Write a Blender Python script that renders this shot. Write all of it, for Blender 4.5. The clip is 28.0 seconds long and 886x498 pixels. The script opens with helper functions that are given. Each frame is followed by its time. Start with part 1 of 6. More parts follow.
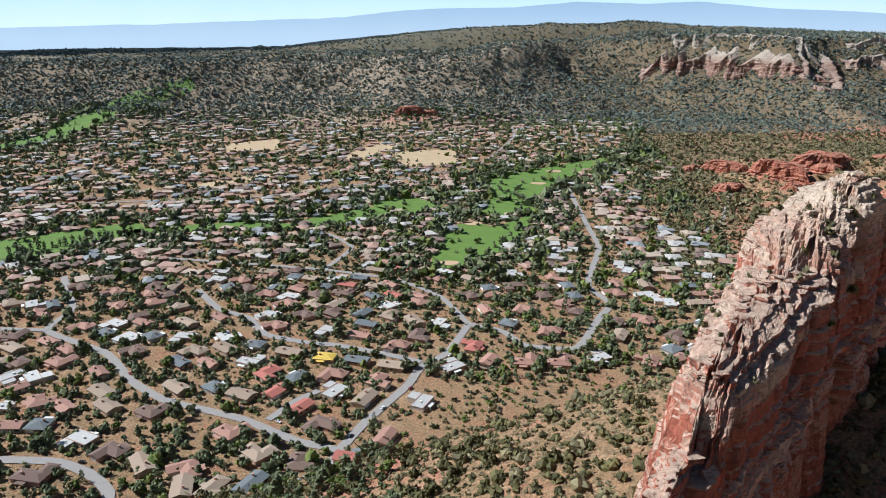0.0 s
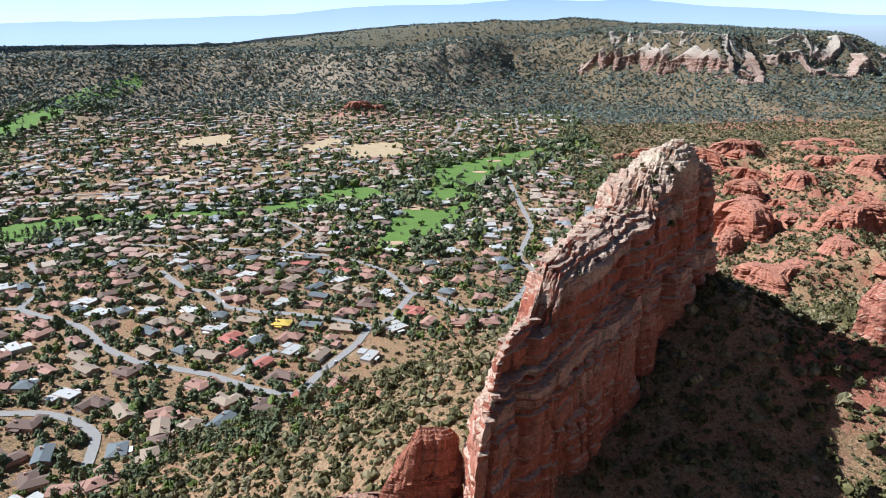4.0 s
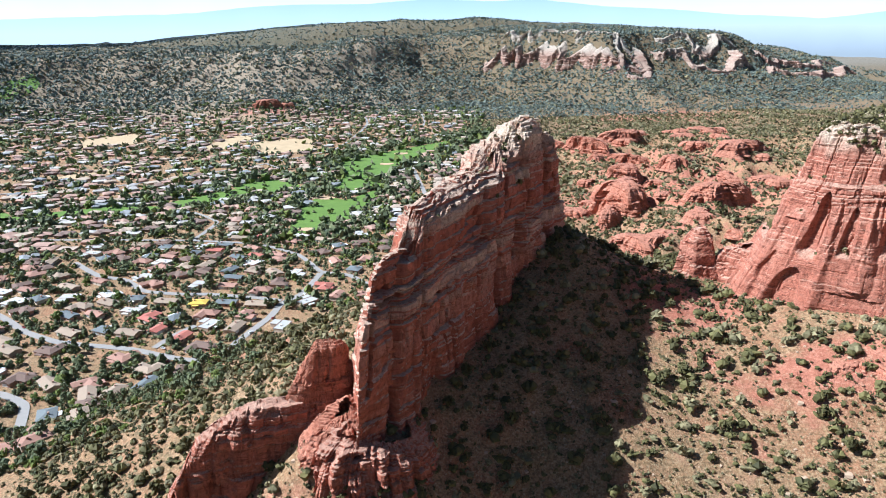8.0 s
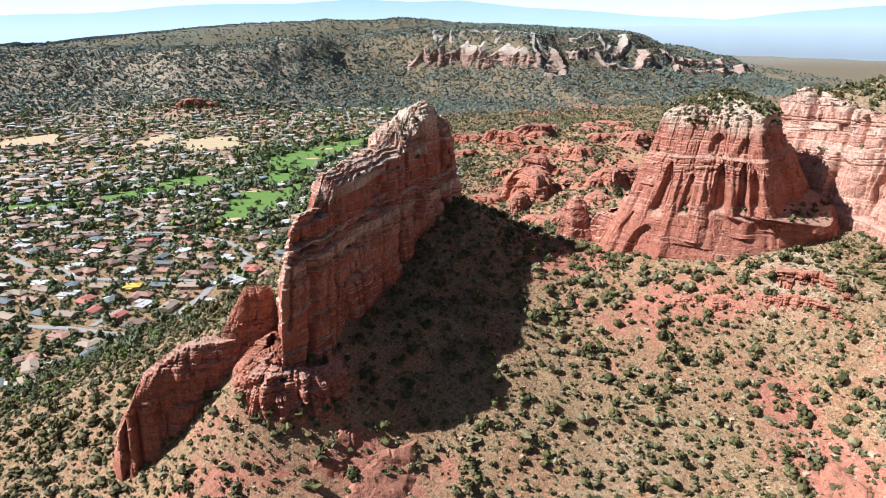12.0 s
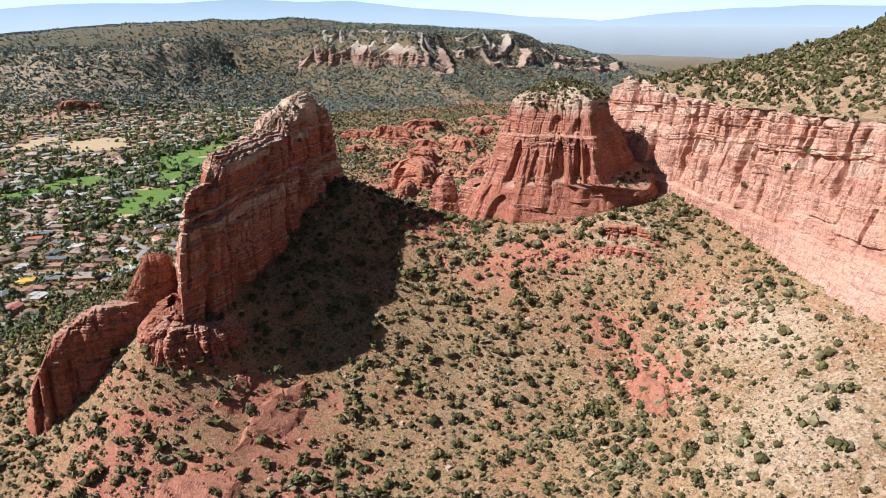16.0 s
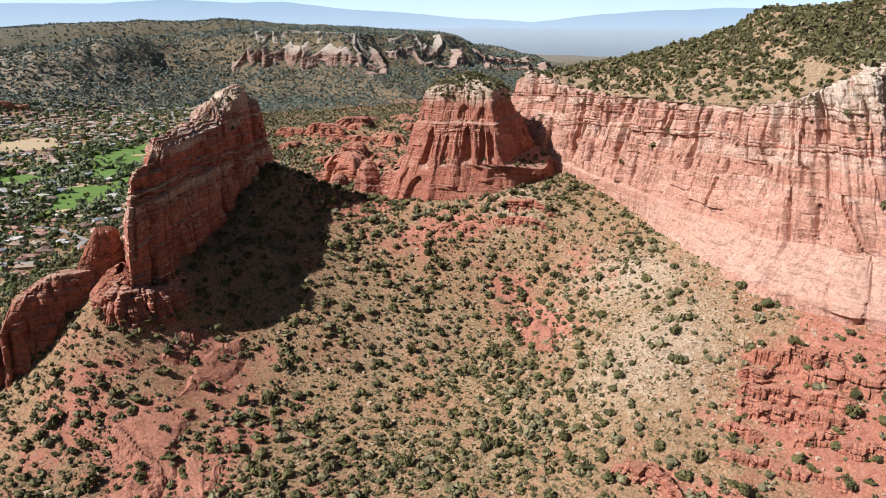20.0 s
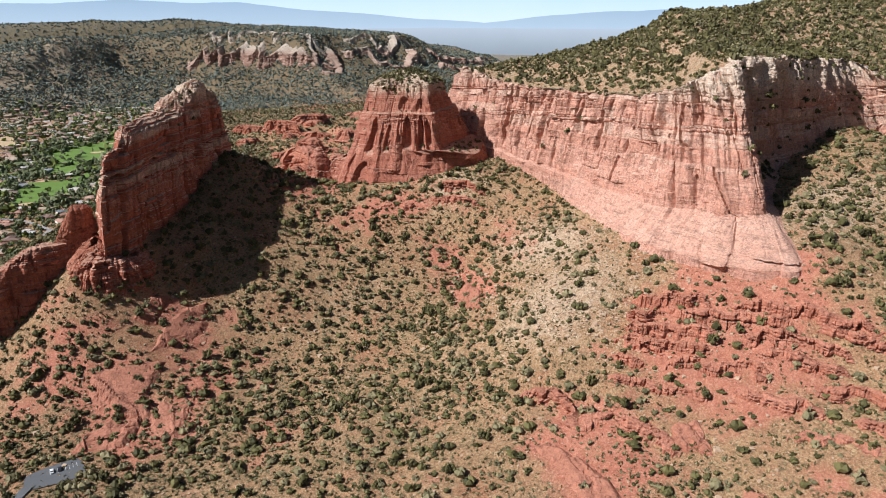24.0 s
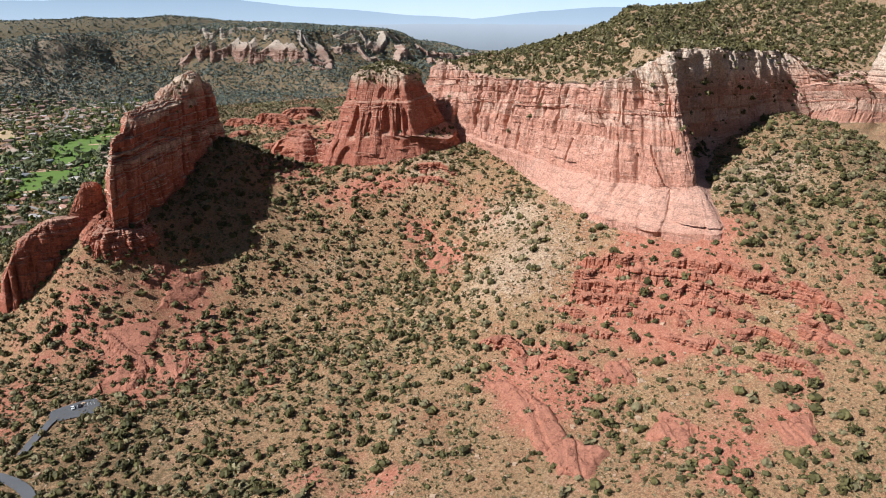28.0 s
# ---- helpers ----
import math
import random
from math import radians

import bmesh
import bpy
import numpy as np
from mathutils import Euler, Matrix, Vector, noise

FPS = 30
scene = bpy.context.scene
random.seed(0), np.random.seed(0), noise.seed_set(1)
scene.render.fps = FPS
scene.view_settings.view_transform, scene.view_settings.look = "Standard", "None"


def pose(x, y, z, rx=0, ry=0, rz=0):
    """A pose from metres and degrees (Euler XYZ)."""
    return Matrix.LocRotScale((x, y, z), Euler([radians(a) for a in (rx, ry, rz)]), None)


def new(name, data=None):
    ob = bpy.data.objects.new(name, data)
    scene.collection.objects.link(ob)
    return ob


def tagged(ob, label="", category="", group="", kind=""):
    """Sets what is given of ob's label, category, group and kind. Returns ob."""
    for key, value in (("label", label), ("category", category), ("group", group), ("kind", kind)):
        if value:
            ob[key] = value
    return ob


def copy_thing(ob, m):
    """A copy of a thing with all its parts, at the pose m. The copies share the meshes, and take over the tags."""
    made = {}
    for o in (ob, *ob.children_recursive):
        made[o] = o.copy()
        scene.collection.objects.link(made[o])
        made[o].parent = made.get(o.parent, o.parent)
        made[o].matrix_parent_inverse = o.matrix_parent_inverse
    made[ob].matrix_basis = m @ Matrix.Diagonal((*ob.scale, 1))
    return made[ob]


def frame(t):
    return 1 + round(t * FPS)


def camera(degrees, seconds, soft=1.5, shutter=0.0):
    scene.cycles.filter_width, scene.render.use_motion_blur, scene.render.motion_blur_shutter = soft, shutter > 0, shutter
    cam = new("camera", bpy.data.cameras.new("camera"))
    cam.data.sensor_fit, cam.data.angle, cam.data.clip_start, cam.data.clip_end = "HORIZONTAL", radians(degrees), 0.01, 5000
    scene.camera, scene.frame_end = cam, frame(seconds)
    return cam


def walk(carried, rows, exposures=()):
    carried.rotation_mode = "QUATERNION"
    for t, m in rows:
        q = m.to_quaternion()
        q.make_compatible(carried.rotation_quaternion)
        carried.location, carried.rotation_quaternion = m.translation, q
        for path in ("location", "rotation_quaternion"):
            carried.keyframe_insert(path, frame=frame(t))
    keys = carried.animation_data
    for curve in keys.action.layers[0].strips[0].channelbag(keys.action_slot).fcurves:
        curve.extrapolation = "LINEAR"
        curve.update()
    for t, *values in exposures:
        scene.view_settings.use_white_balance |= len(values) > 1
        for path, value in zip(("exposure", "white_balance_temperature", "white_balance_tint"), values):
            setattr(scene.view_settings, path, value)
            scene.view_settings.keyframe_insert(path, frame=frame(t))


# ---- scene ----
# Camera: one lens, one flight backwards past the rock fin
cam = camera(65.34, 28.0, 1.0)


def aim(x, y, z, yaw, pitch, roll):
    turn = Matrix.Rotation(radians(yaw), 4, "Z") @ Matrix.Rotation(radians(90 + pitch), 4, "X") @ Matrix.Rotation(radians(roll), 4, "Z")
    return Matrix.Translation((x, y, z)) @ turn


# seconds, place, then yaw, pitch and roll in degrees
ROWS = [
    (0, -0.0, 0.0, 260.0, 0.64, -18.12, -0.29),
    (0.5, 1.5, -9.4, 260.8, 0.59, -18.12, -0.39),
    (1, 3.0, -18.8, 261.2, 0.56, -18.12, -0.52),
    (1.5, 4.5, -28.2, 261.7, 0.52, -18.14, -0.59),
    (2, 5.8, -38.0, 262.3, 0.37, -18.16, -0.57),
    (2.5, 6.9, -48.0, 263.1, -0.47, -18.20, -0.54),
    (3, 7.9, -58.0, 263.9, -1.39, -18.26, -0.49),
    (3.5, 9.1, -67.7, 264.5, -2.40, -18.36, -0.36),
    (5.5, 14.4, -102.6, 264.0, -6.00, -18.57, -0.26),
    (6, 15.5, -111.3, 264.0, -6.89, -18.57, -0.24),
    (6.5, 16.6, -120.3, 264.0, -7.79, -18.55, -0.28),
    (7, 17.8, -129.6, 263.9, -8.69, -18.51, -0.26),
    (7.5, 18.6, -138.7, 264.0, -9.61, -18.50, -0.24),
    (8, 19.0, -148.0, 264.1, -10.44, -18.50, -0.22),
    (8.5, 19.4, -157.2, 264.3, -11.24, -18.50, -0.20),
    (9, 19.9, -166.3, 264.3, -12.05, -18.46, -0.19),
    (9.5, 20.1, -175.5, 264.2, -12.83, -18.47, -0.13),
    (10, 20.3, -184.4, 264.0, -13.59, -18.47, -0.10),
    (10.5, 20.4, -193.3, 263.9, -14.36, -18.48, -0.05),
    (11, 20.2, -202.0, 263.8, -15.10, -18.47, -0.03),
    (11.5, 19.5, -210.5, 263.7, -15.45, -18.47, -0.03),
    (12, 18.9, -219.3, 264.0, -16.27, -18.49, 0.01),
    (12.5, 18.4, -228.2, 264.6, -17.14, -18.50, -0.00),
    (14.5, 17.1, -261.9, 263.4, -21.22, -18.49, -0.04),
    (15, 15.4, -271.6, 263.5, -22.50, -18.46, 0.03),
    (15.5, 13.8, -280.9, 263.3, -23.71, -18.46, 0.08),
    (16, 12.2, -290.0, 263.3, -24.71, -18.44, 0.13),
    (16.5, 10.7, -298.8, 263.3, -25.65, -18.43, 0.21),
    (17, 9.0, -307.7, 263.3, -26.63, -18.43, 0.22),
    (17.5, 7.5, -316.4, 263.0, -27.70, -18.41, 0.19),
    (18, 5.9, -325.1, 262.8, -28.67, -18.39, 0.18),
    (18.5, 4.0, -333.9, 262.6, -29.61, -18.37, 0.16),
    (19, 1.6, -342.9, 262.5, -29.74, -18.34, 0.13),
    (19.5, -1.1, -352.3, 262.8, -29.67, -18.33, 0.18),
    (20, -3.8, -361.6, 263.0, -29.80, -18.32, 0.29),
    (20.5, -6.5, -370.8, 262.9, -30.21, -18.30, 0.39),
    (21, -9.6, -380.2, 262.6, -30.66, -18.27, 0.48),
    (21.5, -13.0, -389.4, 262.4, -31.05, -18.23, 0.54),
    (23.5, -22.7, -424.3, 262.9, -32.66, -18.25, 0.39),
    (24, -25.1, -433.0, 263.1, -33.10, -18.26, 0.35),
    (24.5, -27.8, -441.6, 263.4, -33.55, -18.31, 0.34),
    (25, -30.5, -450.0, 263.5, -33.76, -18.35, 0.30),
    (25.5, -33.2, -458.4, 263.4, -33.83, -18.39, 0.26),
    (26, -35.9, -466.5, 263.5, -33.80, -18.40, 0.22),
    (26.5, -38.7, -474.7, 263.5, -33.76, -18.43, 0.22),
    (27, -41.5, -482.9, 263.6, -33.74, -18.48, 0.21),
    (27.5, -44.4, -491.4, 263.6, -33.72, -18.50, 0.23),
    (28, -47.4, -500.2, 263.6, -33.69, -18.55, 0.23),
]
walk(cam, [(row[0], aim(*row[1:])) for row in ROWS],
     [(0, 0.45, 5400, 7), (3.0, 0.56, 5340, 7), (6.0, 0.96, 5150, 6), (9.0, 1.04, 5150, 6), (12.0, 0.95, 5400, 7), (15.0, 0.72, 5650, 9), (18.0, 0.58, 5750, 10), (22.0, 0.46, 5750, 10), (28.0, 0.4, 5750, 10)])

# ---- world, sun ----
SUN_FROM = Vector((-0.90, 0.19, 0.87)).normalized()
world = bpy.data.worlds.new("sky")
scene.world = world
world.use_nodes = True
wn = world.node_tree.nodes
sky = wn.new("ShaderNodeTexSky")
sky.sky_type = "NISHITA"
sky.sun_disc = False
sky.sun_elevation = math.asin(SUN_FROM.z)
sky.sun_rotation = math.atan2(SUN_FROM.x, SUN_FROM.y)
sky.altitude = 1300
sky.dust_density = 1.6
wn["Background"].inputs[1].default_value = 0.029
world.node_tree.links.new(sky.outputs[0], wn["Background"].inputs[0])
sun_data = bpy.data.lights.new("sun", "SUN")
sun_data.energy = 5.0
sun_data.angle = radians(0.53)
sun_data.color = (1.0, 0.95, 0.87)
sun = new("sun", sun_data)
sun.rotation_mode = "QUATERNION"
sun.rotation_quaternion = SUN_FROM.to_track_quat("Z", "Y")

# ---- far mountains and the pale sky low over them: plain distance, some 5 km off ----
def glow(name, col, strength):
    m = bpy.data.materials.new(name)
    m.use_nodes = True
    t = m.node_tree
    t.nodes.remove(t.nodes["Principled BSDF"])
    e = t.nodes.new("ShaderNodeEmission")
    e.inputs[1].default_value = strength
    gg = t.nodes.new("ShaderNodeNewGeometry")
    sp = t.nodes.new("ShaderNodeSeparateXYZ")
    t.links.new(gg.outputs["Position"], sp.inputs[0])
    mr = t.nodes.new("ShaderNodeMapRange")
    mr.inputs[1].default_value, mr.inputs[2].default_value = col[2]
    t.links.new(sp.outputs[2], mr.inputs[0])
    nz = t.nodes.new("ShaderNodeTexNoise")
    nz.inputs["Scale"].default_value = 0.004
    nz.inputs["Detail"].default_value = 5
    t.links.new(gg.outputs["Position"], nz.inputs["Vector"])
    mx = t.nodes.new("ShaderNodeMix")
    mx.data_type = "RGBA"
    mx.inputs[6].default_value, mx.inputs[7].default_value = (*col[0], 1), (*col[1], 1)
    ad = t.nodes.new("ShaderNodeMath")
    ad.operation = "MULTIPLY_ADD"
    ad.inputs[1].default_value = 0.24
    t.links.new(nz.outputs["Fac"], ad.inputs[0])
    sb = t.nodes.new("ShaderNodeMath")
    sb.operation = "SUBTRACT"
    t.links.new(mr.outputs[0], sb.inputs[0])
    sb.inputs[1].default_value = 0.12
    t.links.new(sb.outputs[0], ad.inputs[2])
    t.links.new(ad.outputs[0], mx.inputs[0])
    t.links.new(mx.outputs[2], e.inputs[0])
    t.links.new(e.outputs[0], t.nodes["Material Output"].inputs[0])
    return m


def skyline(name, radius, stops, depth, mat, jag, seed, low=-60):
    """A range of hills on an arc about the valley: bearing and elevation in degrees as seen from the height of the flight."""
    az = np.radians(np.linspace(stops[0][0], stops[-1][0], 500))
    el = np.interp(np.degrees(az), [s[0] for s in stops], [s[1] for s in stops])
    r = np.arange(500)
    rough_line = np.array([noise.fractal((i / 16.0, seed, 0.3), 0.9, 2.1, 5) for i in r]) * jag
    top = 262 + radius * np.tan(np.radians(el)) + rough_line
    rows = []
    for f, back in ((0.0, 0.0), (0.35, 0.25), (0.7, 0.6), (1.0, 1.0)):
        fold = np.array([noise.noise((i / 9.0, seed + 4.0, f * 2)) for i in r]) * depth * 0.2 * (1 - f)
        rad = radius + depth * back + fold
        rows.append(np.stack([rad * np.sin(az), rad * np.cos(az) - 150, low + (top - low) * f], -1))
    p = np.array(rows)
    n = 500
    faces = [(i * n + j, i * n + j + 1, (i + 1) * n + j + 1, (i + 1) * n + j) for i in range(3) for j in range(n - 1)]
    me = bpy.data.meshes.new(name)
    me.from_pydata(p.reshape(-1, 3).tolist(), [], faces)
    me.materials.append(mat)
    return new(name, me)


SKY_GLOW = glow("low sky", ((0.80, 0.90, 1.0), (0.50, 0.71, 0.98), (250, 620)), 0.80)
# mountains and plain glow too; their blue and paling are painted haze
FAR_BLUE = glow("hazed far mountain", ((0.60, 0.70, 0.78), (0.43, 0.55, 0.66), (180, 380)), 0.76)
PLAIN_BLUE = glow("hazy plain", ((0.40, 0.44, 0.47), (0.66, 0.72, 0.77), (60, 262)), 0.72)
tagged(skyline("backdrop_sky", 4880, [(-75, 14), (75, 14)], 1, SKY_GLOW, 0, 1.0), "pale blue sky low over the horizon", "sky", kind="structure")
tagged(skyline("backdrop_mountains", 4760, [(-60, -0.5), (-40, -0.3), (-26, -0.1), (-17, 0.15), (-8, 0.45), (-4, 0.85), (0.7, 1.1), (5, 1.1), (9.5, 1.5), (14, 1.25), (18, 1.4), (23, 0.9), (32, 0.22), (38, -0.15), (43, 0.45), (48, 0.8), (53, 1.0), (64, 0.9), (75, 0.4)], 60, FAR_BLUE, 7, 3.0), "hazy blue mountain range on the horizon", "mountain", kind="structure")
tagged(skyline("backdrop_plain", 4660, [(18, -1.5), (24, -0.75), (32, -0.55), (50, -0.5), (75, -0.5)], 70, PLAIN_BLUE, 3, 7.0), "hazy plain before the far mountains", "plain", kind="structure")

# ---- tools ----
def hash01(ix, iy, iz, seed):
    ix, iy, iz = np.int64(1) * ix.astype(np.int64), iy.astype(np.int64), iz.astype(np.int64)
    h = (ix * 374761393 + iy * 668265263 + iz * 1440662683 + seed * 974711) & 0xFFFFFFFF
    h = ((h ^ (h >> 13)) * 1274126177) & 0xFFFFFFFF
    h = (h ^ (h >> 16)) & 0xFFFFFFFF
    h = ((h & 0xFFFFFF) * 9301 + (h >> 7)) & 0xFFFFFFFF
    return ((h ^ (h >> 11)) & 0xFFFFFF) / float(0xFFFFFF)


def vnoise(x, y, z=0.0, seed=0):
    """Smooth value noise, -1 to 1, on arrays."""
    x, y, z = np.broadcast_arrays(np.asarray(x, float), np.asarray(y, float), np.asarray(z, float))
    ix, iy, iz = np.floor(x), np.floor(y), np.floor(z)
    fx, fy, fz = x - ix, y - iy, z - iz
    fx, fy, fz = (f * f * (3 - 2 * f) for f in (fx, fy, fz))
    out = 0.0
    for dx in (0, 1):
        for dy in (0, 1):
            for dz in (0, 1):
                w = (fx if dx else 1 - fx) * (fy if dy else 1 - fy) * (fz if dz else 1 - fz)
                out = out + w * hash01(ix + dx, iy + dy, iz + dz, seed)
    return out * 2 - 1


def fbm(x, y, z=0.0, octaves=4, seed=0):
    total, amp, f, norm = 0.0, 1.0, 1.0, 0.0
    for k in range(octaves):
        total = total + amp * vnoise(np.asarray(x) * f, np.asarray(y) * f, np.asarray(z) * f, seed + k * 17)
        norm += amp
        amp, f = amp * 0.5, f * 2.03
    return total / norm


def ramp(v, a, b):
    t = np.clip((np.asarray(v, float) - a) / (b - a), 0, 1)
    return t * t * (3 - 2 * t)


def polydist(x, y, pts):
    """Distance to an open polyline, and the place along it in metres."""
    best, along, run = np.full(np.shape(x), 1e9), np.zeros(np.shape(x)), 0.0
    for (ax, ay), (bx, by) in zip(pts, pts[1:]):
        dx, dy = bx - ax, by - ay
        size = math.hypot(dx, dy)
        t = np.clip(((x - ax) * dx + (y - ay) * dy) / (size * size), 0, 1)
        d = np.hypot(x - ax - t * dx, y - ay - t * dy)
        along = np.where(d < best, run + t * size, along)
        best = np.minimum(best, d)
        run += size
    return best, along


def inside(x, y, poly):
    res = np.zeros(np.shape(x), bool)
    for (ax, ay), (bx, by) in zip(poly, poly[1:] + poly[:1]):
        cross = ((ay > y) != (by > y)) & (x < (bx - ax) * (y - ay) / ((by - ay) or 1e-9) + ax)
        res ^= cross
    return res


def mesh_np(name, verts, faces, mats=(), smooth=False, mat_index=None):
    """A mesh from arrays: vertices n x 3, faces m x 3 or m x 4."""
    verts, faces = np.asarray(verts, np.float32), np.asarray(faces, np.int32)
    me = bpy.data.meshes.new(name)
    me.vertices.add(len(verts))
    me.vertices.foreach_set("co", verts.ravel())
    k = faces.shape[1]
    me.loops.add(faces.size)
    me.loops.foreach_set("vertex_index", faces.ravel())
    me.polygons.add(len(faces))
    me.polygons.foreach_set("loop_start", np.arange(0, faces.size, k, dtype=np.int32))
    me.polygons.foreach_set("loop_total", np.full(len(faces), k, np.int32))
    me.polygons.foreach_set("use_smooth", np.full(len(faces), smooth))
    for m in mats:
        me.materials.append(m)
    if mat_index is not None:
        me.polygons.foreach_set("material_index", np.asarray(mat_index, np.int32))
    me.update(calc_edges=True)
    return me


def grid_faces(rows, cols, closed=False):
    r = np.arange(rows - 1)[:, None]
    c = np.arange(cols if closed else cols - 1)[None]
    n = (c + 1) % cols
    return np.stack([r * cols + c, r * cols + n, (r + 1) * cols + n, (r + 1) * cols + c], -1).reshape(-1, 4)


def part(name, mesh, parent, label="", at=None):
    ob = new(name, mesh)
    ob.parent = parent
    if at is not None:
        ob.matrix_basis = at
    if label:
        ob["label"] = label
    return ob


def bm_mesh(name, bm, mats, smooth=False):
    me = bpy.data.meshes.new(name)
    bm.normal_update()
    bm.to_mesh(me)
    bm.free()
    for m in (mats if isinstance(mats, (list, tuple)) else [mats]):
        me.materials.append(m)
    if smooth:
        me.polygons.foreach_set("use_smooth", np.full(len(me.polygons), True))
    return me


def bm_box(bm, x0, y0, z0, x1, y1, z1):
    v = [bm.verts.new(p) for p in ((x0, y0, z0), (x1, y0, z0), (x1, y1, z0), (x0, y1, z0), (x0, y0, z1), (x1, y0, z1), (x1, y1, z1), (x0, y1, z1))]
    for f in ((3, 2, 1, 0), (4, 5, 6, 7), (0, 1, 5, 4), (1, 2, 6, 5), (2, 3, 7, 6), (3, 0, 4, 7)):
        bm.faces.new([v[i] for i in f])
    return v


def box_mesh(name, mat, *boxes):
    bm = bmesh.new()
    for b in boxes:
        bm_box(bm, *b)
    return bm_mesh(name, bm, mat)


def spread(rings, cols, closed):
    """Where the columns of a loft lie between the rings' points, evenly spaced in metres."""
    p = np.mean([np.asarray(r, float)[:, :2] for r in rings[:5]], 0)
    q = np.vstack([p, p[:1]]) if closed else p
    run = np.r_[0, np.cumsum(np.linalg.norm(np.diff(q, axis=0), axis=1))]
    want = np.linspace(0, run[-1], cols + 1)[:-1] if closed else np.linspace(0, run[-1], cols)
    return np.interp(want, run, np.arange(len(q)))


def resample(ring, u, closed):
    p = np.asarray(ring, float)
    q = np.vstack([p, p[:1]]) if closed else p
    lin = np.stack([np.interp(u, np.arange(len(q)), q[:, k]) for k in range(3)], -1)
    # rounded a little towards a Catmull-Rom curve
    i = np.clip(np.floor(u).astype(int), 0, len(q) - 2)
    f = (u - i)[:, None]
    if closed:
        a, b, c, d = p[(i - 1) % len(p)], p[i % len(p)], p[(i + 1) % len(p)], p[(i + 2) % len(p)]
    else:
        a, b, c, d = p[np.maximum(i - 1, 0)], p[i], p[i + 1], p[np.minimum(i + 2, len(p) - 1)]
    cat = 0.5 * (2 * b + (c - a) * f + (2 * a - 5 * b + 4 * c - d) * f**2 + (3 * b - a - 3 * c + d) * f**3)
    return 0.45 * lin + 0.55 * cat


def layers(z, thick, seed):
    """Beds of uneven thickness that stand out or back, one value a bed with short ramps between."""
    z = z + 0.42 * thick * np.sin(z / (1.37 * thick) + seed) + 0.3 * thick * np.sin(z / (3.1 * thick) + 2.0 * seed)
    q = z / thick
    i = np.floor(q)
    f = np.clip((q - i) / 0.16, 0, 1)
    zero = np.zeros_like(i)
    a, b = hash01(i - 1, zero, zero, seed), hash01(i, zero, zero, seed)
    return (a + (b - a) * f) * 2 - 1


def bedded(z, arc, thick, block, seed):
    """Beds of uneven thickness, each broken into blocks by its own upright joints, with a worn parting below every bed."""
    rd = np.random.RandomState(seed + 900)
    edges = -150 + np.cumsum(np.clip(thick * rd.lognormal(-0.15, 0.65, 900), 0.22 * thick, 3.2 * thick))
    z = z + 0.5 * thick * vnoise(arc / 34, z / 40, 0, seed + 14)
    i = np.clip(np.searchsorted(edges, z), 1, len(edges) - 1)
    low, high = edges[i - 1], edges[i]
    zero = np.zeros(z.shape)
    out = 1.5 * (hash01(i, zero, zero, seed) - 0.5)
    wide = block * (0.35 + 1.3 * hash01(i, zero, zero, seed + 1)) * np.clip((high - low) / thick, 0.5, 1.6)
    q = arc / wide + 7.3 * hash01(i, zero, zero, seed + 2) + 0.35 * vnoise(arc / (wide * 1.4), i * 3.7, 0, seed + 3)
    j = np.floor(q)
    f = q - j
    piece = hash01(i, j, zero, seed + 4)
    out = out + 1.1 * (piece - 0.5) - 1.6 * (piece < 0.10)
    near = np.minimum(z - low, (high - z) * 1.6)
    worn = 0.16 + 0.10 * np.clip(high - low, 0, 4)
    out = out - (0.45 + 0.75 * hash01(i, zero, zero, seed + 5)) * np.exp(-((near / worn) ** 2))
    side = np.minimum(f, 1 - f) * wide
    out = out - 0.75 * np.exp(-((side / (0.18 + 0.05 * wide)) ** 2)) * (hash01(i, j, zero, seed + 6) < 0.75)
    return out, np.clip(0.72 * hash01(i, zero, zero, seed + 7) + 0.28 * piece, 0, 1)


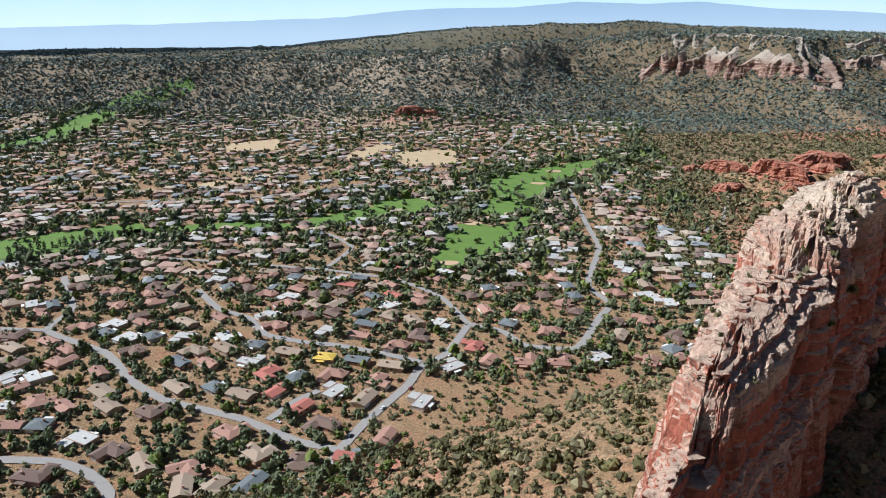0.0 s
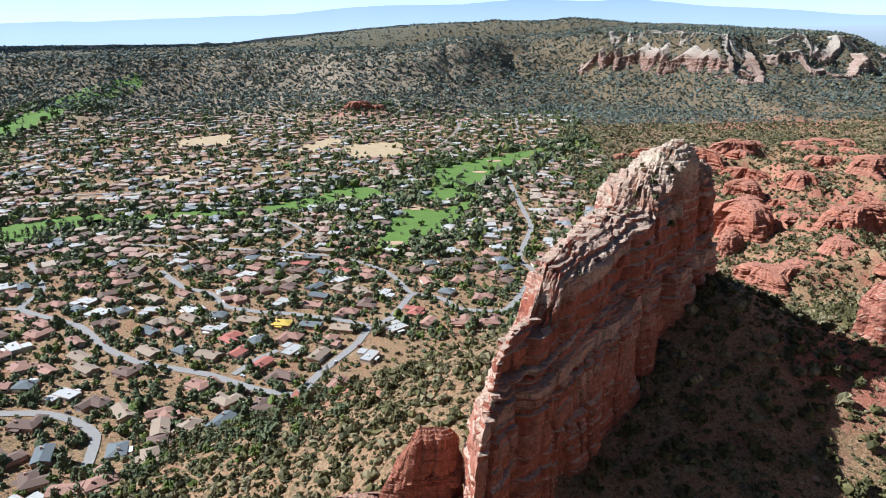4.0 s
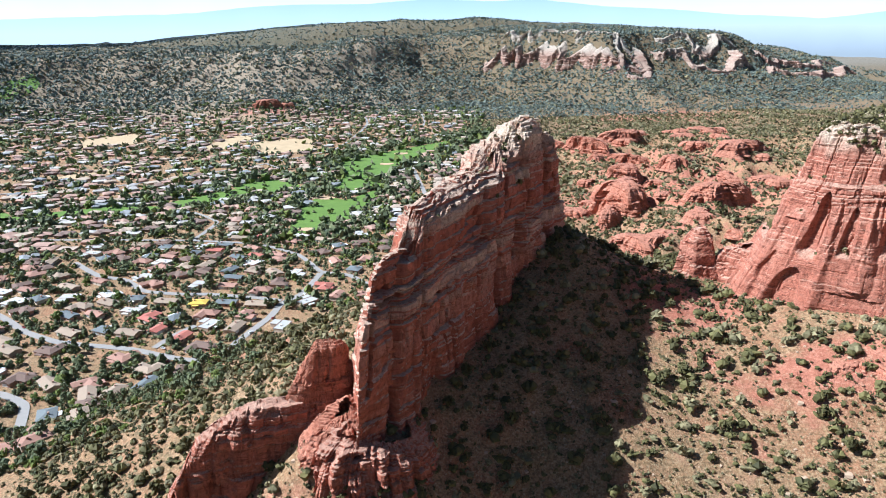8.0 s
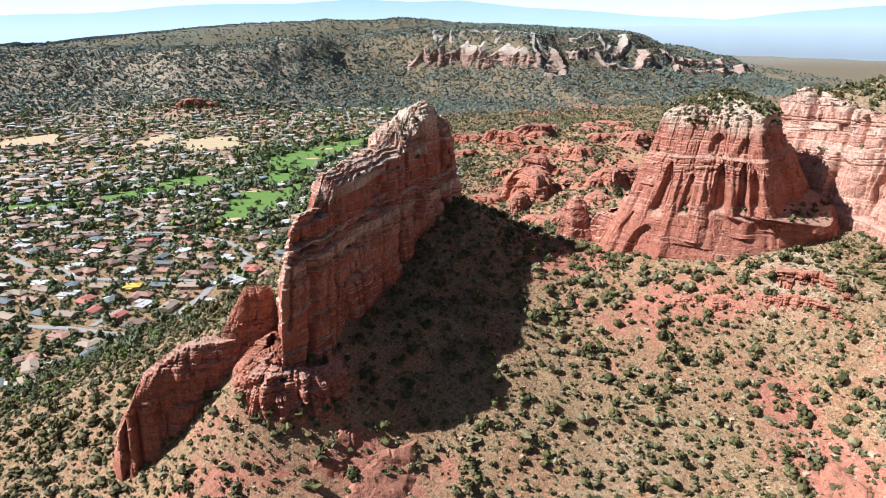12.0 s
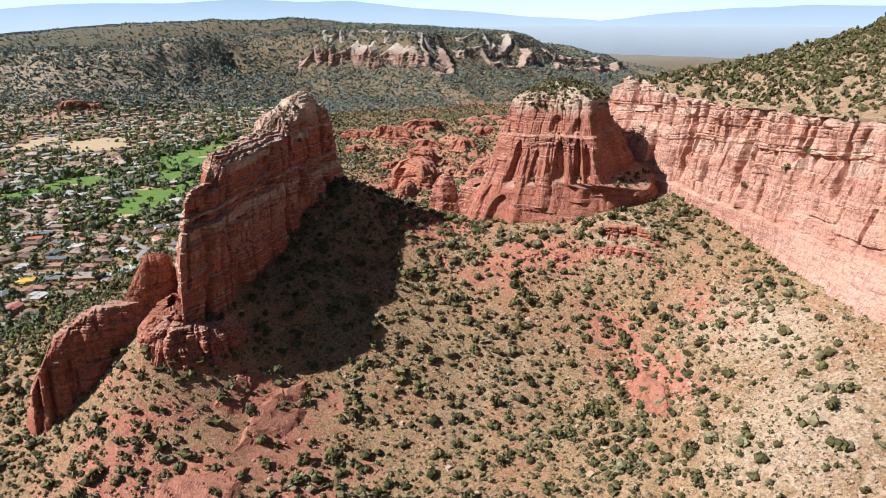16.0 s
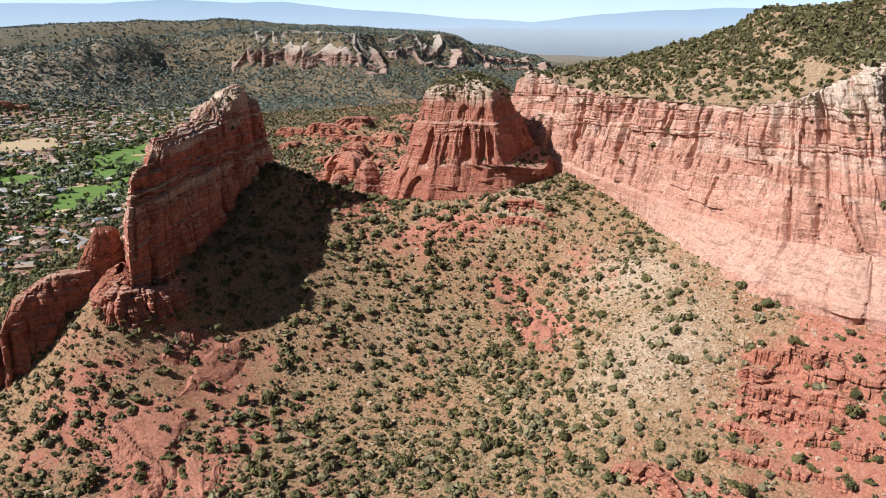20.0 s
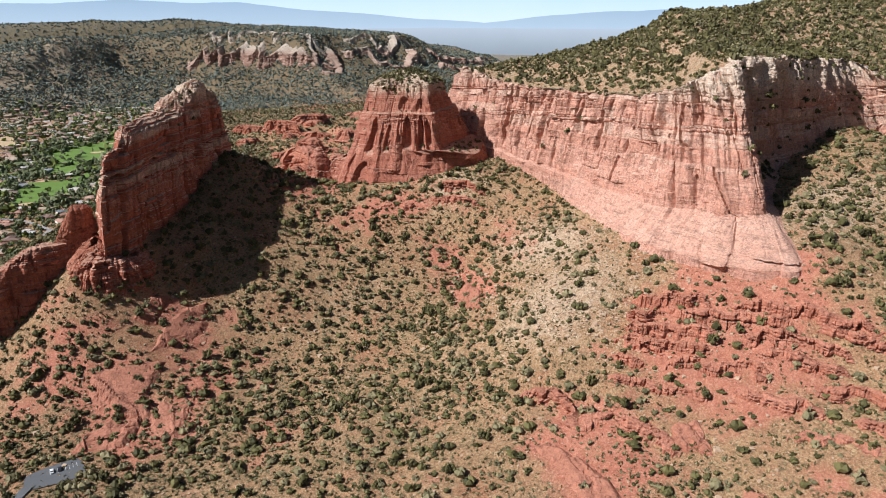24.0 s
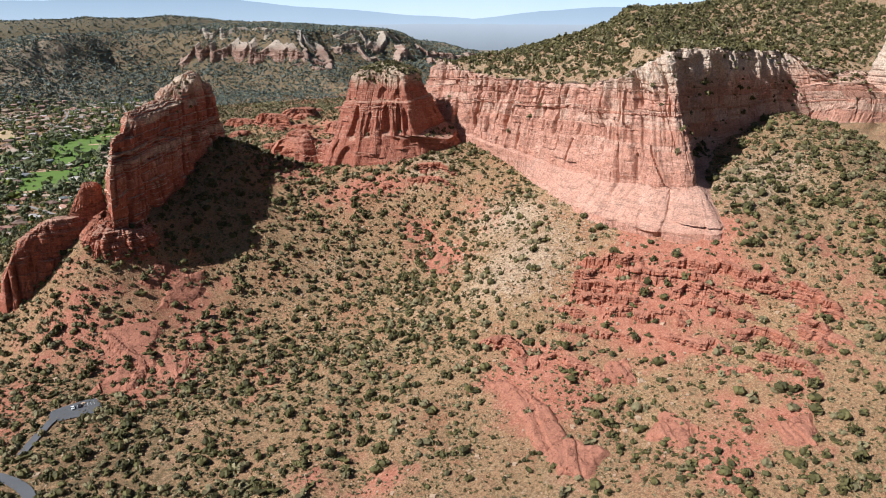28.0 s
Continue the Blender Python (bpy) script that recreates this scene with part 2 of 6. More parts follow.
def loft(rings, rows, cols, closed=True, beds=1.2, cracks=2.0, rough=1.0, dip=(0, 0), seed=0, amps=None, bed=3.6, block=9.0, slots=(), bulge=2.6, alcoves=(), ribs=(), blocky=1.0, bed_from=None, tops=2, slot_from=None):
    """Rock between rings of equal point counts, from the foot upwards, bedded and jointed. slots: deep joints, as the place round the ring (by its points), depth and width. alcoves: arched recesses (place, foot, head, half width, depth). ribs: buttresses that narrow upwards (place, foot, head, half width, reach). tops: how many of the last stages make the worn top. Gives the points and the tone of the bed at each."""
    u = spread(rings, cols, closed)
    sampled = [resample(r, u, closed) for r in rings]
    out, amp = [], []
    for k, n in enumerate(rows):
        last = k == len(rows) - 1
        for f in np.linspace(0, 1, n + 1)[: n + 1 if last else n]:
            out.append(sampled[k] * (1 - f) + sampled[k + 1] * f)
            amp.append(1.0 if amps is None else amps[k] * (1 - f) + amps[k + 1] * f)
    p = np.array(out)
    amp = np.array(amp)[:, None]
    tan = np.roll(p, -1, 1) - np.roll(p, 1, 1) if closed else np.gradient(p, axis=1)
    nor = np.stack([tan[..., 1], -tan[..., 0]], -1)
    nor /= np.linalg.norm(nor, axis=-1, keepdims=True) + 1e-6
    step = np.linalg.norm(np.diff(sampled[min(2, len(sampled) - 1)][:, :2], axis=0), axis=1)
    arc = np.r_[0, np.cumsum(step)][None] + 0 * p[..., 0]
    x, y, z = p[..., 0], p[..., 1], p[..., 2]
    zz = z + dip[0] * x + dip[1] * y + 1.6 * vnoise(x / 26, y / 26, z / 30, seed + 5)
    zero = np.zeros_like(zz)
    d, tone = bedded(zz, arc, bed, block, seed)
    d = beds * d
    d = d * (0.55 + 0.75 * (0.5 + 0.5 * layers(zz, bed * 5.3, seed + 61)))
    if bed_from:
        d = d * (0.25 + 0.75 * ramp(zz + 9 * vnoise(arc / 30, zero, 0, seed + 12), bed_from - 12, bed_from + 12))
    d = d * (0.7 + 0.6 * vnoise(x / 24, y / 24, z / 14, seed + 31))
    for size, deep, push, sd in ((block, 1.0, 2.4, 70), (block * 2.4, 1.7, 6.0, 80), (block * 0.38, 0.35, 0.8, 90)):
        q = (arc + 0.35 * size * vnoise(arc / (size * 1.3), z / (size * 2.2), 0, seed + sd)) / size
        i = np.floor(q)
        tall = size * (1.6 + 1.8 * hash01(i, zero, zero, seed + sd + 1))
        j = np.floor(zz / tall + hash01(i, zero, zero, seed + sd + 2))
        f = q - i
        soft = np.clip(np.minimum(f, 1 - f) * size / (0.7 + 0.1 * size), 0, 1)
        d = d + rough * blocky * push * (hash01(i, j, zero, seed + sd + 3) - 0.5) * soft * np.clip((zz / tall + hash01(i, zero, zero, seed + sd + 2) - j) * 5 + 0.2, 0, 1)
        joint = np.floor(q + 0.5)
        edge = np.abs(q - joint) * size
        there = np.clip(hash01(joint, np.floor(zz / tall * 0.7), zero, seed + sd + 4) * 3.2 - 2.1, 0, 1)
        d = d - cracks * deep * 0.95 * there * np.exp(-((edge / (0.35 + 0.09 * size)) ** 2))
    for at, deep, wide in slots:
        off = arc - np.interp(at, u, arc[0]) + 2.0 * vnoise(z / 17, zero + at * 50, 0, seed)
        d = d - deep * np.exp(-((off / wide) ** 2)) * np.clip(0.7 + 0.6 * vnoise(z / 12, zero + at * 31, 0, seed), 0, 1) * (1 if slot_from is None else ramp(z + 16 * vnoise(zero + at * 7, zero, 0, seed + 6), slot_from - 8, slot_from + 12))
    for at, z0, z1, wide, deep in alcoves:
        off = arc - np.interp(at, u, arc[0]) + 0.25 * wide * vnoise(z / 9, zero + at * 17, 0, seed + 7)
        h = np.clip((z - z0) / (z1 - z0), -0.2, 1.2)
        w = wide * np.sqrt(np.clip(1 - np.clip(h, 0, 1) ** 2.2, 0.0001, 1))
        d = d - deep * ramp(1 - np.abs(off) / w, 0.0, 0.45) * ramp(h, -0.1, 0.08) * (h < 1)
    for at, z0, z1, wide, reach in ribs:
        off = arc - np.interp(at, u, arc[0]) + 1.2 * vnoise(z / 11, zero + at * 23, 0, seed + 8)
        h = (z - z0) / (z1 - z0)
        d = d + reach * np.clip(1 - h, 0, 1) ** 0.8 * np.clip(1.25 - 1.25 * np.abs(off) / (wide * np.clip(1.05 - h, 0.05, 1.1)), 0, 1) * (h > -0.3)
    d = d + rough * (bulge * fbm(x / 26, y / 26, z / 34, 3, seed + 40) + 0.8 * fbm(x / 5.5, y / 5.5, z / 3.2, 4, seed + 41))
    d = d * amp
    p = p.copy()
    p[..., 0] += nor[..., 0] * d
    p[..., 1] += nor[..., 1] * d
    top = (1.05 - np.clip(amp, 0, 1)) * (np.arange(len(p))[:, None] >= sum(rows[: len(rows) - tops]))
    bx_, by_ = x + 1.2 * vnoise(x / 5, y / 5, 0, seed + 53), y + 1.2 * vnoise(x / 5, y / 5, 7.0, seed + 54)
    slabs = hash01(np.floor(bx_ / 4.3), np.floor(by_ / 4.3), zero, seed + 55) + 0.5 * hash01(np.floor(bx_ / 1.9), np.floor(by_ / 1.9), zero, seed + 56)
    p[..., 2] += top * rough * (0.4 * fbm(x / 7, y / 7, 0, 3, seed + 50) + 0.8 * slabs - 0.6) + rough * 0.2 * fbm(x / 3.5, y / 3.5, z / 3.5, 2, seed + 52)
    # the worn tops fall in steps, one bed at a time
    step = 0.55 * bed
    q = (p[..., 2] + 0.4 * step * hash01(np.floor(bx_ / 5.5), np.floor(by_ / 5.5), zero, seed + 57)) / step
    stair = (np.floor(q) + ramp(q - np.floor(q), 0.66, 1.0)) * step
    worn_top = np.arange(len(p))[:, None] >= sum(rows[: len(rows) - tops])
    p[..., 2] += (stair - p[..., 2]) * 0.65 * worn_top
    return p, tone


def rock(name, rings, rows, cols, mat, closed=True, split=(), **opts):
    """One rock. split: names of its parts from the foot up, with the stage of the loft at which each ends."""
    p, tone = loft(rings, rows, cols, closed, **opts)

    def piece(nm, a, b):
        me = mesh_np(nm, p[a:b].reshape(-1, 3), grid_faces(b - a, p.shape[1], closed), [mat])
        me.attributes.new("tone", "FLOAT", "POINT").data.foreach_set("value", tone[a:b].astype(np.float32).ravel())
        return me

    if not split:
        return new(name, piece(name, 0, len(p)))
    root, first = new(name), 0
    for label, stage in split:
        last = sum(rows[:stage]) if stage < len(rows) else p.shape[0] - 1
        part(label, piece(label, first, last + 1), root)
        first = last
    return root


def stone_mesh(name, seed, mat, squash=0.7, rough=0.22):
    """An angular block about a metre across."""
    rnd = random.Random(seed)
    bm = bmesh.new()
    bmesh.ops.create_cube(bm, size=1.0)
    bmesh.ops.subdivide_edges(bm, edges=bm.edges[:], cuts=1, use_grid_fill=True)
    for v in bm.verts:
        k = 1.0 - 0.16 * (v.co.length - 0.5)
        v.co = Vector((v.co.x * k + rnd.uniform(-rough, rough) * 0.5, v.co.y * k + rnd.uniform(-rough, rough) * 0.5, (v.co.z * k + rnd.uniform(-rough, rough) * 0.4) * squash))
    return bm_mesh(name, bm, mat)


def gathered(name, templates, x, y, z, size, tall, turn, pick, mats, mat_of=None):
    """Many small shapes as one mesh. templates: (vertices, triangles) arrays."""
    vs, fs, ms, base = [], [], [], 0
    c, s = np.cos(turn), np.sin(turn)
    for k, (tv, tf) in enumerate(templates):
        sel = np.nonzero(pick == k)[0]
        if not len(sel):
            continue
        px = tv[None, :, 0] * c[sel, None] - tv[None, :, 1] * s[sel, None]
        py = tv[None, :, 0] * s[sel, None] + tv[None, :, 1] * c[sel, None]
        v = np.stack([x[sel, None] + px * size[sel, None], y[sel, None] + py * size[sel, None], z[sel, None] + tv[None, :, 2] * tall[sel, None]], -1)
        f = tf[None] + (np.arange(len(sel)) * len(tv))[:, None, None] + base
        vs.append(v.reshape(-1, 3))
        fs.append(f.reshape(-1, 3))
        ms.append(np.repeat(mat_of[sel] if mat_of is not None else np.zeros(len(sel), int), len(tf)))
        base += len(sel) * len(tv)
    return mesh_np(name, np.concatenate(vs), np.concatenate(fs), mats, False, np.concatenate(ms))


OCTA_V = np.array([(1, 0, 0), (-1, 0, 0), (0, 1, 0), (0, -1, 0), (0, 0, 1), (0, 0, -1)], float)
OCTA_F = np.array([(0, 2, 4), (2, 1, 4), (1, 3, 4), (3, 0, 4), (2, 0, 5), (1, 2, 5), (3, 1, 5), (0, 3, 5)])
TETRA_V = np.array([(1, 1, 1), (-1, -1, 1), (-1, 1, -1), (1, -1, -1)], float) * 0.7
TETRA_F = np.array([(0, 2, 1), (0, 1, 3), (0, 3, 2), (1, 2, 3)])


def crown(seed, clumps, leaf, shape="round", lean=0.0, octa=True):
    """Leaf clumps filling an uneven crown of unit radius that stands on z = 0."""
    r = np.random.RandomState(seed)
    bv, bf = (OCTA_V, OCTA_F) if octa else (TETRA_V, TETRA_F)
    lobes = [(r.normal(0, 0.33), r.normal(0, 0.33), 0.55 + r.uniform(-0.15, 0.4), r.uniform(0.4, 0.68)) for _ in range(5)]
    vs, fs = [], []
    for k in range(clumps):
        d = r.normal(size=3)
        d /= np.linalg.norm(d)
        if shape == "round":
            lx, ly, lz, lr = lobes[k % 5]
            rad = lr * r.uniform(0.55, 1.05)
            p = np.array([lx + d[0] * rad, ly + d[1] * rad, max(0.1, lz + d[2] * rad * 0.85)])
        elif shape == "column":
            h = r.uniform(0.03, 1.0)
            w = 0.16 * (1 - h**3) * min(1, h * 6 + 0.4)
            p = np.array([d[0] * w * 1.3, d[1] * w * 1.3, h])
        else:
            h = r.uniform(0.12, 1.0)
            w = 0.36 * (1.04 - h) * r.uniform(0.5, 1.1)
            a = r.uniform(0, 6.28)
            p = np.array([math.cos(a) * w, math.sin(a) * w, h])
        s3 = leaf * r.uniform(0.65, 1.35) * np.array([r.uniform(0.7, 1.3), r.uniform(0.7, 1.3), r.uniform(0.55, 1.0)])
        rot = np.array(Euler((r.uniform(0, 3), r.uniform(0, 3), r.uniform(0, 3))).to_matrix())
        vs.append((bv * s3 * (1 + 0.3 * r.normal(size=bv.shape))) @ rot.T + p)
        fs.append(bf + len(bv) * k)
    return np.concatenate(vs), np.concatenate(fs)

# ---- materials ----
def material(name, rough=0.9, metal=0.0):
    m = bpy.data.materials.new(name)
    m.use_nodes = True
    b = m.node_tree.nodes["Principled BSDF"]
    b.inputs["Roughness"].default_value = rough
    b.inputs["Metallic"].default_value = metal
    b.inputs["Specular IOR Level"].default_value = 0.25
    return m, m.node_tree, b


def node(nt, kind, **sets):
    n = nt.nodes.new(kind)
    for k, v in sets.items():
        if k in n.inputs:
            n.inputs[k].default_value = v
    return n


def noise_fac(nt, vec, scale, detail=4.0, rough=0.55):
    n = node(nt, "ShaderNodeTexNoise", Scale=scale, Detail=detail, Roughness=rough)
    nt.links.new(vec, n.inputs["Vector"])
    return n.outputs["Fac"]


def ramp_node(nt, fac, stops):
    n = nt.nodes.new("ShaderNodeValToRGB")
    e = n.color_ramp.elements
    while len(e) < len(stops):
        e.new(0.5)
    for el, (pos, col) in zip(e, stops):
        el.position = pos
        el.color = (*col, 1) if len(col) == 3 else col
    nt.links.new(fac, n.inputs[0])
    return n.outputs[0]


def mix(nt, fac, a, b, kind="MIX"):
    n = nt.nodes.new("ShaderNodeMix")
    n.data_type, n.blend_type = "RGBA", kind
    for sock, v in ((n.inputs[0], fac), (n.inputs[6], a), (n.inputs[7], b)):
        if isinstance(v, (int, float)):
            sock.default_value = v
        elif isinstance(v, tuple):
            sock.default_value = (*v, 1)
        else:
            nt.links.new(v, sock)
    return n.outputs[2]


def maths(nt, op, a, b=0.0):
    n = nt.nodes.new("ShaderNodeMath")
    n.operation = op
    for sock, v in ((n.inputs[0], a), (n.inputs[1], b)):
        if isinstance(v, (int, float)):
            sock.default_value = v
        else:
            nt.links.new(v, sock)
    return n.outputs[0]


def span(nt, v, a, b):
    n = nt.nodes.new("ShaderNodeMapRange")
    n.interpolation_type = "SMOOTHSTEP"
    nt.links.new(v, n.inputs[0])
    n.inputs[1].default_value, n.inputs[2].default_value = a, b
    return n.outputs[0]


def bump(nt, bsdf, height, strength, dist):
    n = node(nt, "ShaderNodeBump", Strength=strength, Distance=dist)
    nt.links.new(height, n.inputs["Height"])
    nt.links.new(n.outputs[0], bsdf.inputs["Normal"])


def place_of(nt):
    g = nt.nodes.new("ShaderNodeNewGeometry")
    s = nt.nodes.new("ShaderNodeSeparateXYZ")
    nt.links.new(g.outputs["Position"], s.inputs[0])
    n = nt.nodes.new("ShaderNodeSeparateXYZ")
    nt.links.new(g.outputs["Normal"], n.inputs[0])
    return g, s, n


def sandstone(name, cap_lo, cap_hi, red_a=(0.36, 0.125, 0.072), red_b=(0.50, 0.23, 0.15), pale=(0.62, 0.46, 0.32), side_pale=0.0, side_from=-900, flat_pale=0.6, bands=0.5):
    """Red bedded sandstone under a cream cap that begins between two heights."""
    m, nt, b = material(name, 0.93)
    g, s, n = place_of(nt)
    pos = g.outputs["Position"]
    stretch = node(nt, "ShaderNodeMapping")
    stretch.inputs["Scale"].default_value = (0.016, 0.016, 0.17)
    nt.links.new(pos, stretch.inputs[0])
    band = noise_fac(nt, stretch.outputs[0], 1.0, 7, 0.72)
    streak = node(nt, "ShaderNodeMapping")
    streak.inputs["Scale"].default_value = (0.30, 0.30, 0.022)
    nt.links.new(pos, streak.inputs[0])
    wash = noise_fac(nt, streak.outputs[0], 1.0, 5, 0.65)
    blotch = noise_fac(nt, pos, 0.045, 5, 0.65)
    grain = noise_fac(nt, pos, 0.7, 8, 0.75)
    fine = noise_fac(nt, pos, 0.16, 6, 0.7)
    thin = node(nt, "ShaderNodeMapping")
    thin.inputs["Scale"].default_value = (0.03, 0.03, 0.42)
    thin.inputs["Rotation"].default_value = (0.10, 0.06, 0.0)
    nt.links.new(pos, thin.inputs[0])
    seam = noise_fac(nt, thin.outputs[0], 1.0, 5, 0.6)
    mid = tuple(0.55 * p + 0.45 * q for p, q in zip(red_a, red_b))
    col = ramp_node(nt, band, [(0.30, red_a), (0.45, mid), (0.53, red_a), (0.64, red_b)])
    at = nt.nodes.new("ShaderNodeAttribute")
    at.attribute_name = "tone"
    tone = at.outputs["Fac"]
    bed_col = ramp_node(nt, tone, [(0.08, tuple(c * 0.72 for c in red_a)), (0.35, red_a), (0.6, mid), (0.9, tuple(min(1, c * 1.08) for c in red_b))])
    col = mix(nt, bands, col, bed_col)
    col = mix(nt, span(nt, fine, 0.35, 0.7), mix(nt, 0.5, col, red_a), col)
    col = mix(nt, maths(nt, "MULTIPLY", span(nt, wash, 0.50, 0.70), 0.6), col, tuple(c * 0.48 for c in red_a))
    col = mix(nt, maths(nt, "MULTIPLY", span(nt, blotch, 0.5, 0.75), 0.55), col, red_b)
    height = maths(nt, "ADD", s.outputs[2], maths(nt, "MULTIPLY", maths(nt, "SUBTRACT", blotch, 0.5), 26.0))
    cap = span(nt, height, cap_lo, cap_hi)
    flat = span(nt, n.outputs[2], 0.35, 0.8)
    paler = maths(nt, "MAXIMUM", maths(nt, "MULTIPLY", cap, span(nt, fine, 0.22, 0.5)), maths(nt, "MULTIPLY", flat, flat_pale))
    if side_pale:
        paler = maths(nt, "MAXIMUM", paler, maths(nt, "MULTIPLY", maths(nt, "MULTIPLY", maths(nt, "MULTIPLY", span(nt, tone, 0.55, 0.68), span(nt, seam, 0.36, 0.5)), span(nt, height, side_from, side_from + 30)), side_pale))
    palecol = mix(nt, band, tuple(c * 0.78 for c in pale), tuple(min(1, c * 1.12) for c in pale))
    col = mix(nt, maths(nt, "MULTIPLY", span(nt, seam, 0.44, 0.34), 0.5), col, tuple(c * 0.5 for c in red_a))
    col = mix(nt, paler, col, palecol)
    col = mix(nt, maths(nt, "MULTIPLY", span(nt, grain, 0.62, 0.32), 0.75), col, mix(nt, 0.6, col, (0.06, 0.03, 0.022)))
    lines = None
    for scl, rot, width in (((0.16, 0.16, 0.035), (0.0, 0.12, 0.0), 0.016), ((0.03, 0.03, 0.28), (0.06, 0.0, 0.0), 0.02)):
        mp = node(nt, "ShaderNodeMapping")
        mp.inputs["Scale"].default_value = scl
        mp.inputs["Rotation"].default_value = rot
        nt.links.new(pos, mp.inputs[0])
        near = maths(nt, "ABSOLUTE", maths(nt, "SUBTRACT", noise_fac(nt, mp.outputs[0], 1.0, 3, 0.6), 0.5))
        line = maths(nt, "MULTIPLY", span(nt, near, width, 0.0), span(nt, fine, 0.42, 0.56))
        lines = line if lines is None else maths(nt, "MAXIMUM", lines, line)
    col = mix(nt, maths(nt, "MULTIPLY", lines, 0.6), col, tuple(c * 0.28 for c in red_a))
    nt.links.new(col, b.inputs["Base Color"])
    relief = maths(nt, "ADD", maths(nt, "ADD", maths(nt, "MULTIPLY", band, 1.6), grain), maths(nt, "MULTIPLY", fine, 1.5))
    bump(nt, b, maths(nt, "SUBTRACT", relief, maths(nt, "MULTIPLY", lines, 0.7)), 0.65, 1.1)
    return m


def plain(name, col, rough=0.85, vary=0.25, scale=0.6, random_amount=0.0):
    m, nt, b = material(name, rough)
    g, s, n = place_of(nt)
    f = noise_fac(nt, g.outputs["Position"], scale, 5, 0.65)
    c = mix(nt, f, tuple(v * (1 - vary) for v in col), tuple(min(1, v * (1 + vary)) for v in col))
    if random_amount:
        info = nt.nodes.new("ShaderNodeObjectInfo")
        c = mix(nt, maths(nt, "MULTIPLY", info.outputs["Random"], random_amount), c, tuple(v * 0.55 for v in col))
    nt.links.new(c, b.inputs["Base Color"])
    return m


def leafy(name, dark, light, islands=True):
    m, nt, b = material(name, 0.75)
    g, s, n = place_of(nt)
    f = noise_fac(nt, g.outputs["Position"], 1.3, 3, 0.7)
    src = maths(nt, "ADD", maths(nt, "MULTIPLY", g.outputs["Random Per Island"], 0.7), maths(nt, "MULTIPLY", f, 0.4))
    nt.links.new(ramp_node(nt, src, [(0.1, dark), (0.9, light)]), b.inputs["Base Color"])
    return m


ROCK_FIN = sandstone("fin sandstone", 182, 206, red_a=(0.45, 0.138, 0.078), red_b=(0.56, 0.245, 0.16), pale=(0.68, 0.53, 0.39), side_pale=0.85, side_from=128, flat_pale=0.75, bands=0.7)
ROCK_BUTTE = sandstone("butte sandstone", 190, 208, red_a=(0.42, 0.14, 0.085), red_b=(0.58, 0.27, 0.18), pale=(0.66, 0.51, 0.37), flat_pale=0.35, bands=0.25)
ROCK_MESA = sandstone("mesa sandstone", 196, 226, red_a=(0.60, 0.29, 0.195), red_b=(0.74, 0.46, 0.35), pale=(0.76, 0.60, 0.46), side_pale=0.4, side_from=150, flat_pale=0.12, bands=0.4)
ROCK_RED = sandstone("low red sandstone", 900, 950, red_a=(0.46, 0.165, 0.095), red_b=(0.59, 0.25, 0.16), pale=(0.60, 0.29, 0.19), flat_pale=0.4, bands=0.8)
ROCK_SPIKE = sandstone("low wall sandstone", 101, 116, red_a=(0.42, 0.125, 0.072), red_b=(0.53, 0.21, 0.13), pale=(0.62, 0.43, 0.31), flat_pale=0.55, bands=0.4)
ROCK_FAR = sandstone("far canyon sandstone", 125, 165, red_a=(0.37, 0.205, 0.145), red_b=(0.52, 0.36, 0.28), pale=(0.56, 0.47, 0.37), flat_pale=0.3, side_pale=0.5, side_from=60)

m, nt, b = material("desert ground", 0.97)
GROUND = m
g, s, n = place_of(nt)
at_red = nt.nodes.new("ShaderNodeAttribute")
at_red.attribute_name = "red"
at_green = nt.nodes.new("ShaderNodeAttribute")
at_green.attribute_name = "scrub"
pos = g.outputs["Position"]
n1, n2, n3 = noise_fac(nt, pos, 0.03, 5, 0.6), noise_fac(nt, pos, 0.22, 6, 0.68), noise_fac(nt, pos, 1.6, 4, 0.7)
n4 = noise_fac(nt, pos, 0.55, 6, 0.75)
soil = ramp_node(nt, n1, [(0.34, (0.37, 0.165, 0.085)), (0.46, (0.39, 0.215, 0.112)), (0.56, (0.33, 0.195, 0.096)), (0.68, (0.46, 0.28, 0.158))])
at_scree = nt.nodes.new("ShaderNodeAttribute")
at_scree.attribute_name = "scree"
scree = span(nt, maths(nt, "ADD", at_scree.outputs["Fac"], maths(nt, "MULTIPLY", maths(nt, "SUBTRACT", n2, 0.5), 1.4)), 0.2, 0.8)
soil = mix(nt, scree, soil, mix(nt, span(nt, n3, 0.3, 0.7), (0.42, 0.285, 0.18), (0.62, 0.46, 0.32)))
straw = mix(nt, span(nt, n2, 0.5, 0.72), soil, mix(nt, scree, (0.46, 0.315, 0.165), (0.62, 0.47, 0.33)))
tan_col = mix(nt, span(nt, n4, 0.38, 0.54), mix(nt, 0.62, soil, (0.07, 0.05, 0.026)), straw)
red_col = ramp_node(nt, n2, [(0.3, (0.33, 0.112, 0.066)), (0.5, (0.45, 0.17, 0.105)), (0.72, (0.54, 0.25, 0.165))])
red_col = mix(nt, span(nt, n4, 0.3, 0.5), mix(nt, 0.5, red_col, (0.10, 0.04, 0.022)), red_col)
redness = span(nt, maths(nt, "ADD", at_red.outputs["Fac"], maths(nt, "MULTIPLY", maths(nt, "SUBTRACT", n1, 0.5), 1.9)), 0.3, 0.7)
col = mix(nt, redness, tan_col, red_col)
n5 = noise_fac(nt, pos, 0.85, 5, 0.8)
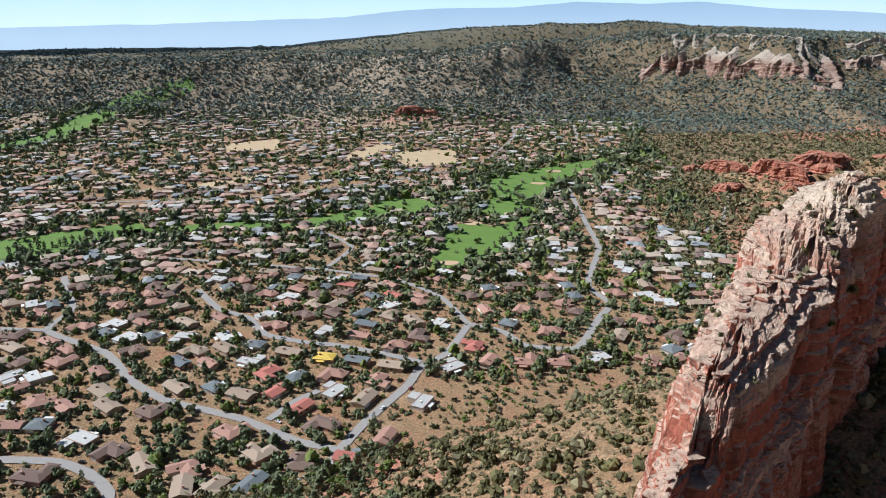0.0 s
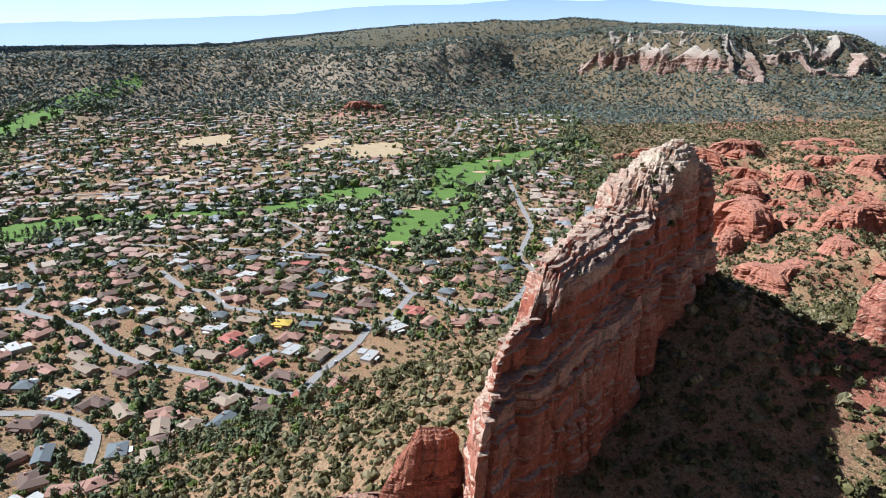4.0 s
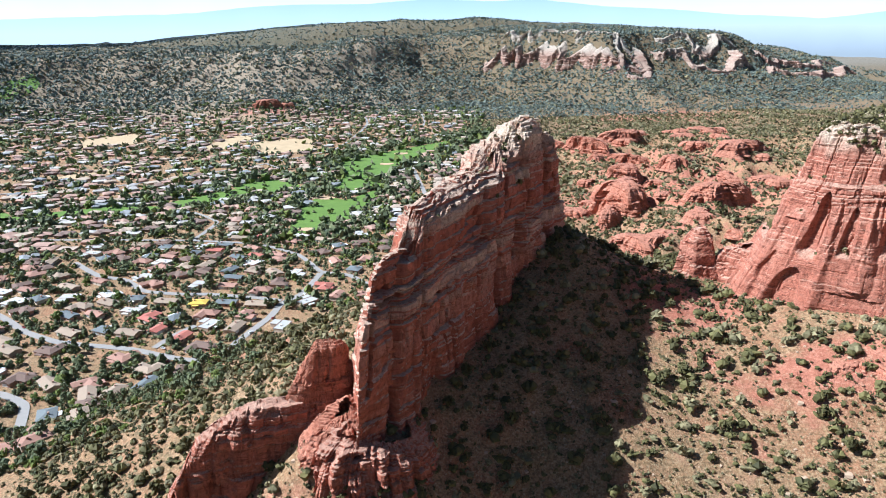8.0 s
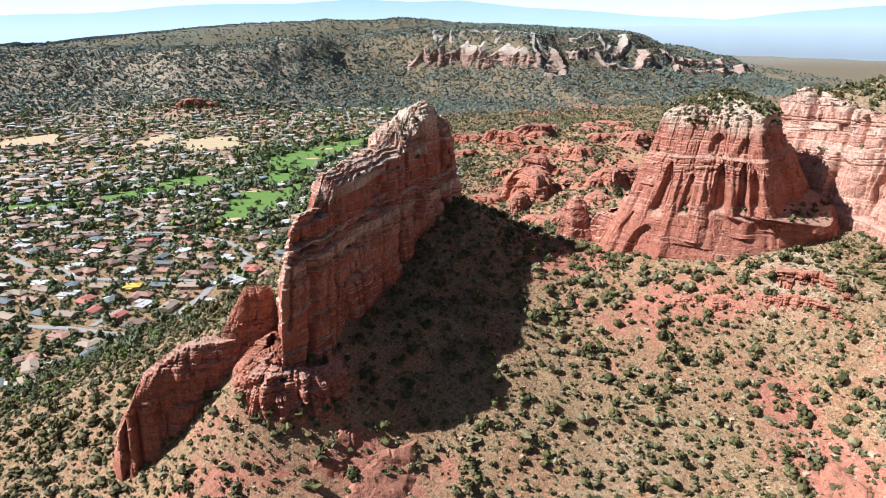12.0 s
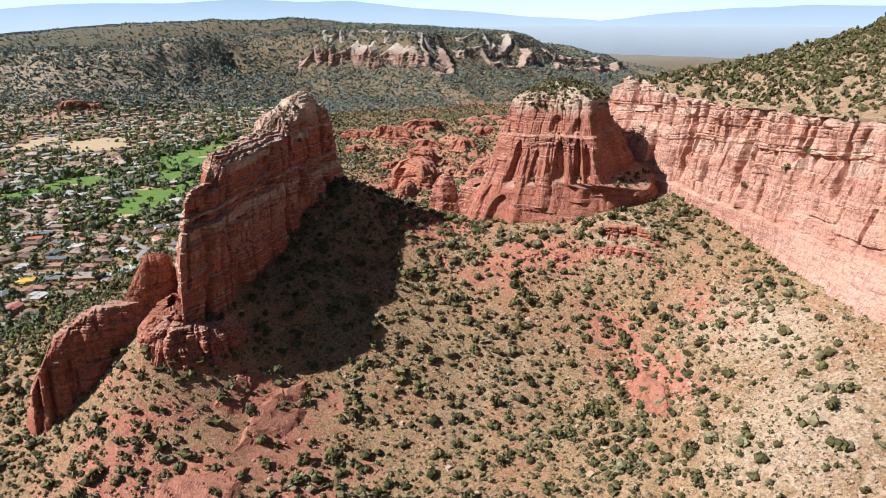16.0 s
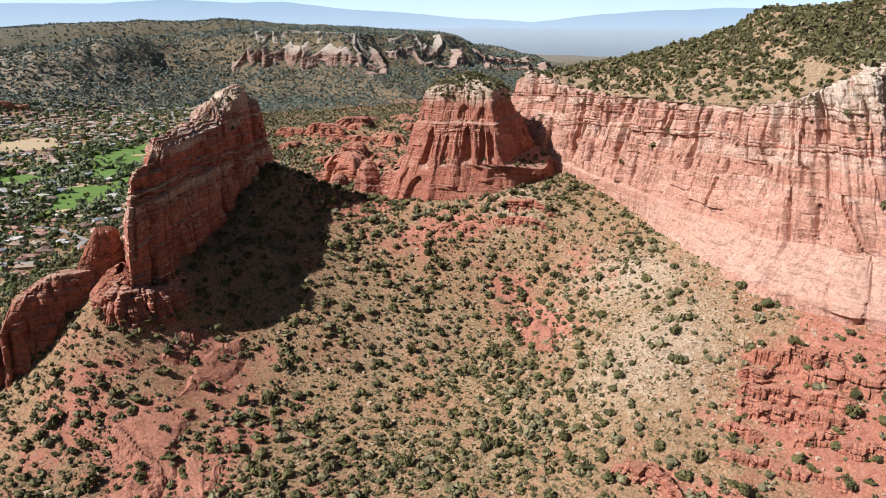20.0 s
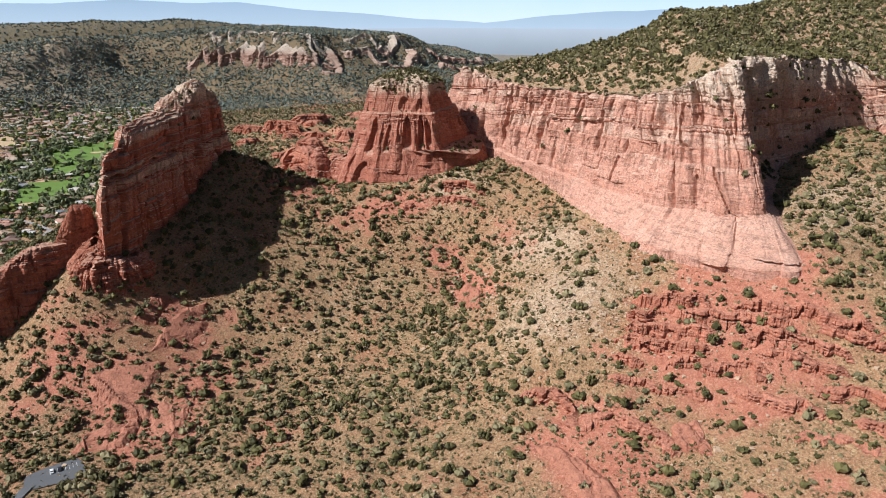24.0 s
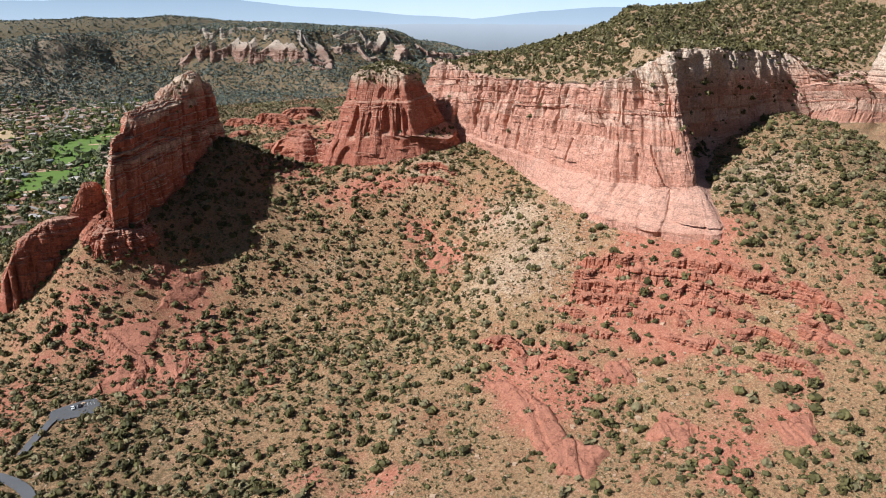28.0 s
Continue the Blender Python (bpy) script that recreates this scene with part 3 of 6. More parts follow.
col = mix(nt, maths(nt, "MULTIPLY", span(nt, n5, 0.53, 0.60), 0.5), col, mix(nt, redness, (0.55, 0.43, 0.26), (0.60, 0.33, 0.22)))
col = mix(nt, maths(nt, "MULTIPLY", span(nt, n5, 0.47, 0.40), 0.6), col, mix(nt, redness, (0.115, 0.095, 0.045), (0.22, 0.085, 0.05)))
# tableland soil greyed with distance: missing air haze mixed into its colour
hazed_highland = span(nt, s.outputs[1], 1650, 2000)
col = mix(nt, maths(nt, "MULTIPLY", hazed_highland, 0.75), col, mix(nt, redness, ramp_node(nt, n2, [(0.3, (0.20, 0.165, 0.118)), (0.7, (0.37, 0.305, 0.22))]), (0.42, 0.25, 0.185)))
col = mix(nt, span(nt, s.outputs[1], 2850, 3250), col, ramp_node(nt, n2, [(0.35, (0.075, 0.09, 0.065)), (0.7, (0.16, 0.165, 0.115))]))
# far eastern plain paled to grey: distance haze put into its colour
hazed_east = maths(nt, "MULTIPLY", span(nt, s.outputs[0], 1500, 2300), span(nt, s.outputs[1], 2500, 3100))
col = mix(nt, hazed_east, col, mix(nt, n1, (0.36, 0.34, 0.30), (0.52, 0.49, 0.44)))
scrub_col = ramp_node(nt, n3, [(0.3, (0.06, 0.045, 0.021)), (0.55, (0.145, 0.10, 0.05)), (0.75, (0.30, 0.20, 0.105))])
scrub = maths(nt, "MULTIPLY", span(nt, maths(nt, "ADD", at_green.outputs["Fac"], maths(nt, "MULTIPLY", maths(nt, "SUBTRACT", n2, 0.5), 2.4)), 0.35, 0.8), 0.8)
col = mix(nt, scrub, col, scrub_col)
nt.links.new(col, b.inputs["Base Color"])
bump(nt, b, maths(nt, "ADD", maths(nt, "ADD", n2, n4), n3), 0.9, 0.7)

LEAF_JUNIPER = leafy("juniper leaf", (0.030, 0.029, 0.011), (0.150, 0.130, 0.046))
LEAF_SCRUB = leafy("scrub leaf", (0.085, 0.075, 0.036), (0.27, 0.225, 0.115))
LEAF_TREE = leafy("town tree leaf", (0.046, 0.058, 0.028), (0.175, 0.190, 0.085))
# juniper green made paler and bluer, with distance haze in the colour
LEAF_HAZED = leafy("hazed juniper leaf", (0.075, 0.092, 0.076), (0.16, 0.178, 0.142))
LEAF_BRIGHT = leafy("bright tree leaf", (0.06, 0.09, 0.015), (0.17, 0.19, 0.04))
BARK = plain("bark", (0.11, 0.075, 0.05), 0.95)
ASPHALT = plain("old asphalt", (0.30, 0.27, 0.245), 0.95, 0.15, 0.3)
FAIRWAY = plain("fairway grass", (0.125, 0.195, 0.035), 0.9, 0.35, 0.06)
SAND = plain("bunker sand", (0.5, 0.33, 0.2), 0.95)
FIELD = plain("dry field", (0.46, 0.33, 0.19), 0.95, 0.25, 0.05)

# ---- ground: one sheet from the hollow below the rocks to the horizon ----
KNOTS_HOLLOW = [
    (-32, -45, 15), (-8, 3, 13), (88, 48, 34), (126, 20, 24), (127, -120, 20), (60, -260, 8), (243, -249, 35), (222, -97, 40),
    (232, 14, 40), (290, 19, 60), (274, -104, 71), (312, -160, 80), (334, -115, 99), (378, 22, 112), (359, -264, 81), (440, -231, 124),
    (144, 97, 74), (92, 81, 52), (181, 67, 56), (256, 64, 72), (238, 212, 106), (268, 150, 110)]
KNOTS_SLOPES = [ (32, 90, 70), (-40, 100, 36),
    (36, 416, 20), (200, 420, 25), (340, 95, 124), (-130, 40, 0), (610, -225, 168), (166, 232, 146), (490, -182, 150), (186, 230, 130), (181, 156, 98), (3, 104, 82), (14, 109, 98), (30, 104, 98), (-22, 103, 58), (640, -172, 184), (740, -225, 180), (350, -75, 107), (350, -120, 106), (354, -168, 104), (398, -234, 114), (442, -214, 128), (424, -198, 133), (376, -198, 110), (394, -224, 118), (408, -206, 126)]
KNOTS = np.array(KNOTS_HOLLOW + KNOTS_SLOPES, float)


def swell(d2):
    return np.sqrt(d2 + 24.0**2)


_k = swell(((KNOTS[:, None, :2] - KNOTS[None, :, :2]) ** 2).sum(-1)) + 6.0 * np.eye(len(KNOTS)) * -1
KNOT_W = np.linalg.solve(_k, KNOTS[:, 2] - 50)


def hollow(x, y):
    z = 50.0
    for (kx, ky, kz), w in zip(KNOTS, KNOT_W):
        z = z + w * swell((x - kx) ** 2 + (y - ky) ** 2)
    return z


MESA_FOOT = [(-4600, 2200), (-2600, 2050), (-1500, 1980), (-1000, 1950), (-500, 2060), (-150, 1930), (150, 2050), (450, 2380), (680, 2520), (860, 2380), (1044, 2080), (1180, 2150), (1400, 2170), (1800, 2280), (2200, 2440), (2600, 2700), (2700, 4300)]
BACK_HILLS = [(-60, 90), (-20, 110), (-14, 128), (-9, 160), (-2, 214), (2.5, 236), (6, 244), (7.4, 256), (9, 245), (11, 250), (13, 264), (15.5, 250), (17.5, 236), (21, 232), (25, 190), (30, 60), (60, 20)]
BENCH = [(330, -190, 75, 65), (255, -160, 40, 30), (300, 92, 46, 22)]


def height(x, y):
    x, y = np.asarray(x, float), np.asarray(y, float)
    town = -12 - 0.006 * np.clip(y - 400, 0, 1600) + 2.5 * fbm(x / 160, y / 160, 0, 3, 3)
    # red hummocks and scrub hills east of the houses
    east = ramp(x - 0.16 * y, 190, 420)
    lumps = 1 - np.abs(fbm(x / 75, y / 75, 0, 4, 7)) * 2.2
    town = town + east * (20 + 26 * np.clip(lumps, -0.3, 1) * (1 - ramp(y, 1150, 1500)) + 20 * fbm(x / 260, y / 260, 0, 3, 8))
    near = (1 - ramp(np.hypot((x - 190) * 0.8, y + 20), 330, 560)) * (1 - ramp(y, 300, 440))
    z = town + (np.clip(hollow(x, y), -20, 230) - town) * near
    # the back of the long cliff falls away
    z = np.where((x > 330) & (y > 120), np.minimum(z, np.maximum(town, 150 - 0.35 * (y - 120))), z)
    gully = np.exp(-((polydist(x, y, [(300, 60), (286, 10), (225, -95), (140, -130), (60, -250)])[0] / 14) ** 2))
    z = z + near * (2.4 * fbm(x / 34, y / 34, 0, 4, 21) + 0.8 * fbm(x / 7, y / 7, 0, 3, 22) - 3.0 * gully)
    shelf = np.zeros_like(z)
    for sx, sy, rx, ry in BENCH:
        shelf = np.maximum(shelf, 1 - ramp(np.hypot((x - sx) / rx, (y - sy) / ry), 0.7, 1.15))
    step = 5.5
    q = (z + 2.2 * fbm(x / 18, y / 18, 0, 3, 25)) / step
    stair = (np.floor(q) + ramp(q - np.floor(q), 0.72, 1.0)) * step
    z = z + (stair - z) * shelf * 0.75
    level = 1 - ramp(np.hypot(x + 28, (y + 30) * 1.2), 17, 28)
    z = z + (14 - z) * level
    # far tableland
    foot = np.interp(x, [p[0] for p in MESA_FOOT], [p[1] for p in MESA_FOOT])
    spurs = 150 * fbm(x / 330, y / 1100, 0, 3, 31) * (1 - ramp(x, 300, 700)) + 45 * fbm(x / 90, y / 260, 0, 3, 32)
    run = y - foot + spurs
    steep = 520 - 330 * ramp(x, 500, 760)
    rise = (62 + 34 * ramp(x, 500, 800)) * ramp(run, -420, 60) + (112 + 38 * ramp(x, 20, 260) - 30 * ramp(x, 500, 800) - 12 * ramp(-x, 350, 900)) * ramp(run, -50 * ramp(x, 500, 800), steep) + 75 * ramp(run, 80, 800) * ramp(x, 500, 1000) + 12 * fbm(x / 60, y / 60, 0, 4, 33) * ramp(run, 0, 150)
    z = z + rise * (1 - ramp(x, 1500, 2000) * 0.45) * (1 - ramp(x, 2150, 2600))
    z = np.where(y > 1700, z - 0.62 * np.clip(z - 205, 0, None), z)
    # the darker hills behind it, then land that climbs to the horizon
    bearing, far = np.degrees(np.arctan2(x - 19, y + 148)), np.hypot(x - 19, y + 148)
    back = np.interp(bearing, [b for b, _ in BACK_HILLS], [h for _, h in BACK_HILLS]) + 5 * fbm(bearing / 1.3, far / 400, 0, 3, 36)
    return np.maximum(z, back * ramp(far, 2900, 4000)) - 14 * ramp(far, 2850, 3250) * (y > 1700) * (z > back * ramp(far, 2900, 4000))


def graded(stops):
    out = []
    for a, b, step in stops:
        out.append(np.linspace(a, b, max(2, int(round((b - a) / step)) + 1))[:-1])
    return np.concatenate(out + [[stops[-1][1]]])


gx = graded([(-4600, -1300, 80), (-1300, -160, 14), (-160, 560, 3.1), (560, 1500, 10), (1500, 2600, 22), (2600, 4600, 100)])
gy = graded([(-1200, -420, 20), (-420, 320, 3.1), (320, 1900, 10), (1900, 2900, 13), (2900, 4000, 35), (4000, 4700, 70)])
X, Y = np.meshgrid(gx, gy)
Z = height(X, Y)


def gz(x, y):
    """Height of the ground sheet itself."""
    x, y = np.asarray(x, float), np.asarray(y, float)
    i = np.clip(np.searchsorted(gx, x) - 1, 0, len(gx) - 2)
    j = np.clip(np.searchsorted(gy, y) - 1, 0, len(gy) - 2)
    u, v = (x - gx[i]) / (gx[i + 1] - gx[i]), (y - gy[j]) / (gy[j + 1] - gy[j])
    return Z[j, i] * (1 - u) * (1 - v) + Z[j, i + 1] * u * (1 - v) + Z[j + 1, i] * (1 - u) * v + Z[j + 1, i + 1] * u * v


ground_mesh = mesh_np("ground", np.stack([X, Y, Z], -1).reshape(-1, 3), grid_faces(len(gy), len(gx)), [GROUND], True)
# bare red soil and rock: place, reach and how red
RED_SPOTS = [(335, -205, 80, 65, 1.0), (225, -210, 45, 65, 0.8), (270, -320, 120, 60, 0.5), (420, -300, 80, 60, 0.5), (-30, -10, 30, 30, 0.5), (110, -190, 80, 60, 0.35), (285, 20, 30, 70, 0.7), (62, 68, 46, 34, 0.62), (265, 110, 75, 35, 0.7), (290, 30, 25, 60, 0.6), (60, 330, 110, 70, 0.45),
             (560, 800, 300, 380, 0.62), (800, 1050, 300, 250, 0.4), (10, 96, 40, 14, 0.6), (235, 190, 70, 50, 0.8), (160, 1880, 120, 60, 0.7), (-110, 1880, 90, 60, 1.0), (950, 1650, 300, 120, 0.7), (-40, 290, 60, 40, 0.6), (20, 10, 60, 60, 0.75), (-20, 60, 60, 50, 0.6), (60, 50, 60, 60, 0.7), (100, -60, 60, 40, 0.4), (-60, 0, 60, 70, 0.55), (330, 20, 40, 60, 0.5)]
red = np.zeros_like(X)
for sx, sy, rx, ry, a in RED_SPOTS:
    red = np.maximum(red, a * np.exp(-(((X - sx) / rx) ** 2 + ((Y - sy) / ry) ** 2)))
scrub = 0.10 + 0.3 * (1 - ramp(X, -20, 40)) * (1 - ramp(Y, 20, 90)) + 0.24 * (1 - ramp(X, 120, 260)) * (1 - 0.8 * ramp(Y, 300, 420)) + 0.34 * ramp(Y, 130, 300) * (0.45 + 0.55 * ramp(X - 0.16 * Y, 80, 240)) - 0.35 * np.clip(red, 0, 1) + 0.22 * ramp(Y, 900, 1300) * ramp(X, 250, 450) + 0.3 * ramp(Y, 1850, 2150) * (1 - 0.9 * np.exp(-(((X + 250) / 420) ** 2)))
scrub = scrub - 0.5 * np.exp(-(((X - 290) / 60) ** 2 + ((Y + 100) / 55) ** 2)) - 0.15 * np.exp(-(((X - 120) / 90) ** 2 + ((Y + 210) / 60) ** 2))
scrub = scrub + 0.35 * ramp(Y, 2900, 3300)
# thins the scrub tint a little in the far east, as haze would
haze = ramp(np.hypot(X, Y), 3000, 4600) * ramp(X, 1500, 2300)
scree = np.zeros_like(X)
for sx, sy, rx, ry, a in [(290, -100, 52, 46, 0.72), (335, -30, 30, 60, 0.8), (190, 40, 60, 40, 0.35), (330, 95, 40, 30, 0.6), (470, -190, 80, 40, 0.6), (120, -20, 50, 40, 0.25)]:
    scree = np.maximum(scree, a * np.exp(-(((X - sx) / rx) ** 2 + ((Y - sy) / ry) ** 2)))
scree = np.maximum(scree, 0.4 * ramp(Y, 1500, 1900) * (1 - ramp(X, 200, 700)))
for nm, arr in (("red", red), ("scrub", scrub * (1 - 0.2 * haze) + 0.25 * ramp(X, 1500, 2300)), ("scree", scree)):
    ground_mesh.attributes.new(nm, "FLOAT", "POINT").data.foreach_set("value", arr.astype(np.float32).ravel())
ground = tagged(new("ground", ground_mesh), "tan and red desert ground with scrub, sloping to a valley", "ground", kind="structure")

# ---- the rock fin ----
fin_foot = [(24, 92, 64), (46, 108, 72), (82, 143, 78), (124, 188, 86), (160, 226, 100), (180, 250, 104), (150, 270, 86), (104, 248, 80), (60, 192, 70), (22, 122, 64)]
fin_mid = [(32, 102, 138), (50, 119, 140), (82, 152, 142), (124, 198, 150), (155, 230, 155), (166, 244, 152), (146, 258, 150), (104, 238, 145), (68, 186, 140), (32, 124, 138)]
fin_rim = [(38, 108, 172), (52, 123, 183), (90, 163, 196), (129, 207, 208), (151, 229, 203), (157, 236, 199), (142, 246, 198), (104, 228, 190), (70, 176, 180), (41, 124, 170)]
fin_top = [(42, 113, 175), (55, 130, 188), (88, 171, 198), (126, 211, 211), (147, 231, 205), (151, 235, 203), (140, 238, 205), (110, 221, 200), (78, 174, 192), (47, 124, 178)]
CREST = [(30, 104, 171), (38, 116, 172), (51, 134.5, 171), (52.3, 136, 178), (54, 138.5, 180), (56, 141.5, 186), (64, 153, 185), (66, 156, 187.5), (84, 182, 188), (85, 183.5, 189.5), (99, 204, 190), (101.5, 207.5, 196.5), (112, 217, 199), (113, 218, 202), (122, 224, 204), (123.5, 225, 209), (134, 230, 211), (143, 233.5, 208), (144.5, 234, 199), (147.5, 235.5, 199), (148.5, 236, 202), (158, 240, 200), (176, 250, 190)]


def dense(ring, n=200):
    q = np.vstack([ring, ring[:1]]).astype(float)
    v = np.linspace(0, len(ring), n + 1)[:-1]
    return np.stack([np.interp(v, np.arange(len(q)), q[:, k]) for k in range(3)], -1)


def crest(p):
    line = [c[:2] for c in CREST]
    at = np.r_[0, np.cumsum([math.dist(a, b) for a, b in zip(line, line[1:])])]
    return np.interp(polydist(p[:, 0], p[:, 1], line)[1], at, [c[2] for c in CREST])


rim_d, top_d = dense(fin_rim), dense(fin_top)
thin = dense([fin_top[9 - k] for k in range(10)])
top_d[:, :2] += 0.22 * (thin - top_d)[:, :2]
partner = dense([fin_top[9 - k] for k in range(10)])
ridge_d = 0.5 * (top_d + partner)
rim_d[:, 2], top_d[:, 2], ridge_d[:, 2] = crest(rim_d) - 4.6, crest(top_d) - 0.2, crest(ridge_d)
cap_rings = []
for inn, down in ((0.0, 4.6), (0.30, 4.0), (0.36, 2.2), (0.66, 1.8), (0.72, 0.5), (1.0, 0.2)):
    ring = rim_d * (1 - inn) + top_d * inn
    ring[:, 2] = crest(ring) - down
    cap_rings.append(ring)
fin = rock("rock_fin", [dense(fin_foot), dense(fin_mid), *cap_rings, ridge_d], [130, 120, 5, 6, 5, 6, 5, 10], 680, ROCK_FIN, seed=2, dip=(0.10, -0.16), amps=[1.0, 1.0, 0.85, 0.7, 0.7, 0.6, 0.5, 0.25, 0.0], beds=2.0, cracks=1.9, bed=2.8, block=8, blocky=0.6, bulge=2.4, bed_from=118, tops=6, slots=[(17, 5, 1.2), (54, 9, 1.7), (76, 7, 1.5), (38, 3.5, 0.9), (65, 4, 1.1), (27, 2.5, 0.8), (46, 3, 0.8)], alcoves=[(60, 108, 160, 7, 3.0), (32, 84, 118, 9, 2.5)], split=[("rock_face", 2), ("caprock", 8)])
tagged(fin, "tall red sandstone fin with a cream caprock crest", "rock formation")

# ---- low wall, spike and ledge block at its foot ----
low = rock("low_rock_wall", [
    [(-58, 113, 18), (-45, 110, 22), (-20, 114, 44), (12, 118, 62), (24, 132, 70), (-10, 142, 60), (-45, 142, 25), (-68, 130, 16)],
    [(-55, 114, 64), (-44, 112, 84), (-20, 116, 100), (10, 120, 102), (16, 130, 102), (-10, 136, 100), (-38, 134, 86), (-56, 127, 64)],
    [(-51, 117, 72), (-40, 115, 92), (-17, 118, 106), (8, 121, 107), (10, 128, 106), (-12, 132, 104), (-36, 131, 92), (-51, 124, 72)],
    [(-48, 120, 75), (-38, 121, 95), (-16, 124, 108), (4, 124, 108), (4, 126, 107), (-16, 127, 106), (-38, 125, 94), (-48, 122, 75)]],
    [130, 14, 8], 360, ROCK_SPIKE, seed=14, amps=[1.0, 0.9, 0.8, 0.2], beds=1.3, cracks=1.6, block=6, bed=2.6, blocky=0.6, bulge=1.2, bed_from=84, slots=[(0.9, 6, 1.6), (0.3, 5, 1.5), (1.5, 3, 1.2)], split=[("rock_face", 1), ("caprock", 3)])
tagged(low, "low red sandstone wall with a pale ledge on top", "rock formation")
spike = rock("rock_spike", [
    [(-12, 118, 66), (8, 116, 72), (34, 120, 80), (36, 132, 80), (12, 136, 72), (-10, 132, 66)],
    [(-3, 122, 104), (10, 120, 108), (27, 122, 112), (29, 129, 112), (12, 131, 106), (-2, 129, 102)],
    [(6, 124, 122), (13, 123, 130), (25, 124, 131), (27, 127, 129), (14, 128, 128), (6, 127, 121)],
    [(10, 125, 127), (14, 125, 134), (23, 125, 134), (25, 126, 132), (14, 126, 133), (10, 126, 127)]],
    [90, 40, 6], 220, ROCK_RED, seed=19, amps=[1.0, 0.8, 0.6, 0.1], beds=0.7, cracks=1.2, block=4, bed=2.2, blocky=0.6, bulge=1.2, split=[("rock_face", 1), ("tip", 3)])
tagged(spike, "pointed red sandstone spike", "rock formation")
ledge = rock("ledge_block", [
    [(0, 90, 48), (26, 78, 46), (54, 84, 48), (74, 104, 58), (62, 124, 72), (20, 120, 66)],
    [(9, 96, 84), (24, 88, 88), (46, 90, 86), (62, 104, 84), (60, 119, 90), (22, 114, 98)],
    [(12, 98, 96), (26, 91, 97), (45, 93, 93), (58, 105, 89), (56, 117, 95), (25, 112, 104)],
    [(19, 102, 100), (30, 98, 100), (42, 100, 96), (51, 106, 94), (50, 114, 98), (31, 110, 106)]],
    [70, 20, 10], 260, ROCK_SPIKE, seed=23, amps=[1.2, 1, 0.8, 0.3], beds=1.3, cracks=2.0, block=5, bed=2.6, bulge=1.8, slots=[(0.5, 4, 1.2), (1.6, 4, 1.0), (2.4, 5, 1.3)])
tagged(ledge, "jointed red sandstone ledge with a pale top below the fin", "rock formation")

rubble = rock("rubble_slope", [
    [(-8, 98, 56), (14, 88, 56), (34, 92, 60), (44, 112, 70), (30, 124, 76), (2, 122, 70)],
    [(4, 105, 88), (16, 98, 90), (30, 100, 92), (36, 112, 98), (28, 120, 100), (8, 119, 98)],
    [(12, 109, 99), (18, 105, 100), (27, 105, 101), (32, 112, 107), (27, 117, 110), (15, 116, 106)],
    [(20, 111, 104), (22, 110, 105), (25, 110, 106), (27, 112, 109), (25, 114, 111), (22, 114, 108)]],
    [40, 16, 8], 180, ROCK_RED, seed=27, amps=[0.8, 0.9, 0.8, 0.3], beds=1.0, cracks=1.8, bed=1.8, block=3.5, blocky=0.8)
tagged(rubble, "broken red sandstone rubble under the fin's nose", "rock slope")

# ---- the butte ----
butte_foot = [(252, 199, 86), (267, 164, 90), (298, 133, 96), (338, 113, 100), (383, 108, 104), (418, 150, 128), (408, 214, 128), (344, 248, 110), (278, 242, 92)]
butte_b1 = [(271, 193, 139), (281, 166, 140), (306, 142, 141), (340, 124, 141), (374, 116, 140), (402, 152, 148), (396, 208, 150), (340, 230, 146), (290, 222, 142)]
butte_b2 = [(272, 193, 141), (282, 166, 142), (305, 143, 143), (324, 131, 145), (338, 125, 146), (396, 162, 152), (392, 206, 152), (338, 224, 148), (291, 217, 144)]
butte_b3 = [(287, 190, 176), (294, 171, 177), (310, 150, 178), (324, 136, 178), (332, 130, 179), (380, 166, 181), (378, 202, 182), (334, 216, 181), (301, 210, 179)]
butte_b3b = [(289, 190, 178), (296, 173, 179), (312, 153, 180), (325, 139, 180), (332, 133, 181), (376, 167, 183), (375, 200, 184), (333, 213, 183), (302, 208, 181)]
butte_b4 = [(296, 190, 203), (302, 175, 204), (315, 155, 205), (325, 143, 205), (330, 138, 206), (365, 169, 206), (367, 196, 207), (331, 207, 207), (306, 203, 205)]
butte_b5 = [(300, 188, 207), (305, 177, 208), (316, 160, 209), (324, 149, 209), (328, 146, 210), (359, 172, 210), (360, 191, 211), (330, 200, 211), (309, 197, 209)]
butte_b6 = [(322, 181, 216), (322, 179, 216), (324, 177, 217), (328, 175, 218), (331, 175, 218), (338, 178, 217), (338, 182, 217), (331, 184, 217), (325, 183, 216)]
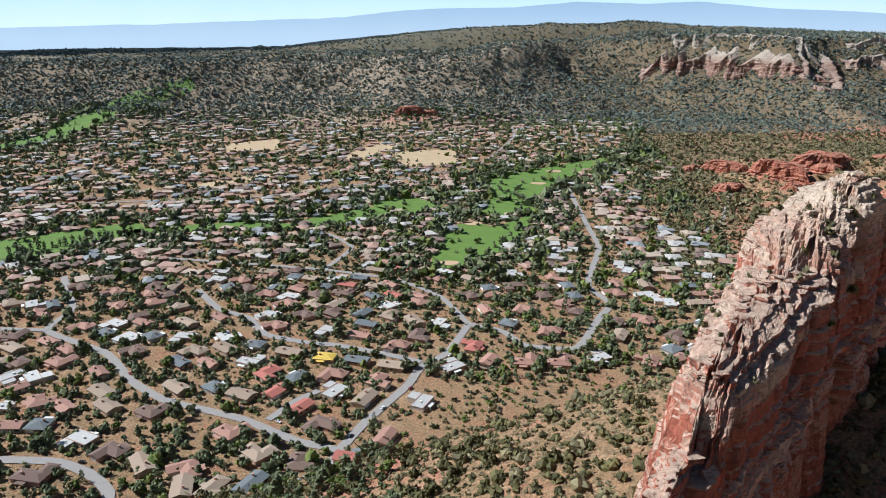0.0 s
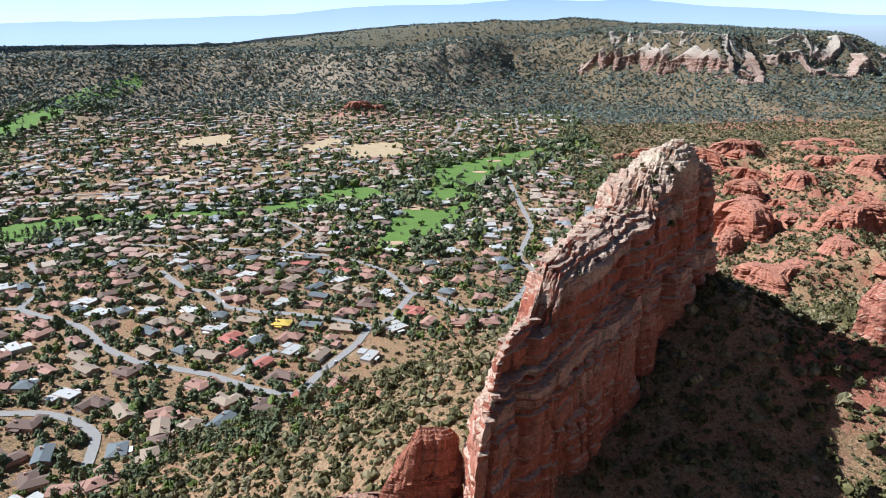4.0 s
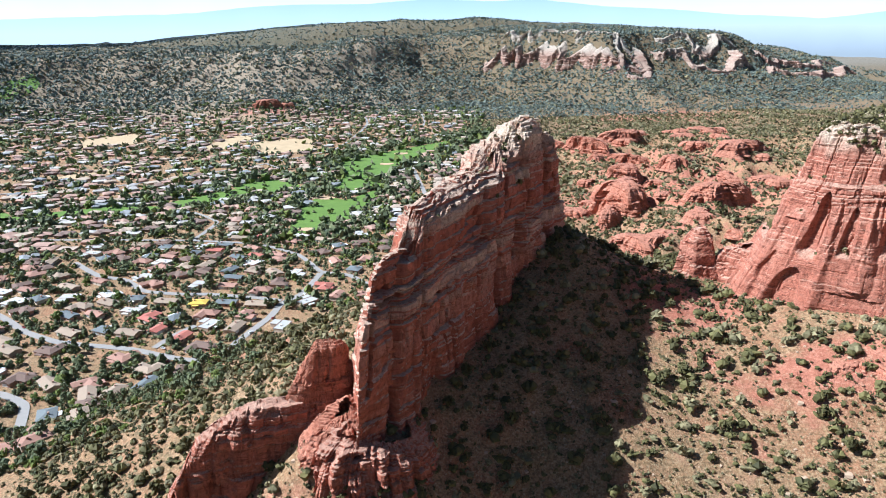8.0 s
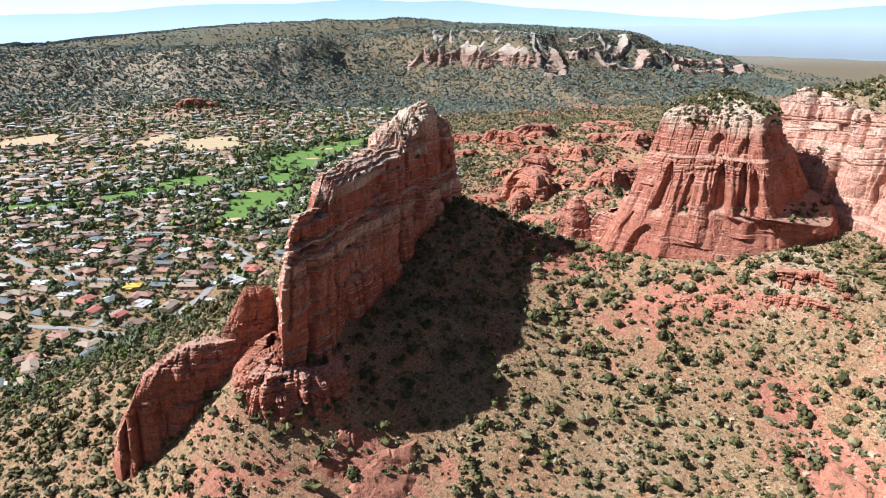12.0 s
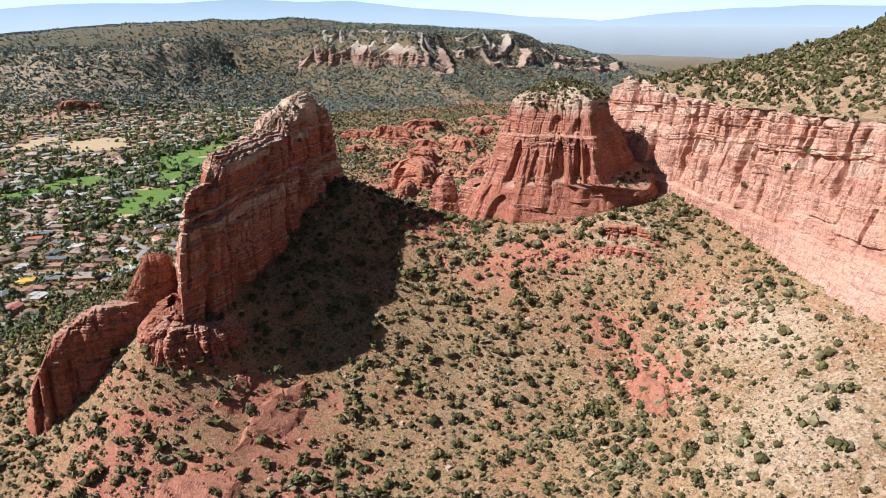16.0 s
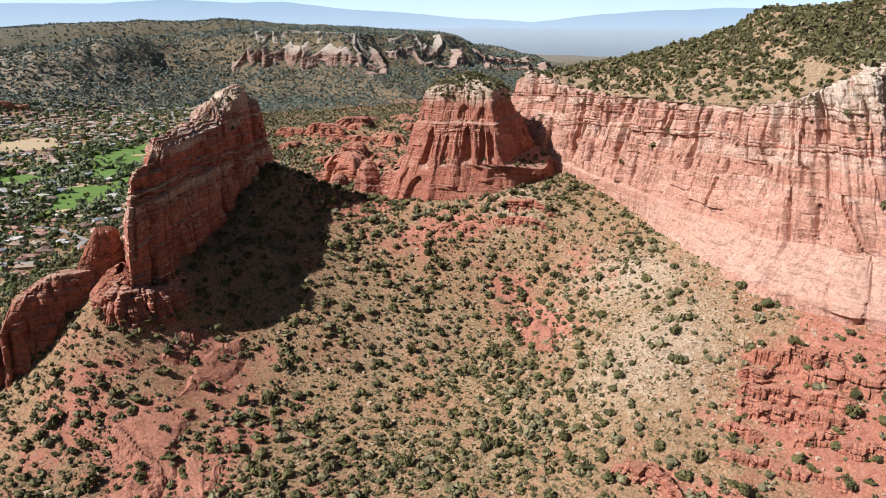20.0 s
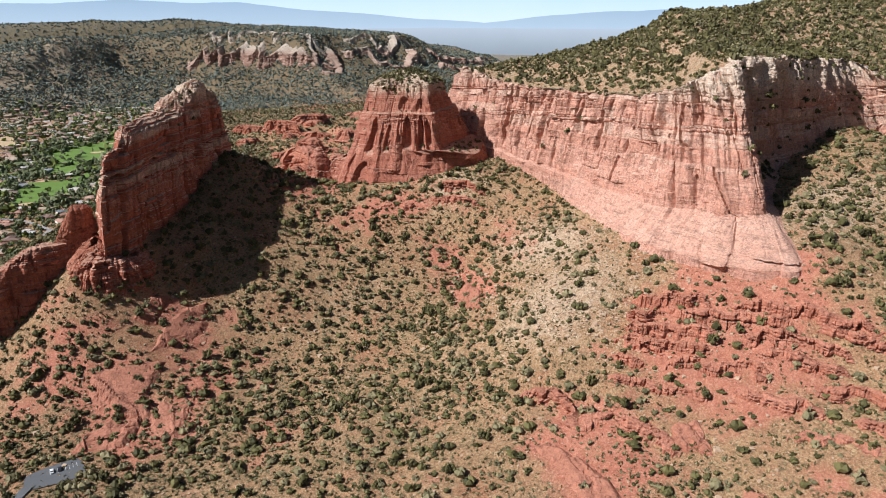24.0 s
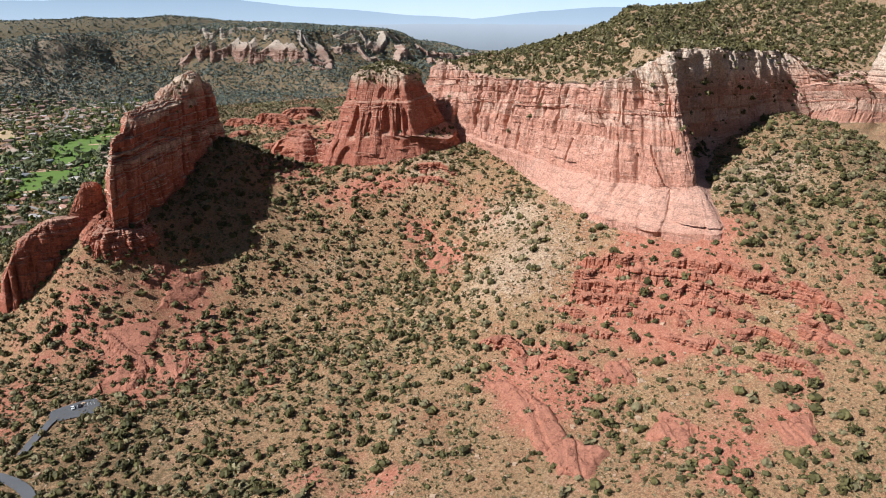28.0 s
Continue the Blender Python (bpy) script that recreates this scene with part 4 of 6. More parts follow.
butte = rock("butte", [butte_foot, butte_b1, butte_b2, butte_b3, butte_b3b, butte_b4, butte_b5, butte_b6], [105, 6, 72, 5, 52, 8, 10], 620, ROCK_BUTTE, seed=33, amps=[0.7, 0.6, 0.9, 0.9, 0.8, 1.0, 0.6, 0.05], beds=0.8, cracks=1.5, bulge=3.4, block=9, bed=3.6, blocky=0.6, bed_from=168, tops=3,
             slots=[(1.9, 2, 0.9), (2.9, 2, 1.0)],
             alcoves=[(0.9, 140, 174, 6, 6), (1.45, 143, 168, 4, 4), (2.1, 146, 176, 6, 6), (2.75, 148, 177, 4, 4.5), (3.15, 150, 174, 3, 3.5), (0.8, 92, 132, 11, 7), (0.3, 96, 138, 5, 3), (1.9, 181, 194, 8, 3), (2.8, 182, 193, 6, 2.5), (3.6, 118, 136, 2.5, 2)],
             ribs=[(0.55, 96, 182, 9, 4), (1.2, 110, 176, 5, 4), (1.75, 138, 180, 5, 4), (2.45, 142, 180, 4, 4), (2.95, 146, 180, 3.5, 4), (3.6, 144, 174, 6, 7)], split=[("lower_wall", 1), ("ledge", 2), ("upper_wall", 5), ("caprock", 7)])
tagged(butte, "red sandstone butte with a flat shrub-topped cream cap", "rock formation")
tower = rock("rock_tower", [
    [(240, 236, 90), (248, 222, 92), (262, 220, 96), (272, 230, 98), (262, 248, 94), (245, 248, 90)],
    [(246, 236, 128), (250, 228, 131), (260, 227, 132), (264, 234, 132), (258, 243, 131), (248, 243, 128)],
    [(250, 236, 136), (253, 232, 138), (258, 232, 138), (260, 235, 138), (257, 239, 138), (251, 239, 136)],
    [(254, 236, 138), (255, 235, 138), (256, 235, 138), (257, 236, 138), (256, 237, 138), (254, 237, 138)]],
    [40, 8, 3], 110, ROCK_BUTTE, seed=37, amps=[1, 0.8, 0.5, 0.1], beds=0.5, cracks=1.0, block=5)
tagged(tower, "small red sandstone tower beside the butte", "rock formation")
saddle = rock("rock_rib", [
    [(254, 224, 90), (260, 200, 92), (278, 184, 94), (300, 205, 98), (294, 232, 98), (266, 240, 90)],
    [(264, 221, 122), (269, 204, 124), (278, 198, 128), (286, 206, 130), (281, 222, 128), (269, 230, 122)],
    [(268, 221, 126), (272, 208, 129), (278, 204, 132), (282, 208, 134), (278, 219, 132), (270, 226, 127)],
    [(273, 217, 129), (274, 212, 130), (277, 209, 132), (279, 210, 133), (277, 216, 132), (274, 219, 129)]],
    [30, 6, 4], 110, ROCK_BUTTE, seed=39, amps=[1, 0.7, 0.4, 0.1], beds=0.5, cracks=1.0, block=6)
tagged(saddle, "rounded pink sandstone rib joining tower and butte", "rock formation")

# ---- the long cliff and the hill on it ----
cliff_rim = [(470, 306, 150), (440, 266, 172), (418, 230, 198), (406, 192, 215), (408, 130, 205), (408, 70, 203), (404, 10, 204), (398, -52, 207), (398, -90, 215), (404, -112, 227), (414, -133, 236), (440, -114, 238), (500, -108, 237), (562, -100, 234), (638, -92, 231), (664, -124, 214), (765, -192, 210)]
cliff_base = [(462, 320, 100), (430, 278, 120), (406, 238, 140), (395, 190, 150), (400, 130, 142), (399, 74, 138), (395, 14, 136), (386, -52, 133), (382, -106, 134), (390, -150, 138), (408, -172, 140), (448, -134, 152), (502, -120, 168), (564, -111, 184), (642, -104, 198), (671, -138, 206), (770, -205, 203)]
apron_low = [(455, 330, 80), (420, 290, 100), (394, 248, 118), (386, 190, 122), (394, 130, 118), (395, 74, 112), (388, 10, 111), (366, -58, 113), (356, -108, 112), (362, -168, 111), (384, -212, 115), (438, -202, 120), (496, -136, 136), (564, -122, 154), (645, -114, 172), (677, -148, 188), (774, -213, 186)]
apron_foot = [(x - 8 * (y > -150), y - 8 * (y <= -150), z - 22) for x, y, z in apron_low]
apron_top = [(x - 4 * (y > -150), y - 4 * (y <= -150), z - 1.5) for x, y, z in cliff_base]


def inward(dist, up):
    p = np.array(cliff_rim)
    t = np.gradient(p[:, :2], axis=0)
    n = np.stack([-t[:, 1], t[:, 0]], -1)
    n /= np.linalg.norm(n, axis=1, keepdims=True)
    return [(x + a * dist, y + b * dist, z + up) for (x, y, z), (a, b) in zip(cliff_rim, n)]


cliff_rings = [apron_foot, apron_low, apron_top, cliff_base, cliff_rim, inward(4, 1.5), inward(10, 1.0)]
cliff = rock("long_cliff", cliff_rings, [10, 44, 5, 165, 5, 6], 1150, ROCK_MESA, closed=False, seed=51, slot_from=166, amps=[0.4, 0.55, 0.5, 0.8, 1.3, 0.9, 0.1], beds=1.0, cracks=3.0, bulge=5.0, block=8, bed=4.2, blocky=1.0, bed_from=172, dip=(0.02, 0.06), slots=[(3.7, 4, 1.4), (3.95, 5, 1.3), (4.2, 4, 1.1), (4.32, 4, 1.0), (4.45, 5, 1.6), (4.62, 4, 1.0), (4.78, 5, 1.2), (4.9, 3.5, 0.9), (5.2, 4, 1.0), (5.4, 4.5, 1.1), (5.58, 3, 0.8), (6.05, 4, 1.2), (6.62, 4, 1.1), (7.05, 4, 1.0), (7.7, 3.5, 1.0), (8.1, 4, 1.2), (8.75, 4, 1.1), (9.1, 3.5, 0.9), (9.6, 4, 1.0), (5.05, 4, 1.2), (5.75, 2.5, 0.9), (6.3, 3, 1.0), (7.35, 3, 0.9), (8.4, 3, 0.9), (9.35, 4, 1.0), (10.12, 6, 1.6), (11.5, 4, 2.5), (12.4, 4, 2), (13.3, 4, 2)],
             alcoves=[(4.3, 148, 202, 4, 4), (4.75, 166, 198, 3, 3), (5.25, 150, 197, 5, 5), (5.95, 176, 203, 3, 4.5), (6.5, 160, 205, 4, 5.5), (7.1, 182, 206, 2.5, 4), (7.8, 150, 176, 4, 2.5), (8.6, 140, 160, 4, 2.5), (10.6, 150, 226, 7, 6), (11.3, 164, 230, 8, 4), (12.1, 176, 228, 9, 4)],
             ribs=[(9.0, 132, 205, 12, 5), (9.8, 132, 178, 14, 6), (5.35, 150, 190, 6, 4)], split=[("apron", 3), ("cliff_wall", 4), ("caprock", 6)])
# the hillside rises from the rim: one sheet, kept to the inner side of the rim
hx_, hy_ = np.meshgrid(np.arange(396, 960, 3.0), np.arange(-330, 460, 3.0))
rim_xy = [(x, y) for x, y, z in cliff_rim]
hill_poly = rim_xy + [(1000, -215), (1000, 400), (560, 330)]
hd, ha = polydist(hx_, hy_, rim_xy)
run_ = np.r_[0, np.cumsum([math.dist(a, b) for a, b in zip(rim_xy, rim_xy[1:])])]
rim_here = np.interp(ha, run_, [q[2] for q in cliff_rim])
north = 1 - 0.8 * ramp(hy_, 20, 270)
hill_z = rim_here * 0.5 + 0.5 * (214 - 30 * ramp(hy_, 200, 400) + 20 * ramp(-hy_, 60, 130)) * ramp(hd, 0, 60) + 0.5 * rim_here * (1 - ramp(hd, 0, 60))
hill_z = hill_z + north * np.interp(hd, [0, 6, 30, 90, 170, 260, 420], [-1, 1.5, 10, 30, 57, 82, 96]) + 2.2 * fbm(hx_ / 26, hy_ / 26, 0, 4, 61) + 0.8 * fbm(hx_ / 6, hy_ / 6, 0, 3, 62)
for _ in range(14):
    hill_z[1:-1, 1:-1] = 0.2 * (hill_z[1:-1, 1:-1] + hill_z[:-2, 1:-1] + hill_z[2:, 1:-1] + hill_z[1:-1, :-2] + hill_z[1:-1, 2:])
hill_z = hill_z + 1.2 * fbm(hx_ / 14, hy_ / 14, 0, 3, 64)
inner = inside(hx_, hy_, hill_poly) & (hd > 2.5)
hf = grid_faces(*hx_.shape)
hf = hf[inner.ravel()[hf].all(1)]
hill_mesh = mesh_np("hillside", np.stack([hx_, hy_, hill_z], -1).reshape(-1, 3), hf, [GROUND], True)
for nm, val in (("red", 0.0), ("scrub", 0.22), ("scree", 0.42)):
    hill_mesh.attributes.new(nm, "FLOAT", "POINT").data.foreach_set("value", np.full(hx_.size, val, np.float32))
part("hillside", hill_mesh, cliff, "tan hillside dotted with junipers")
tagged(cliff, "long pale red sandstone cliff under a juniper-dotted hill", "cliff")
crag = rock("upper_crag", [
    [(622, -232, 190), (660, -250, 195), (720, -240, 200), (740, -190, 210), (700, -160, 215), (640, -172, 210)],
    [(632, -222, 250), (664, -236, 258), (710, -228, 260), (722, -192, 260), (692, -172, 258), (644, -182, 252)],
    [(646, -212, 256), (668, -222, 263), (698, -216, 265), (704, -196, 265), (686, -184, 263), (654, -190, 258)],
    [(664, -206, 262), (670, -208, 264), (680, -206, 265), (682, -202, 265), (676, -198, 264), (668, -200, 263)]],
    [60, 8, 6], 260, ROCK_MESA, seed=57, amps=[1, 1, 0.5, 0.1], beds=3, cracks=2.5, block=9)
tagged(crag, "cream sandstone crag on the hillside", "rock formation")


# ---- red domes and low walls east of the houses ----
def dome(x, y, rx, ry, top, turn, seed, mat):
    base = float(gz(x, y))
    n, c, s = 9, math.cos(turn), math.sin(turn)
    rings = []
    for f, zf in ((1.3, -0.35), (1.1, 0.08), (0.95, 0.6), (0.74, 0.88), (0.42, 0.98), (0.03, 1.0)):
        ring = []
        for k in range(n):
            a = 2 * math.pi * k / n
            lump = 1 + 0.28 * math.sin(2 * a + seed) + 0.18 * math.sin(3 * a + 2.3 * seed)
            px, py = rx * f * lump * math.cos(a), ry * f * lump * math.sin(a)
            ring.append((x + c * px - s * py, y + s * px + c * py, base + zf * top))
        rings.append(ring)
    fine = 0.8 if rx > 24 else 0.5
    ob = rock("red_rock_dome", rings, [int(n * fine) for n in (8, 18, 16, 8, 5)], int(130 * fine), mat, seed=seed, amps=[1, 1, 1, 0.9, 0.6, 0.0], beds=1.8, cracks=3.2, block=6, bed=3.0, blocky=1.5, bulge=0.34 * min(rx, ry))
    return tagged(ob, "rounded red sandstone dome among scrub" if rx > 24 else "small red sandstone outcrop among scrub", "rock formation", group="red domes beyond the fin")


for k, (x, y, rx, ry, top, turn) in enumerate([
        (440, 735, 44, 28, 46, 0.5), (470, 790, 30, 22, 26, 0.2), (400, 690, 26, 16, 22, 0.9), (560, 700, 34, 24, 24, 0.1), (640, 640, 40, 24, 22, 0.6), (700, 780, 36, 24, 22, 0.3), (520, 900, 30, 20, 20, 1.0), (500, 1240, 40, 13, 20, -1.0), (535, 1130, 40, 13, 24, -1.0), (590, 1035, 36, 15, 24, -0.9),
        (640, 1180, 40, 22, 16, 0.3), (760, 1150, 32, 22, 12, 0.8), (900, 1330, 46, 22, 16, 0.2), (600, 900, 30, 17, 16, 0.4),
        (760, 960, 44, 30, 16, 0.1), (-105, 1890, 30, 20, 22, 0.3), (-60, 1900, 26, 14, 10, 0.8)]):
    dome(x, y, rx, ry, top, turn, 200 + k, ROCK_RED)
rk = random.Random(91)
for k in range(54):
    y = rk.uniform(520, 1350)
    x = rk.uniform(330 + 0.1 * (y - 520), 620 + 0.45 * (y - 520))
    r = rk.uniform(6, 20)
    dome(x, y, r * rk.uniform(1.0, 1.8), r, r * rk.uniform(0.35, 0.85), rk.uniform(0, 3), 230 + k, ROCK_RED)

# ---- cliff bands of the far tableland ----
FAR_LINES = [
    [(660, 2560), (760, 2480), (840, 2400), (900, 2320), (960, 2200), (1000, 2130), (1040, 2040), (1075, 2015), (1110, 2070), (1150, 2170), (1200, 2215)],
    [(1180, 2225), (1260, 2190), (1330, 2140), (1400, 2120), (1470, 2150), (1560, 2200), (1640, 2195)],
    [(1620, 2200), (1740, 2215), (1840, 2240), (1940, 2270), (2040, 2330), (2150, 2380), (2250, 2480)]]


def far_cliff(line, k, tier):
    p0 = np.array(line, float)
    run0 = np.r_[0, np.cumsum(np.linalg.norm(np.diff(p0, axis=0), axis=1))]
    at0 = np.arange(0, run0[-1], 8.0)
    p = np.stack([np.interp(at0, run0, p0[:, c]) for c in range(2)], -1)
    t = np.gradient(p, axis=0)
    nrm = np.stack([t[:, 1], -t[:, 0]], -1)
    nrm /= np.linalg.norm(nrm, axis=1, keepdims=True)
    spur = 52 * np.abs(vnoise(at0 / 62, 0, 0, 310 + k)) + 15 * np.abs(vnoise(at0 / 23, 0, 0, 320 + k))
    p = p + nrm * (spur - 24 - 95 * tier)[:, None]

    def land(out):
        q = p + nrm * np.reshape(out, (-1, 1))
        return gz(q[:, 0], q[:, 1])

    ends = np.clip(np.minimum(at0, at0[-1] - at0) / 90, 0.05, 1)
    deep = (46 - 16 * tier) * (0.55 + 0.75 * np.clip(0.5 + vnoise(at0 / 130, 0, 0, 330 + k), 0, 1))
    lo = land(14) - 3
    hi = lo + np.clip(land(-deep) - lo + 6 + 6 * vnoise(at0 / 40, 0, 0, 340 + k), 8, 52 - 20 * tier) * ends

    def band(out, z):
        return [(*(a + b * out), c) for a, b, c in zip(p, nrm, z)]

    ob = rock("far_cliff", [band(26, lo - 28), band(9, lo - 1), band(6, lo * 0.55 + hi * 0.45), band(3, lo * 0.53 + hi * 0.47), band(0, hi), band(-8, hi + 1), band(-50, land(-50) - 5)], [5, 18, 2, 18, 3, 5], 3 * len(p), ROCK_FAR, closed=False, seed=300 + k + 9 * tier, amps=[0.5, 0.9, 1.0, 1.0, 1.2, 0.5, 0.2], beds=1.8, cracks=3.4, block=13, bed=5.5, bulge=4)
    return tagged(ob, "pale and red cliff band of the far tableland" if not tier else "upper cream cliff band of the far tableland", "cliff", group="far canyon cliffs")


for k, line in enumerate(FAR_LINES):
    far_cliff(line, k, 0)
    far_cliff(line, k, 1)


# ---- red ledges and bare slabs in the hollow ----
def red_ledge(line, tall, seed, label):
    p = np.array(line, float)
    t = np.gradient(p, axis=0)
    n = np.stack([t[:, 1], -t[:, 0]], -1)
    n /= np.linalg.norm(n, axis=1, keepdims=True)
    z = gz(p[:, 0], p[:, 1])
    ends = np.interp(np.arange(len(p)), [0, 0.6, len(p) - 1.6, len(p) - 1], [0.05, 1, 1, 0.05]) * tall

    def band(out, zz):
        q = p + n * out
        return [(a, b, c) for (a, b), c in zip(q, zz)]

    ob = rock("red_ledge", [band(3.5, z - 5), band(1.5, z + 0.2 * ends - 1), band(0, z + ends), band(-3, z + ends + 0.8), band(-10, z + 1.5)], [5, 20, 3, 5], 26 * len(p), ROCK_RED, closed=False, seed=seed, amps=[0.5, 0.9, 1.0, 0.5, 0.05], beds=1.5, cracks=1.4, block=3.4, bed=1.7, bulge=1.6)
    return tagged(ob, label, "rock ledge", group="red ledges of the hollow")


LEDGE_LINES = [([(226, -140), (234, -156), (231, -176), (220, -190)], 6.0), ([(232, -186), (244, -196), (252, -214), (258, -236)], 4.0),
               ([(310, 108), (322, 96), (336, 82), (346, 62)], 6.0), ([(298, 100), (312, 86), (326, 70), (336, 52)], 4.5), ([(262, 118), (280, 106), (296, 92)], 3.5),
               ([(352, -298), (362, -310), (366, -326)], 3.0), ([(300, -268), (312, -290), (318, -312)], 2.6)]
# six broken rows of ledges, one below another
rl_ = random.Random(63)
for row, tall in enumerate((7.5, 6.0, 6.4, 4.8, 5.0, 3.6)):
    off = (0, 9, 20, 31, 44, 60)[row]
    spine = np.array([(312, -138), (322, -158), (340, -188), (362, -222), (375, -252), (384, -284), (378, -306)], float) + off * np.array([-0.86, -0.42])
    spots_ = np.stack([np.interp(np.linspace(0, 6, 25), np.arange(7), spine[:, c]) for c in (0, 1)], -1)
    first = rl_.randrange(0, 3)
    while first < 21:
        length = rl_.randrange(5, 11)
        piece = spots_[first : first + length]
        if len(piece) >= 4:
            piece = piece + np.array([[rl_.uniform(-2.2, 2.2), rl_.uniform(-1.5, 1.5)] for _ in piece])
            LEDGE_LINES.append(([tuple(q) for q in piece], tall * rl_.uniform(0.7, 1.15)))
        first += length - rl_.randrange(0, 2) + (row > 1) * rl_.randrange(0, 3)
for k, (line, tall) in enumerate(LEDGE_LINES):
    red_ledge(line, tall, 400 + k, "blocky red sandstone ledge on the slope")


def slab(poly, seed):
    p = np.array(poly, float)
    x0, y0, x1, y1 = *(p.min(0) - 4), *(p.max(0) + 4)
    sx, sy = np.meshgrid(np.arange(x0, x1, 1.1), np.arange(y0, y1, 1.1))
    wob = 2.5 * fbm(sx / 9, sy / 9, 0, 3, seed)
    d = polydist(sx, sy, poly + poly[:1])[0] * np.where(inside(sx, sy, poly), 1, -1) + wob
    tilt = gz(sx, sy) + 0.25 * (sx - sy) + 1.5 * fbm(sx / 16, sy / 16, 0, 2, seed + 1)
    up = np.clip(d * 0.7, -2.5, 2.4) + 0.8 * layers(tilt, 2.6, seed) * (d > 0) + 0.3 * layers(tilt, 0.9, seed + 4) * (d > 0) + 0.25 * fbm(sx / 3, sy / 3, 0, 3, seed + 2)
    crack = np.abs(vnoise(sx / 22, sy / 9, 0.3, seed + 5))
    up = up - 1.0 * np.exp(-((crack / 0.02) ** 2)) * (d > 0)
    f = grid_faces(*sx.shape)
    f = f[(d.ravel()[f] > -4.5).all(1)]
    ob = new("bare_slab", mesh_np("bare_slab", np.stack([sx, sy, gz(sx, sy) + up], -1).reshape(-1, 3), f, [ROCK_RED]))
    return tagged(ob, "bare smooth red sandstone slab", "rock slab", group="bare slabs of the hollow")


for k, poly in enumerate(([(35, 74), (58, 87), (68, 86), (52, 67)], [(42, 49), (83, 57), (93, 82), (69, 76), (52, 63)], [(-18, -11), (-10, 2), (8, 10), (-2, 30), (4, 49), (50, 40), (33, 16), (29, 0), (10, -22)],
                          [(26, -13), (38, -34), (56, -6), (38, 12)], [(203, -174), (215, -182), (219, -226), (211, -245), (218, -274), (194, -282), (185, -268), (192, -231), (201, -205)],
                          [(267, -221), (279, -228), (268, -247), (256, -232)], [(289, -324), (308, -336), (288, -351), (279, -340)], [(240, -280), (262, -272), (266, -298), (246, -306)], [(268, -40), (282, -20), (288, 10), (278, 6), (262, -30)])):
    slab(poly, 430 + k)

# ---- where rock stands, so that shrubs can grow on it ----
from mathutils.bvhtree import BVHTree


def tree_of(root):
    vs, fs = [], []
    for o in (root, *root.children):
        if o.data:
            base = len(vs)
            vs += [v.co.copy() for v in o.data.vertices]
            fs += [[base + i for i in p.vertices] for p in o.data.polygons]
    return BVHTree.FromPolygons(vs, fs)


CLIFF_TREE, BUTTE_TREE, FIN_TREE = tree_of(cliff), tree_of(butte), tree_of(fin)
DOWN = Vector((0, 0, -1))


def drop(tree, x, y):
    """Height and upward slope of a rock's surface under a place, or None."""
    p, n, _, _ = tree.ray_cast(Vector((x, y, 600)), DOWN)
    return (p.z, abs(n.z)) if p is not None else None


def plan_dist_clear(x, y):
    """True where open ground lies free of the large rocks."""
    return all(drop(t, x, y) is None or drop(t, x, y)[0] < gz(x, y) + 0.3 for t in (CLIFF_TREE, BUTTE_TREE, FIN_TREE))




def round_bush(seed):
    """A low rounded shrub of a few leafy lobes with loose sprays round them."""
    r = np.random.RandomState(seed)
    bm = bmesh.new()
    bmesh.ops.create_icosphere(bm, subdivisions=1, radius=1.0)
    iv = np.array([v.co for v in bm.verts])
    tri_ = np.array([[v.index for v in f.verts] for f in bm.faces])
    bm.free()
    vs, fs, base = [], [], 0
    for k in range(4):
        lr = r.uniform(0.42, 0.66)
        c = np.array([r.normal(0, 0.36), r.normal(0, 0.36), lr * 0.75])
        vs.append(iv * lr * (1 + 0.24 * r.normal(size=(len(iv), 1))) * np.array([1, 1, 0.85]) + c)
        fs.append(tri_ + base)
        base += len(iv)
    sv, sf = crown(seed + 300, 9, 0.30, octa=False)
    vs.append(sv)
    fs.append(sf + base)
    return np.concatenate(vs), np.concatenate(fs)


rnd = np.random.RandomState(5)
BUSH = [crown(k, 44, 0.25) for k in range(6)]
BUSH_LOW = [crown(30 + k, 11, 0.52, octa=False) for k in range(5)]
BUSH_MID = [round_bush(20 + k) for k in range(6)]
TUFT = [crown(40 + k, 4, 0.55, octa=False) for k in range(5)]
FAR_BUSH = [crown(60 + k, 2, 0.85, octa=False) for k in range(4)]

# ---- junipers and scrub of the hollow ----
n = 63000
bx, by = rnd.uniform(-150, 680, n), rnd.uniform(-420, 330, n)
dens = 0.5 + 0.6 * fbm(bx / 40, by / 40, 0, 3, 90)
dens -= 0.35 * np.exp(-(((bx - 300) / 55) ** 2 + ((by + 95) / 45) ** 2))
dens -= 0.15 * np.exp(-(((bx - 310) / 70) ** 2 + ((by + 200) / 45) ** 2))
dens -= 0.35 * np.exp(-(((bx - 120) / 80) ** 2 + ((by + 220) / 50) ** 2))
dens += 0.6 * np.exp(-((polydist(bx, by, [(300, 60), (286, 10), (215, -95), (150, -60), (60, -40), (-40, -60)])[0] / 30) ** 2))
dens += 0.35 * ramp(bx, 390, 440) * ramp(-by, 130, 200) + 0.3 * (1 - ramp(bx, 60, 200)) * ramp(by, -60, 20) + 0.4 * (1 - ramp(bx, -60, 0)) * (1 - ramp(by, 0, 60))
dens += 0.4 * ramp(by, 130, 190) - 0.55 * ramp(by, 210, 270) * (1 - ramp(bx, 120, 220)) + 0.5 * (1 - ramp(bx, -40, 20)) * (1 - ramp(by, -20, 40))
dens += 0.35 * (1 - ramp(bx, 40, 120)) * ramp(by, -60, -10) * (1 - ramp(by, 90, 130))
